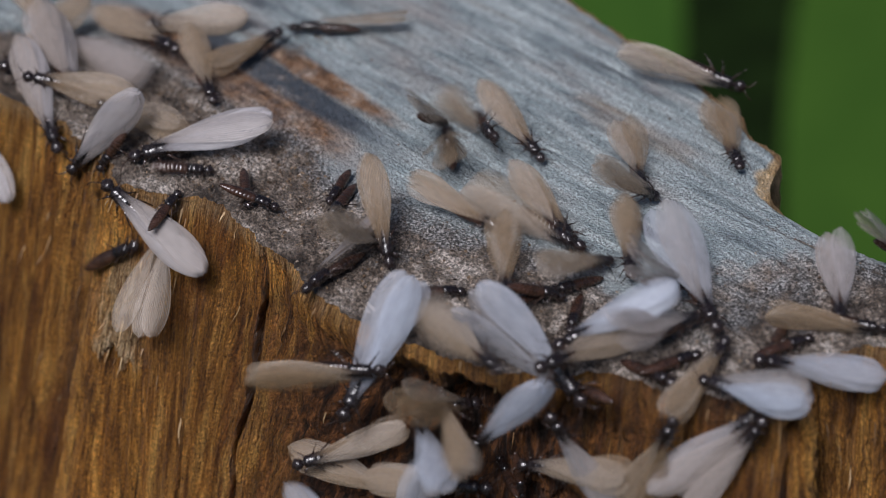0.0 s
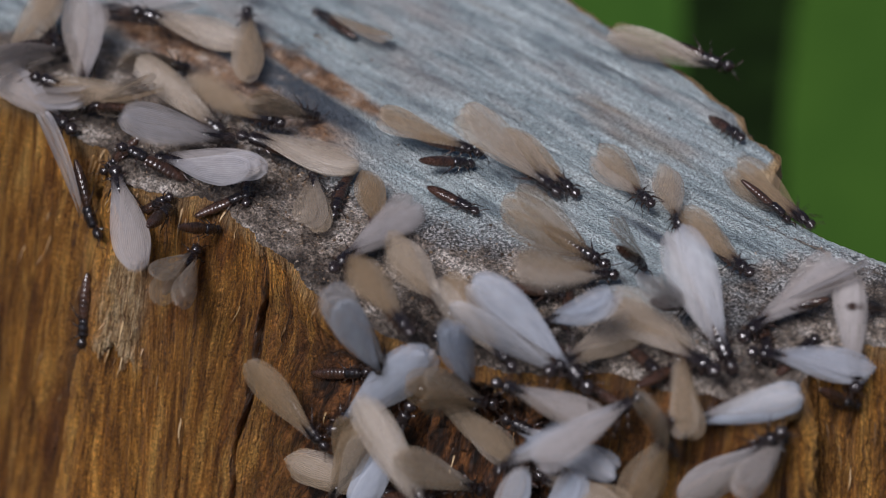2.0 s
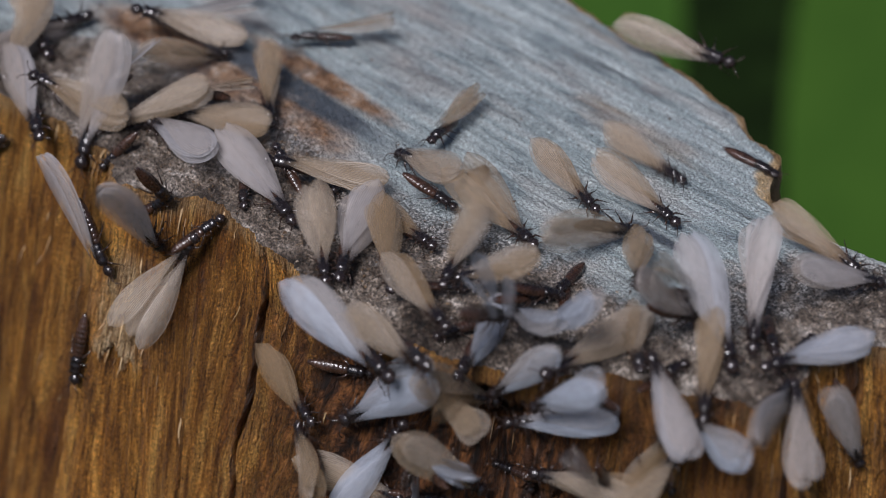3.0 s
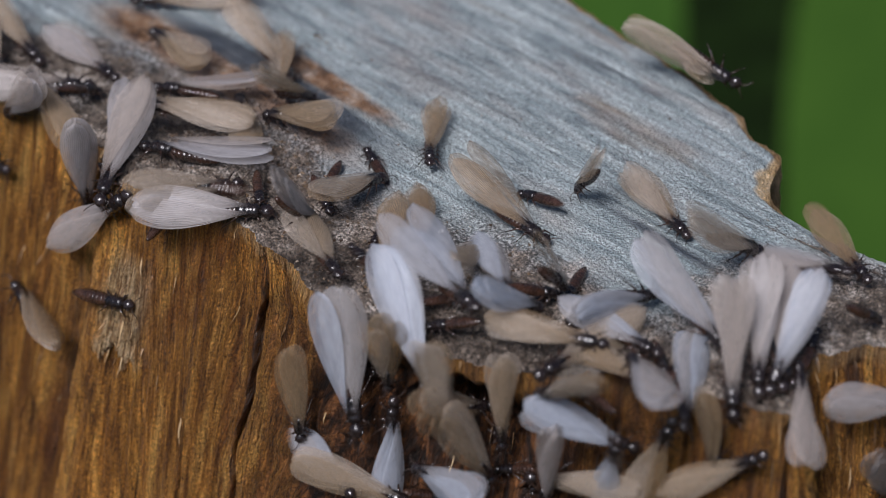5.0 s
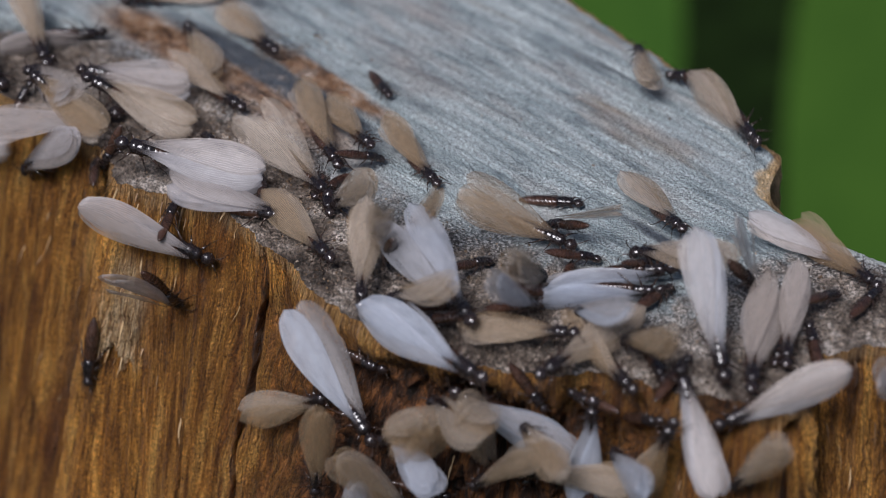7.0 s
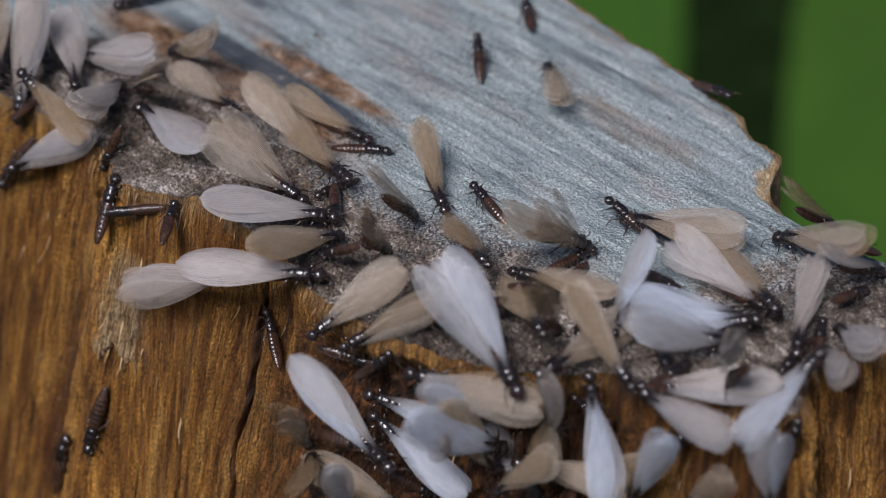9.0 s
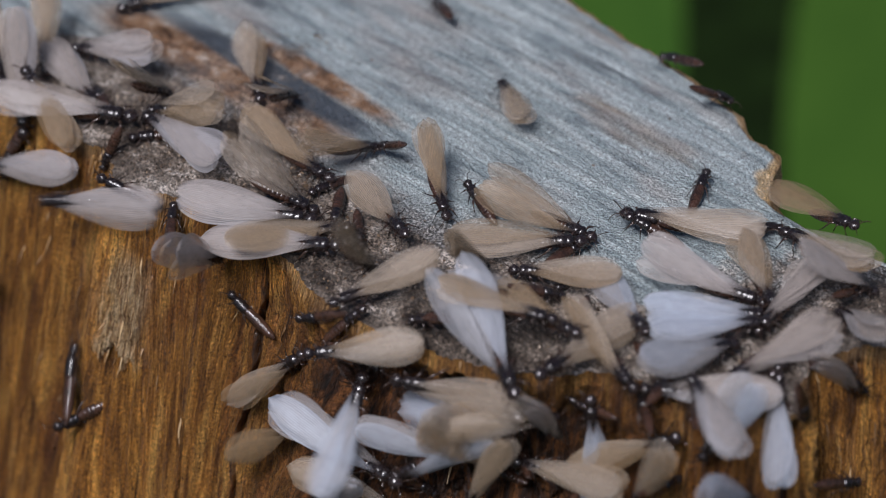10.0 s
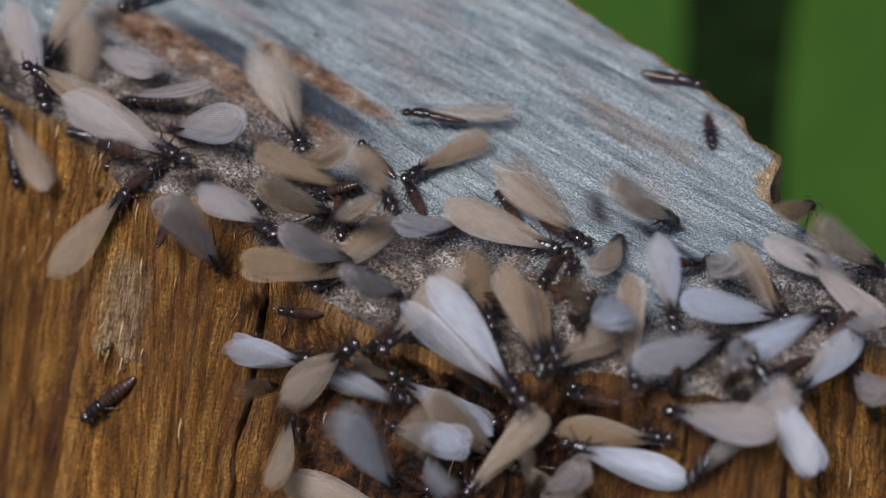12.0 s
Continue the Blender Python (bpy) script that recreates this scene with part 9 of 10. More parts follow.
    walk(T[86], [(0, mm(7.0, -20.6, -22.2, -54, 23, 148)), (4.4, mm(7.0, -20.6, -22.2, -54, 23, 148)), (5.45, mm(6.2, -17.1, -11.3, -66, 35, -165)), (6.5, mm(5.5, -13.5, -0.3, -63, 50, -109)), (7, mm(6.2, -12.8, -3.3, -69, 27, -146)), (8, mm(1.0, -11.3, -2.7, -8, 76, -100)), (9, mm(-4.2, -9.8, -2.1, 104, 38, -4)), (9.17, mm(-4.4, -9.5, -2.9, 53, 91, -37)), (9.33, mm(-4.6, -9.3, -3.7, 84, 144, 12)), (9.5, mm(-4.8, -9.0, -4.4, 69, -165, 28)), (10, mm(-6.4, -8.0, -5.6, -96, 30, -141)), (10.17, mm(-4.5, -7.8, -3.5, -61, 46, -79)), (10.33, mm(-2.7, -7.6, -1.4, -27, 29, -19)), (10.5, mm(-0.8, -7.4, 0.7, -23, -3, 21)), (10.75, mm(-1.9, -9.3, 0.1, -25, -37, 42)), (11, mm(-3.0, -11.2, -0.5, -58, -67, 88)), (11.17, mm(-3.7, -10.6, -1.0, 69, -53, -37)), (11.33, mm(-4.4, -10.0, -1.6, 84, -1, -49)), (11.5, mm(-5.1, -9.4, -2.2, 92, 52, -49)), (11.67, mm(-4.9, -9.5, -1.8, 129, 110, -8)), (11.83, mm(-4.7, -9.5, -1.4, -74, 16, 155)), (12, mm(-4.5, -9.6, -1.0, 95, -142, -22))])
    walk(T[87], [(0, mm(-13.4, -12.7, -30.2, -48, 5, 174)), (6.46, mm(-13.4, -12.7, -30.2, -48, 5, 174)), (7.31, mm(-13.2, -8.7, -22.4, -20, -17, 126)), (8.15, mm(-13.1, -4.6, -14.5, 16, -8, 74)), (9, mm(-12.9, -0.5, -6.7, 34, 23, 32)), (9.25, mm(-13.3, 0.4, -6.9, 36, -12, 15)), (9.5, mm(-13.6, 1.3, -7.1, 52, -43, -10)), (10, mm(-14.7, 1.8, -6.3, 36, -42, 24)), (10.5, mm(-17.1, 3.9, -5.8, 11, -46, 45)), (11, mm(-17.4, 3.7, -4.6, -35, -59, 65)), (11.25, mm(-17.7, 3.7, -4.1, 59, -144, -13)), (11.5, mm(-18.1, 3.7, -3.6, 54, 159, 19)), (12, mm(-14.3, -0.4, -4.0, 35, 128, 23))])
    walk(T[88], [(0, mm(14.5, 39.5, -13.0, -4, -8, 4)), (8.45, mm(14.5, 39.5, -13.0, -4, -8, 4)), (9, mm(7.0, 33.6, 0.2, -4, -8, 4)), (9.25, mm(9.2, 30.0, 0.5, 6, -16, 39)), (9.5, mm(11.4, 26.3, 0.7, 10, -28, 74)), (10, mm(18.4, 25.1, 0.4, -20, -2, 38)), (10.5, mm(13.2, 21.4, 0.3, -18, 10, 95)), (11, mm(7.9, 17.7, 0.2, -6, 15, 154)), (11.5, mm(2.6, 14.0, 0.1, 5, 8, -147)), (12, mm(11.2, 3.8, 0.1, 8, -3, -179))])
    walk(T[89], [(0, mm(35.7, -13.0, -6.7, 49, 3, 0)), (7.38, mm(35.7, -13.0, -6.7, 49, 3, 0)), (9, mm(23.3, -18.7, -1.1, 107, 3, -14)), (9.17, mm(23.3, -18.6, -0.7, 81, 50, -8)), (9.33, mm(23.3, -18.5, -0.3, -51, 74, -116)), (9.5, mm(23.3, -18.4, 0.1, -99, 29, -140)), (10, mm(23.4, -18.2, 0.2, 78, 158, 30)), (10.5, mm(23.3, -18.5, 0.3, 71, 160, 25)), (11, mm(26.2, -14.3, 0.4, -56, 38, -95)), (11.5, mm(29.1, -10.0, 0.5, -13, 8, -45)), (12, mm(28.6, -8.8, 0.4, -17, -16, -31))])
    walk(T[90], [(0, mm(-50.3, 14.9, -29.3, 16, -67, 85)), (7.31, mm(-50.3, 14.9, -29.3, 16, -67, 85)), (8.15, mm(-39.8, 9.9, -26.0, 87, -38, -19)), (9, mm(-29.3, 5.0, -22.8, 77, 8, -58)), (9.25, mm(-29.8, 6.0, -23.3, 48, 0, -27)), (9.5, mm(-30.4, 7.0, -23.8, 19, 9, 4)), (10, mm(-28.2, 6.4, -15.6, 54, -21, -37)), (10.5, mm(-26.5, 6.3, -10.8, 73, 12, -29)), (11, mm(-25.7, 8.1, -5.0, 100, 24, -25)), (11.5, mm(-25.3, 10.1, -2.3, 50, -22, -8)), (12, mm(-24.8, 12.1, 0.5, -25, -28, 47))])
    walk(T[91], [(0, mm(-49.3, 23.7, -3.3, 14, -68, 87)), (7.37, mm(-49.3, 23.7, -3.3, 14, -68, 87)), (8.44, mm(-35.8, 20.4, -1.6, 15, -33, 64)), (9.5, mm(-22.3, 17.0, 0.2, 3, 0, 46)), (10, mm(-22.6, 14.4, 0.1, -2, -23, 99)), (10.5, mm(-24.2, 15.2, 0.8, 18, -6, 28)), (11, mm(-23.3, 14.5, 1.1, 25, -24, 38)), (11.17, mm(-25.8, 17.4, 0.9, -5, -37, 101)), (11.33, mm(-28.3, 20.3, 0.7, -31, -20, 160)), (11.5, mm(-30.7, 23.1, 0.5, -31, 9, -153)), (12, mm(-30.3, 23.7, -0.1, -2, 25, -152))])
    walk(T[92], [(0, mm(35.6, -12.3, -5.0, 50, -9, -12)), (8.4, mm(35.6, -12.3, -5.0, 50, -9, -12)), (9.5, mm(29.7, -12.9, -3.8, 87, -18, -21)), (9.75, mm(28.5, -14.7, -5.8, 49, 34, -23)), (10, mm(27.2, -16.5, -7.8, -44, 57, -94)), (10.5, mm(28.4, -15.0, -6.5, 11, 64, -53)), (10.75, mm(29.0, -14.4, -5.8, 79, 134, -11)), (11, mm(29.5, -13.9, -5.0, -94, -11, 135)), (11.5, mm(28.5, -14.5, -5.2, 65, -144, -25)), (12, mm(29.4, -13.6, -3.4, 66, 178, -22))])
    walk(T[93], [(0, mm(16.6, -25.6, -17.2, -63, 33, 128)), (8.06, mm(16.6, -25.6, -17.2, -63, 33, 128)), (8.54, mm(16.3, -23.5, -13.4, -61, 10, 76)), (9.02, mm(16.0, -21.4, -9.7, -42, -4, 25)), (9.5, mm(15.7, -19.4, -5.9, -20, 3, -28)), (9.75, mm(15.3, -18.9, -6.0, -19, 38, -46)), (10, mm(14.8, -18.5, -6.1, -48, 68, -89)), (10.25, mm(15.1, -18.0, -5.4, 53, 127, -5)), (10.5, mm(15.3, -17.5, -4.8, 47, 165, -34)), (11, mm(17.6, -18.4, -4.5, -90, 7, 154)), (11.5, mm(17.6, -18.7, -4.9, -84, 19, -160)), (12, mm(7.0, -12.7, -6.2, 76, 163, 25))])
    walk(T[94], [(0, mm(-49.8, 20.8, -10.9, 12, -61, 89)), (7.07, mm(-49.8, 20.8, -10.9, 12, -61, 89)), (9.5, mm(-17.8, 5.4, -0.2, -17, -59, 104)), (10.25, mm(-15.6, 6.6, -0.1, 4, -24, 58)), (11, mm(-13.5, 7.7, -0.0, -6, 12, 26)), (11.5, mm(-2.4, 3.3, 1.0, -47, -9, -16)), (12, mm(-2.2, 7.0, 0.0, -2, -16, 16))])
    walk(T[95], [(0, mm(-5.4, -18.2, -24.9, -50, -14, -162)), (7.5, mm(-5.4, -18.2, -24.9, -50, -14, -162)), (8.75, mm(-5.7, -13.0, -12.7, -8, 20, -129)), (10, mm(-5.9, -7.7, -0.5, 48, 16, -79)), (10.5, mm(-5.2, -8.6, -0.6, 45, 42, -94)), (11, mm(-5.2, -8.6, -0.3, 50, 33, -85)), (11.25, mm(-9.2, -6.5, -8.7, 132, 126, 3)), (11.5, mm(-13.1, -4.3, -17.2, -93, -3, 146)), (12, mm(-13.2, -7.4, -21.9, -79, 6, 146))])
    walk(T[96], [(0, mm(17.3, -26.0, -16.9, -52, 19, 154)), (8.01, mm(17.3, -26.0, -16.9, -52, 19, 154)), (8.67, mm(17.2, -23.2, -11.4, -55, -7, 107)), (9.34, mm(17.0, -20.4, -5.8, -35, -27, 54)), (10, mm(16.9, -17.7, -0.3, -7, -22, -5)), (10.25, mm(17.2, -17.4, 0.2, -13, 0, -31)), (10.5, mm(17.5, -17.1, 0.6, -28, 16, -60)), (10.75, mm(15.3, -15.9, -0.7, 39, 17, -38)), (11, mm(13.2, -14.8, -2.0, 100, -1, -29)), (11.25, mm(11.3, -14.5, -1.1, 39, 19, -29)), (11.5, mm(9.5, -14.2, -0.2, -30, 27, -48)), (11.75, mm(9.2, -13.8, -0.9, -56, 51, -102)), (12, mm(8.9, -13.4, -1.7, 79, 136, 5))])
    walk(T[97], [(0, mm(22.3, -12.6, -0.1, -1, 9, 160)), (1.79, mm(22.1, -12.0, -0.1, 0, 25, -180)), (3.12, mm(22.5, -11.5, -0.2, 0, 11, -178)), (4.37, mm(22.7, -12.4, -0.0, 1, 9, -173)), (6.57, mm(22.5, -12.7, -0.1, 0, 15, 169)), (7.58, mm(23.1, -13.0, -0.1, 0, -8, 151)), (8.67, mm(23.2, -13.4, -0.2, 2, -24, 147)), (9.9, mm(22.6, -14.2, -0.1, 3, -5, 146)), (12, mm(22.2, -15.0, -0.2, 3, 1, 132))])
    walk(T[98], [(0, mm(7.1, -6.7, 0.7, -32, 28, -82)), (1.3, mm(7.1, -6.7, 0.7, -32, 28, -82)), (3.31, mm(7.1, -6.7, 0.7, -32, 28, -82)), (4.85, mm(7.1, -6.7, 0.7, -32, 28, -82)), (5.92, mm(7.1, -6.7, 0.7, -32, 28, -82)), (6.9, mm(7.1, -6.7, 0.7, -32, 28, -82)), (8.17, mm(7.1, -6.7, 0.7, -32, 28, -82)), (8.98, mm(7.1, -6.7, 0.7, -32, 28, -82)), (10.16, mm(7.1, -6.7, 0.7, -32, 28, -82)), (11.07, mm(9.1, -7.8, 0.6, -30, 31, -84)), (12, mm(10.0, -7.1, 0.4, 10, 15, -130))])
    walk(T[99], [(0, mm(16.1, -13.5, 0.1, -4, 13, -61)), (2.07, mm(15.5, -14.5, 0.1, -2, 11, -53)), (4.12, mm(15.3, -14.7, 0.0, 1, 11, -40)), (5.5, mm(15.9, -14.4, 0.0, 7, 4, -32)), (7.7, mm(15.8, -14.5, 0.0, 6, 4, -33)), (9.87, mm(15.4, -15.0, -0.1, 4, 16, -36)), (11.79, mm(14.8, -15.0, -0.4, 4, 16, -40)), (12, mm(14.2, -15.1, -0.3, -2, 6, -42))])
    walk(T[100], [(0, mm(-14.3, 5.9, 0.2, -8, 10, -172)), (1.06, mm(-14.3, 6.6, 0.1, -13, -18, -176)), (2.66, mm(-14.5, 6.1, 0.1, -9, 24, 180)), (4.27, mm(-13.8, 5.5, 0.4, -8, 4, 180)), (5.58, mm(-13.3, 5.4, 0.3, -7, -2, -169)), (6.88, mm(-13.1, 5.1, 0.3, -10, 12, -174)), (7.95, mm(-12.8, 5.0, 0.2, -8, 0, 176)), (9.38, mm(-12.8, 5.0, 0.2, -7, 4, 173)), (10.85, mm(-13.1, 5.1, 0.3, -5, -35, 158)), (12, mm(-13.4, 4.9, 0.2, -6, -4, 166))])
    walk(T[101], [(0, mm(0.3, -5.8, 0.2, -17, 24, -75)), (1.79, mm(0.4, -5.4, 0.3, 9, 4, -119)), (3.68, mm(0.4, -6.2, 0.4, -24, 1, -66)), (5.63, mm(1.0, -6.7, -0.0, -9, 22, -66)), (6.99, mm(0.4, -7.4, 0.2, -22, 31, -76)), (7.88, mm(1.1, -6.9, -0.1, -11, 10, -65)), (9.99, mm(1.1, -7.8, -0.1, -13, 20, -63)), (12, mm(1.3, -8.7, -0.5, -3, 9, -47))])
    walk(T[102], [(0, mm(-25.4, 12.8, -0.5, -79, -31, 155)), (0.98, mm(-24.6, 11.7, -0.6, -52, -35, 125)), (2.4, mm(-25.1, 12.7, -0.6, 99, -139, -14)), (4.16, mm(-25.2, 13.3, -0.6, -73, -41, 155)), (6.32, mm(-25.4, 13.1, -0.5, 93, -157, -12)), (7.73, mm(-25.4, 13.1, -0.5, 93, -157, -12)), (9.79, mm(-25.4, 13.1, -0.5, 93, -157, -12)), (11.9, mm(-25.4, 13.1, -0.5, 93, -157, -12)), (12, mm(-24.8, 12.9, -0.6, -74, -39, 152))])
    walk(T[103], [(0, mm(-7.8, 4.3, -0.0, -4, 9, 156)), (1.85, mm(-7.7, 4.9, -0.1, -5, 7, 168)), (3, mm(-8.5, 5.6, 0.0, -8, 14, -175)), (4.49, mm(-8.7, 5.1, -0.1, -6, 6, -167)), (5.53, mm(-8.4, 5.7, -0.0, -5, 2, -159)), (7.4, mm(-8.3, 4.9, -0.0, -8, 13, -173)), (8.63, mm(-7.8, 3.8, 0.3, -6, 5, -172)), (9.63, mm(-7.9, 3.5, 0.1, -5, -15, 174)), (11.35, mm(-7.8, 2.8, 0.1, -7, 1, -177)), (12, mm(-7.3, 2.2, 0.1, -8, 13, -177))])
    walk(T[104], [(0, mm(6.8, -6.3, 0.2, -8, 9, -59)), (2.03, mm(6.2, -6.7, 0.2, -10, 21, -66)), (3.33, mm(6.2, -6.7, 0.4, -17, 23, -68)), (5.09, mm(6.3, -7.1, 0.0, -4, 18, -57)), (6.47, mm(5.9, -7.4, 0.1, -10, 17, -64)), (8.26, mm(5.5, -7.5, 0.3, -23, 26, -79)), (9.16, mm(5.7, -7.4, 0.3, -22, 21, -75)), (10.14, mm(5.8, -7.5, 0.5, -37, 25, -87)), (11.06, mm(5.3, -7.6, 0.5, -34, 27, -84)), (12, mm(5.3, -7.6, 0.5, -34, 27, -84))])
    walk(T[105], [(0, mm(-4.5, 1.5, -0.1, -6, 4, -167)), (0.82, mm(-4.9, 1.2, -0.2, -5, 13, -177)), (1.76, mm(-4.5, 1.1, -0.2, -4, 8, -165)), (2.74, mm(-4.6, 1.6, -0.1, -6, 5, 179)), (3.94, mm(-4.9, 1.0, -0.1, -3, -7, 165)), (5.65, mm(-4.8, 0.7, -0.1, -4, -8, 164)), (7.58, mm(-5.2, 0.5, -0.2, -1, -3, 153)), (8.78, mm(-5.5, 1.2, -0.1, -6, -11, 176)), (9.99, mm(-5.9, 1.2, -0.1, -6, 11, -175)), (11.49, mm(-6.6, 1.3, -0.1, -6, -4, -168)), (12, mm(-6.2, 1.5, -0.1, -4, 5, -157))])
    walk(T[106], [(0, mm(-20.1, 6.6, -0.7, 10, 11, -25)), (1.58, mm(-20.7, 7.3, -0.9, 44, 36, -66)), (3.33, mm(-20.8, 7.2, -0.9, 52, 49, -54)), (4.75, mm(-20.6, 6.1, -1.2, 10, 42, -23)), (6.38, mm(-19.8, 5.9, -1.0, 10, -7, -14)), (8.28, mm(-20.3, 6.0, -1.1, 10, 22, -14)), (9.7, mm(-19.9, 5.9, -1.3, 13, 0, 1)), (10.95, mm(-20.0, 5.7, -1.4, 9, -5, -17)), (11.83, mm(-20.0, 5.6, -1.5, 8, -10, -16)), (12, mm(-20.0, 5.6, -1.5, 8, -10, -16))])
    walk(T[107], [(0, mm(-8.1, 6.5, 0.1, -6, -19, 161)), (1.02, mm(-7.8, 6.5, 0.1, -7, -1, 172)), (2.23, mm(-7.6, 7.1, 0.1, -5, -6, 157)), (3.56, mm(-8.3, 7.2, 0.0, -6, -2, 161)), (5.43, mm(-8.7, 7.8, 0.0, -7, -16, 164)), (6.8, mm(-8.9, 7.2, -0.1, -2, -9, 144)), (8.76, mm(-8.5, 6.7, 0.1, 3, -11, 131)), (9.86, mm(-9.0, 7.3, 0.0, 3, -10, 129)), (10.95, mm(-8.7, 6.1, 0.5, -31, -26, 89)), (12, mm(-8.7, 6.1, 0.5, -31, -26, 89))])
    walk(T[108], [(0, mm(8.4, -5.8, 0.4, 9, -13, 124)), (1.55, mm(8.2, -5.1, -0.0, 1, -11, 144)), (3.11, mm(8.3, -5.3, -0.0, -1, -10, 152)), (5, mm(8.7, -6.0, -0.1, -3, -7, 158)), (6.65, mm(8.3, -5.6, -0.1, -5, -6, 169)), (8.07, mm(8.6, -5.1, -0.0, -1, -1, 149)), (9.51, mm(8.2, -5.1, 0.0, 0, -15, 148)), (11.55, mm(7.9, -5.0, -0.1, 1, -15, 138)), (12, mm(7.2, -4.2, -0.0, -3, -1, 159))])
    walk(T[109], [(0, mm(23.9, -11.7, 0.1, -4, 7, -61)), (1.17, mm(24.4, -11.9, -0.1, 4, 16, -48)), (2.11, mm(24.5, -12.0, 0.0, 7, 17, -39)), (3.93, mm(24.2, -12.1, 0.1, 6, -1, -39)), (4.74, mm(24.9, -12.0, 0.3, 12, 4, -27)), (6.26, mm(25.1, -11.2, -0.1, 11, -5, -11)), (7.11, mm(25.2, -10.9, 0.1, 11, -17, 0)), (8.16, mm(25.6, -10.7, -0.2, 11, -10, -4)), (8.97, mm(25.9, -10.4, -0.0, 11, -17, -16)), (10.69, mm(25.7, -10.0, -0.1, 12, -4, -17)), (12, mm(26.7, -9.2, -0.0, 12, -6, 0))])
    walk(T[110], [(0, mm(9.3, -13.8, -1.8, -19, -54, 58)), (0.85, mm(9.5, -13.5, -1.4, -15, -45, 61)), (2.69, mm(10.0, -14.1, -1.8, -15, -59, 47)), (3.94, mm(10.0, -14.1, -1.8, -15, -59, 47)), (5.64, mm(9.7, -14.0, -2.0, -18, -72, 53)), (7.24, mm(9.7, -13.9, -2.3, 80, -101, -37)), (8.8, mm(9.8, -14.1, -2.5, 20, -116, 11)), (10.65, mm(9.7, -13.6, -3.0, 48, -111, -1)), (12, mm(9.5, -13.9, -2.2, 90, -107, -41))])
    walk(T[111], [(0, mm(-6.1, -6.4, -5.8, 84, 70, -25)), (1.32, mm(-6.1, -6.5, -6.0, 81, 61, -29)), (2.31, mm(-6.1, -6.5, -6.0, 28, 64, -85)), (3.96, mm(-6.0, -6.7, -5.5, -64, 58, -137)), (5.89, mm(-5.4, -6.8, -5.0, 98, 121, 22)), (6.8, mm(-4.8, -8.0, -4.0, 20, 96, -103)), (8.34, mm(-5.1, -8.1, -3.5, -5, 103, -120)), (10.23, mm(-5.6, -6.9, -4.8, 108, 130, 31)), (11.4, mm(-5.6, -6.4, -6.0, 23, 73, -87)), (12, mm(-5.7, -6.6, -6.4, 68, 62, -39))])
    walk(T[112], [(0, mm(8.9, -9.0, -0.2, 0, 0, 167)), (1.69, mm(8.6, -8.8, -0.1, -1, 1, 173)), (2.91, mm(8.3, -8.2, -0.3, -2, 4, 173)), (4.76, mm(9.1, -8.5, -0.1, 0, 1, 152)), (6.05, mm(9.6, -9.1, -0.2, 1, -11, 142)), (8.12, mm(9.6, -9.6, 0.0, 2, -16, 154)), (9.63, mm(9.4, -9.3, -0.2, -1, 8, 171)), (10.79, mm(9.7, -9.2, -0.2, -2, 3, 162)), (12, mm(9.7, -8.6, -0.3, -4, -1, 165))])
    walk(T[113], [(0, mm(14.6, -15.1, -0.2, 9, 22, -133)), (1.31, mm(14.4, -14.7, -0.1, 5, 23, -153)), (2.9, mm(14.1, -13.9, -0.2, 5, 25, -149)), (4.07, mm(14.9, -14.1, -0.3, 2, 10, -171)), (6.15, mm(14.7, -14.3, -0.3, 0, 10, -173)), (7.69, mm(14.6, -14.1, -0.3, 2, 31, -159)), (8.57, mm(15.0, -13.5, -0.1, 2, 1, -174)), (10.28, mm(14.5, -14.2, -0.3, 2, 27, -156)), (11.36, mm(15.1, -14.0, -0.2, 0, -8, -172)), (12, mm(14.9, -14.8, -0.1, -1, -2, 165))])
    walk(T[114], [(0, mm(4.2, -11.2, -11.3, 3, 11, 18)), (1.86, mm(4.7, -11.1, -11.2, -2, -19, 39)), (3.23, mm(4.6, -11.8, -10.7, -12, -32, 62)), (4.07, mm(4.5, -11.5, -10.9, -25, -38, 78)), (5.82, mm(5.0, -12.2, -10.5, -33, -35, 80)), (7.66, mm(4.4, -11.8, -11.1, -16, -12, 55)), (8.76, mm(3.9, -11.2, -10.8, -13, -40, 67)), (10.86, mm(3.4, -11.7, -11.0, -5, -16, 43)), (11.79, mm(3.2, -11.5, -10.9, -2, -22, 42)), (12, mm(3.9, -11.0, -10.7, -8, -43, 61))])
    walk(T[115], [(0, mm(5.2, -13.2, -10.6, -91, 8, -150)), (1.34, mm(5.5, -12.5, -11.3, -73, 16, -125)), (2.7, mm(5.8, -12.3, -10.9, -89, 9, -154)), (3.78, mm(6.2, -12.2, -10.8, -98, -4, -150)), (5.94, mm(6.1, -12.7, -10.3, -96, 0, -144)), (7.62, mm(5.5, -12.5, -9.6, 83, 178, -6)), (9.22, mm(5.4, -12.4, -9.3, -96, -4, 158)), (11.36, mm(5.5, -12.7, -8.9, 84, 168, -6)), (12, mm(5.9, -12.9, -8.2, 83, 167, -1))])
    walk(T[116], [(0, mm(-0.9, -12.3, -13.5, -13, 60, -74)), (2.14, mm(-1.7, -12.4, -12.7, -31, 44, -88)), (3.42, mm(-0.7, -11.8, -13.2, -29, 48, -102)), (5.51, mm(-0.4, -11.4, -13.4, -26, 50, -98)), (6.8, mm(-0.6, -11.4, -13.1, -36, 53, -116)), (8.21, mm(-1.5, -12.2, -12.5, -50, 43, -115)), (10.29, mm(-1.4, -11.9, -12.0, -73, 39, -136)), (12, mm(-1.1, -12.0, -12.4, -55, 40, -123))])
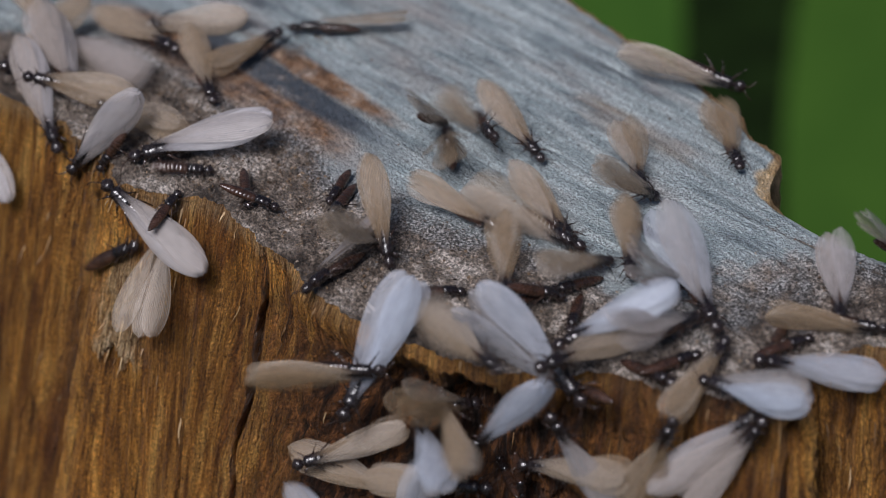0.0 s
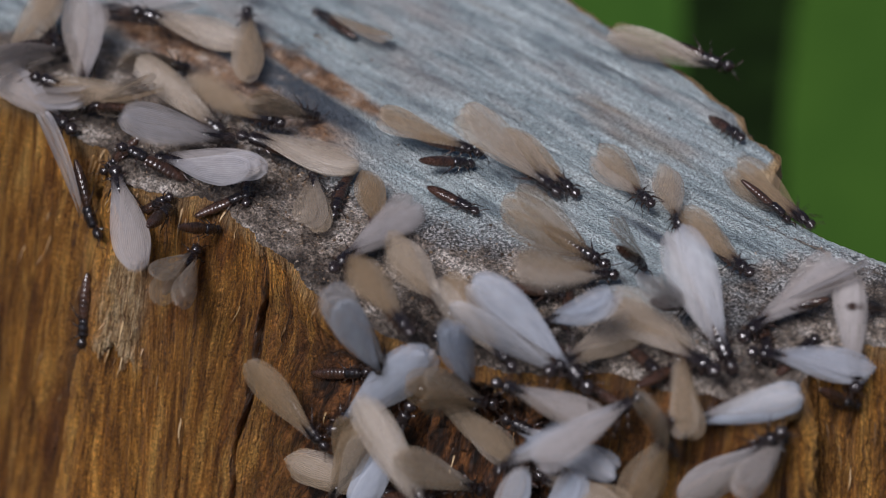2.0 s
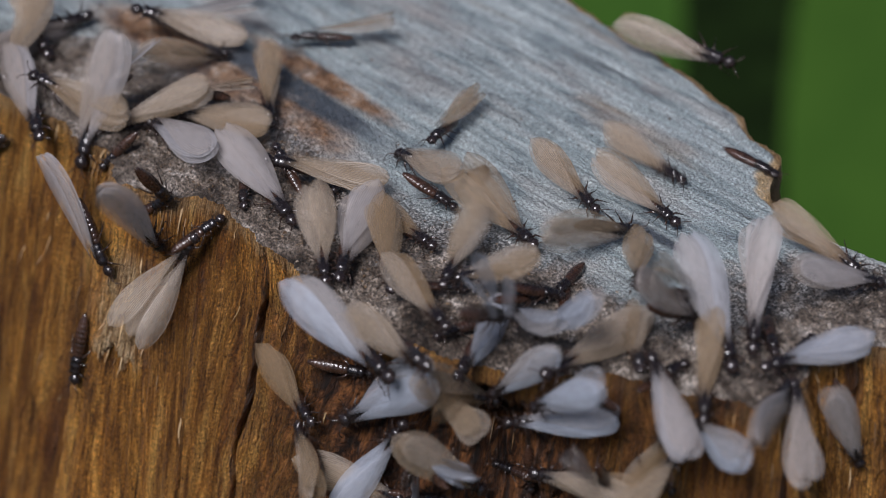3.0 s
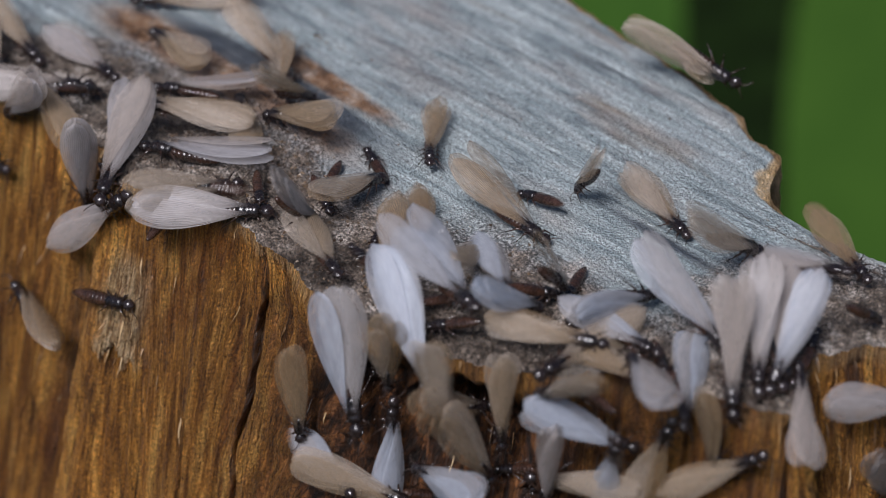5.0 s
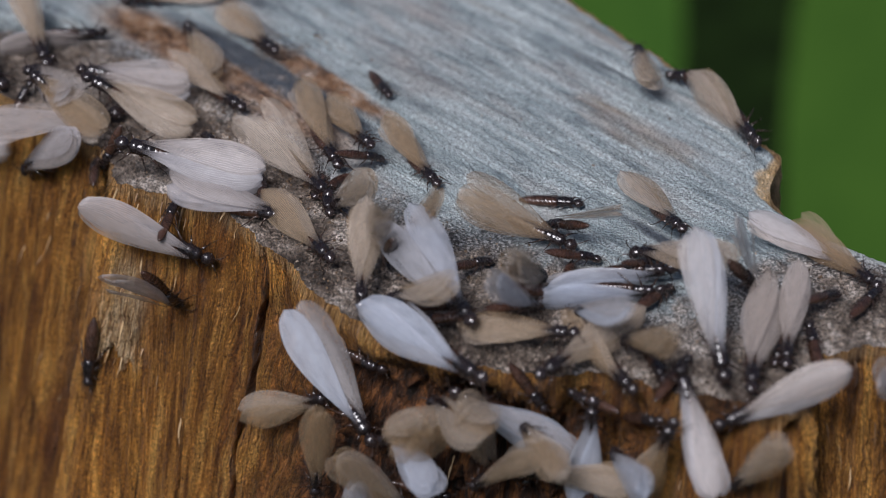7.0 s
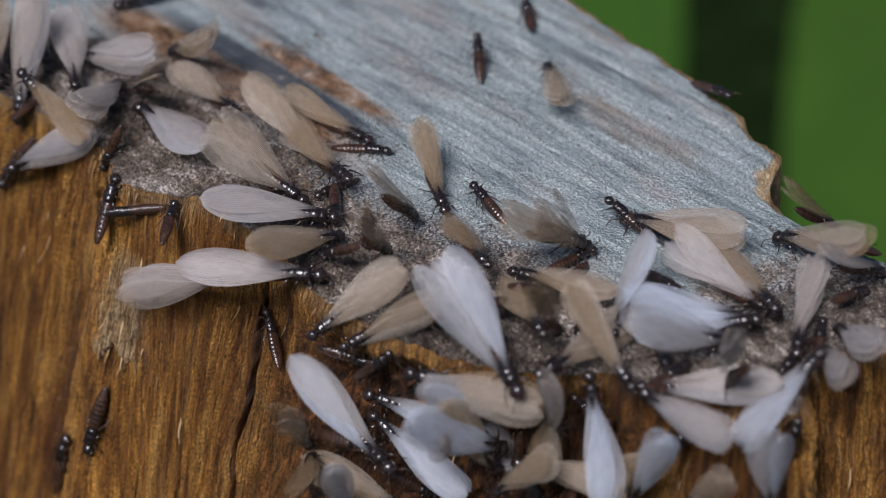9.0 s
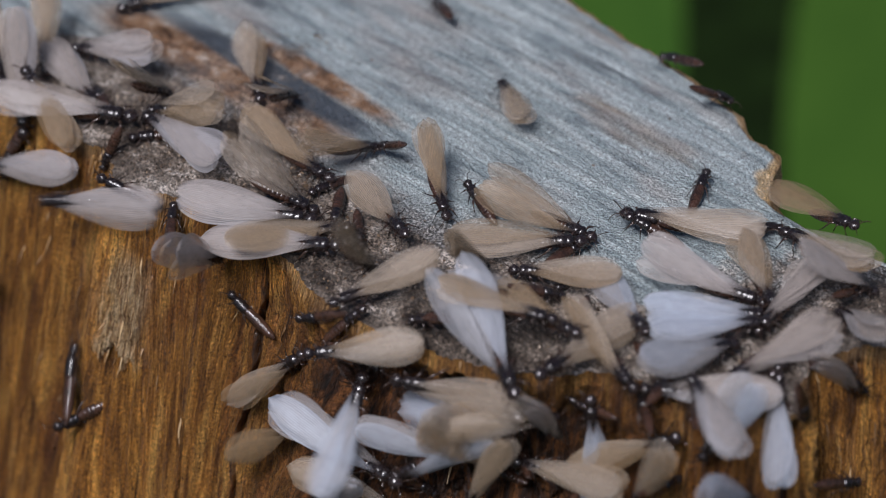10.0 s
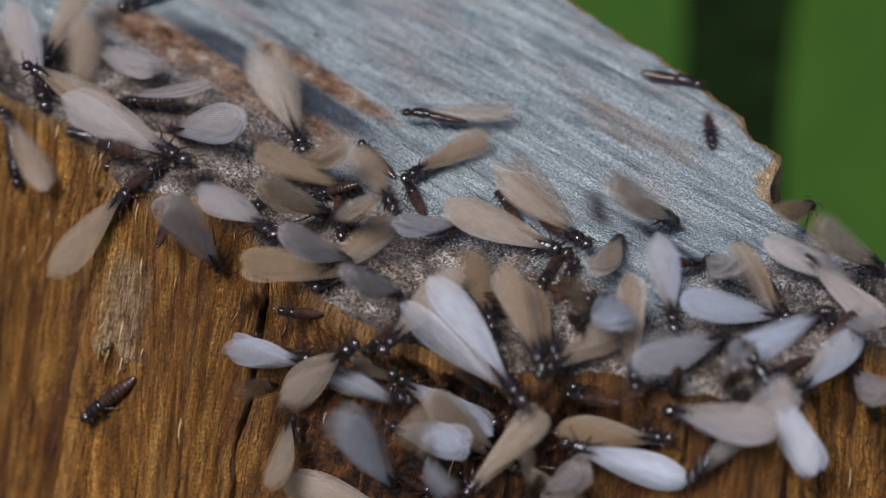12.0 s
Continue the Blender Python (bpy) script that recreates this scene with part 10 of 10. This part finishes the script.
    walk(T[117], [(0, mm(0.6, -9.9, 0.1, -32, -2, 63)), (1.04, mm(0.6, -9.9, 0.1, -32, -2, 63)), (2.03, mm(0.5, -10.3, -0.1, -33, -29, 84)), (3.43, mm(0.3, -9.4, -0.5, 7, -29, 125)), (4.55, mm(0.2, -9.4, -0.1, -22, -27, 76)), (5.55, mm(-0.2, -9.6, -0.0, -29, -24, 78)), (7.11, mm(-0.9, -9.0, 0.1, -29, -25, 81)), (9.24, mm(-1.1, -8.8, -0.0, -22, -23, 69)), (11.1, mm(-1.2, -8.8, 0.0, -29, -36, 85)), (12, mm(-1.5, -8.7, 0.1, -25, -36, 83))])
    walk(T[118], [(0, mm(12.2, -15.5, -9.0, -12, -68, 36)), (1.79, mm(11.9, -15.3, -8.8, -5, -39, 29)), (3.99, mm(11.5, -15.4, -9.0, -2, -63, 20)), (5.68, mm(10.7, -15.7, -9.3, 0, 10, 5)), (6.86, mm(10.1, -15.3, -9.0, 3, -23, 0)), (8.94, mm(9.2, -14.8, -9.2, 4, -14, -12)), (10.94, mm(9.7, -14.8, -8.8, 5, -30, -6)), (11.81, mm(9.8, -14.7, -9.0, 7, -46, 3)), (12, mm(9.5, -14.7, -9.2, 4, -17, 1))])
    walk(T[119], [(0, mm(6.9, -14.3, -8.3, -27, -47, 82)), (1.61, mm(7.9, -15.4, -8.6, -26, -55, 68)), (3.73, mm(7.5, -14.9, -8.3, -33, -58, 92)), (4.87, mm(7.4, -14.8, -8.8, -34, -59, 95)), (5.75, mm(7.9, -14.8, -8.1, -70, -56, 128)), (7.79, mm(6.9, -14.8, -8.4, -23, -53, 80)), (9.24, mm(6.5, -14.1, -8.4, -18, -48, 75)), (11.35, mm(6.4, -14.3, -8.6, -9, -42, 53)), (12, mm(6.3, -14.3, -8.5, -3, -53, 38))])
    walk(T[120], [(0, mm(14.9, -18.9, -1.1, 97, 17, -20)), (1.15, mm(14.9, -18.9, -1.1, 97, 17, -20)), (2.4, mm(14.9, -18.9, -1.1, 97, 17, -20)), (4.53, mm(14.9, -18.9, -1.1, 97, 17, -20)), (5.74, mm(14.9, -18.9, -1.1, 97, 17, -20)), (6.83, mm(14.9, -18.9, -1.1, 97, 17, -20)), (8.18, mm(15.7, -17.2, -3.4, 103, 36, 0)), (9.75, mm(14.9, -17.0, -3.7, 73, 49, -49)), (10.76, mm(15.0, -16.8, -3.3, 50, 62, -69)), (12, mm(14.4, -17.0, -3.3, 44, 63, -82))])
    walk(T[121], [(0, mm(7.2, -15.1, 1.3, 7, -43, 125)), (1.18, mm(7.7, -15.0, 1.0, 5, -42, 131)), (2.3, mm(7.7, -15.0, 1.0, 5, -42, 131)), (4.26, mm(7.0, -14.8, 0.2, 0, -39, 133)), (5.29, mm(7.1, -14.6, 0.5, 1, -42, 135)), (6.58, mm(7.1, -14.6, 0.5, 1, -42, 135)), (8.6, mm(7.1, -14.6, 0.5, 1, -42, 135)), (10.34, mm(7.1, -14.6, 0.5, 1, -42, 135)), (12, mm(7.1, -14.6, 0.5, 1, -42, 135))])
    walk(T[122], [(0, mm(2.2, -14.3, -10.2, 26, 46, -98)), (1.97, mm(1.2, -14.3, -9.9, -52, 45, -108)), (3.35, mm(1.6, -13.9, -9.5, -71, 38, -137)), (4.65, mm(2.3, -13.7, -8.8, -79, 28, -140)), (5.83, mm(2.7, -13.4, -8.4, -88, 21, -147)), (7.61, mm(3.0, -13.4, -7.9, 85, 157, 18)), (9.66, mm(2.6, -13.2, -8.0, -83, 38, -146)), (11.29, mm(2.1, -12.7, -8.1, -72, 37, -130)), (12, mm(2.6, -12.6, -8.1, -70, 32, -128))])
    walk(T[123], [(0, mm(-3.6, -12.2, -12.4, 2, 40, -123)), (1.38, mm(-3.7, -12.0, -12.8, 4, 44, -117)), (2.83, mm(-3.2, -12.2, -12.8, 4, 51, -121)), (3.99, mm(-2.9, -12.3, -12.9, 14, 46, -109)), (6.14, mm(-3.5, -13.3, -11.7, -79, 40, -145)), (8.08, mm(-3.4, -13.4, -12.4, -62, 37, -126)), (8.89, mm(-3.0, -13.5, -12.8, 0, 35, -129)), (9.7, mm(-3.5, -12.3, -13.7, 0, 47, -121)), (10.86, mm(-3.4, -12.7, -13.6, 1, 44, -126)), (12, mm(-3.8, -12.6, -13.9, 4, 50, -116))])
    walk(T[124], [(0, mm(0.9, -10.8, -5.8, -21, 46, -74)), (1.38, mm(1.8, -10.8, -5.4, -38, 52, -103)), (3.31, mm(2.4, -10.6, -5.0, -47, 50, -112)), (5.36, mm(1.9, -11.3, -5.5, -28, 52, -85)), (6.27, mm(2.4, -11.1, -5.7, 48, 51, -64)), (7.44, mm(2.0, -11.4, -6.0, -7, 47, -57)), (9.49, mm(2.4, -11.2, -6.5, -23, 59, -78)), (11.63, mm(2.4, -11.3, -7.1, -42, 69, -96)), (12, mm(2.3, -10.9, -7.2, -24, 57, -87))])
    walk(T[125], [(0, mm(-34.1, 25.3, 0.6, -10, -30, 148)), (2.19, mm(-34.5, 24.7, 0.5, -14, -18, 164)), (3.29, mm(-34.2, 23.8, 0.6, -18, -12, 173)), (4.67, mm(-34.9, 23.7, 0.5, -18, 7, -168)), (6.26, mm(-35.1, 23.1, 0.4, -19, 26, -152)), (7.41, mm(-35.3, 23.3, 0.4, -20, 21, -160)), (8.94, mm(-35.1, 23.6, 0.4, -19, 6, -172)), (11.09, mm(-35.2, 23.6, 0.6, -19, 18, -152)), (12, mm(-36.5, 23.9, 0.6, -14, 29, -134))])
    walk(T[126], [(0, mm(-36.8, 39.1, 0.6, -14, 34, -108)), (2.06, mm(-37.2, 38.7, 0.7, -18, 30, -127)), (4.19, mm(-36.6, 39.5, 0.8, -21, 21, -137)), (5.11, mm(-36.8, 38.1, 0.6, -14, 33, -115)), (6.15, mm(-36.3, 37.9, 0.5, -9, 37, -95)), (7.48, mm(-36.5, 39.5, 0.6, -16, 35, -117)), (8.86, mm(-35.9, 39.7, 0.7, -21, 21, -139)), (10.83, mm(-35.7, 40.1, 0.8, -22, 19, -146)), (11.93, mm(-35.6, 39.8, 0.8, -24, 7, -168)), (12, mm(-35.8, 39.3, 0.9, -23, -2, -176))])
    walk(T[127], [(0, mm(-23.8, 31.3, 0.4, -4, -57, 100)), (0.99, mm(-23.8, 30.8, 1.3, 6, -36, 89)), (2.2, mm(-23.3, 28.3, 2.7, 20, -36, 68)), (3.7, mm(-23.6, 30.7, 2.1, 14, -39, 79)), (5.46, mm(-24.3, 35.6, 0.3, -4, -41, 99)), (7.05, mm(-25.0, 35.6, 0.3, -5, -38, 100)), (8.65, mm(-25.8, 35.4, 0.4, -11, -33, 124)), (10.45, mm(-25.3, 34.4, 0.4, -10, -39, 119)), (12, mm(-25.5, 35.0, 0.5, -14, -33, 134))])
    walk(T[128], [(0, mm(-31.0, 20.5, 1.6, 9, -45, 74)), (2.16, mm(-30.4, 19.7, 1.7, 12, -34, 64)), (3.22, mm(-30.3, 18.0, 2.8, 18, -34, 50)), (4.82, mm(-31.2, 18.7, 1.9, 22, -16, 30)), (6.84, mm(-30.9, 18.3, 2.8, 21, -27, 41)), (8.38, mm(-31.4, 18.2, 2.7, 21, -30, 40)), (9.83, mm(-31.6, 19.3, 1.9, 24, -24, 26)), (10.97, mm(-31.2, 19.6, 1.9, 23, -20, 30)), (12, mm(-31.0, 19.2, 2.8, 18, -28, 53))])
    walk(T[129], [(0, mm(-31.8, 29.6, 0.5, -20, 20, -152)), (1.15, mm(-31.5, 28.7, 0.6, -20, -4, -168)), (2.99, mm(-32.1, 27.6, 0.5, -20, 13, -159)), (4.32, mm(-33.0, 26.2, 0.6, -17, 21, -142)), (6.36, mm(-32.1, 26.1, 0.6, -18, 6, -159)), (8.5, mm(-31.9, 25.5, 0.6, -19, 2, -156)), (9.79, mm(-31.6, 24.9, 0.6, -18, -7, -172)), (11.02, mm(-31.9, 24.7, 0.6, -19, 4, -171)), (12, mm(-31.4, 25.4, 0.6, -18, -13, 166))])
    # restless wings: short flicks about their roots
    rnd = random.Random(21)
    for i, t in enumerate(T):
        if i % 2:
            continue
        for wing in [o for o in t.children if "wing" in o.name]:
            rest = wing.matrix_basis.copy()
            rows, at = [], 0.0
            while at < 12:
                rows.append((at, rest @ pose(0, 0, 0, rnd.uniform(-8, 1), rnd.uniform(-4, 4), rnd.uniform(-6, 6))))
                at += rnd.uniform(0.15, 0.6)
            walk(wing, rows + [(12, rest)])


motions()
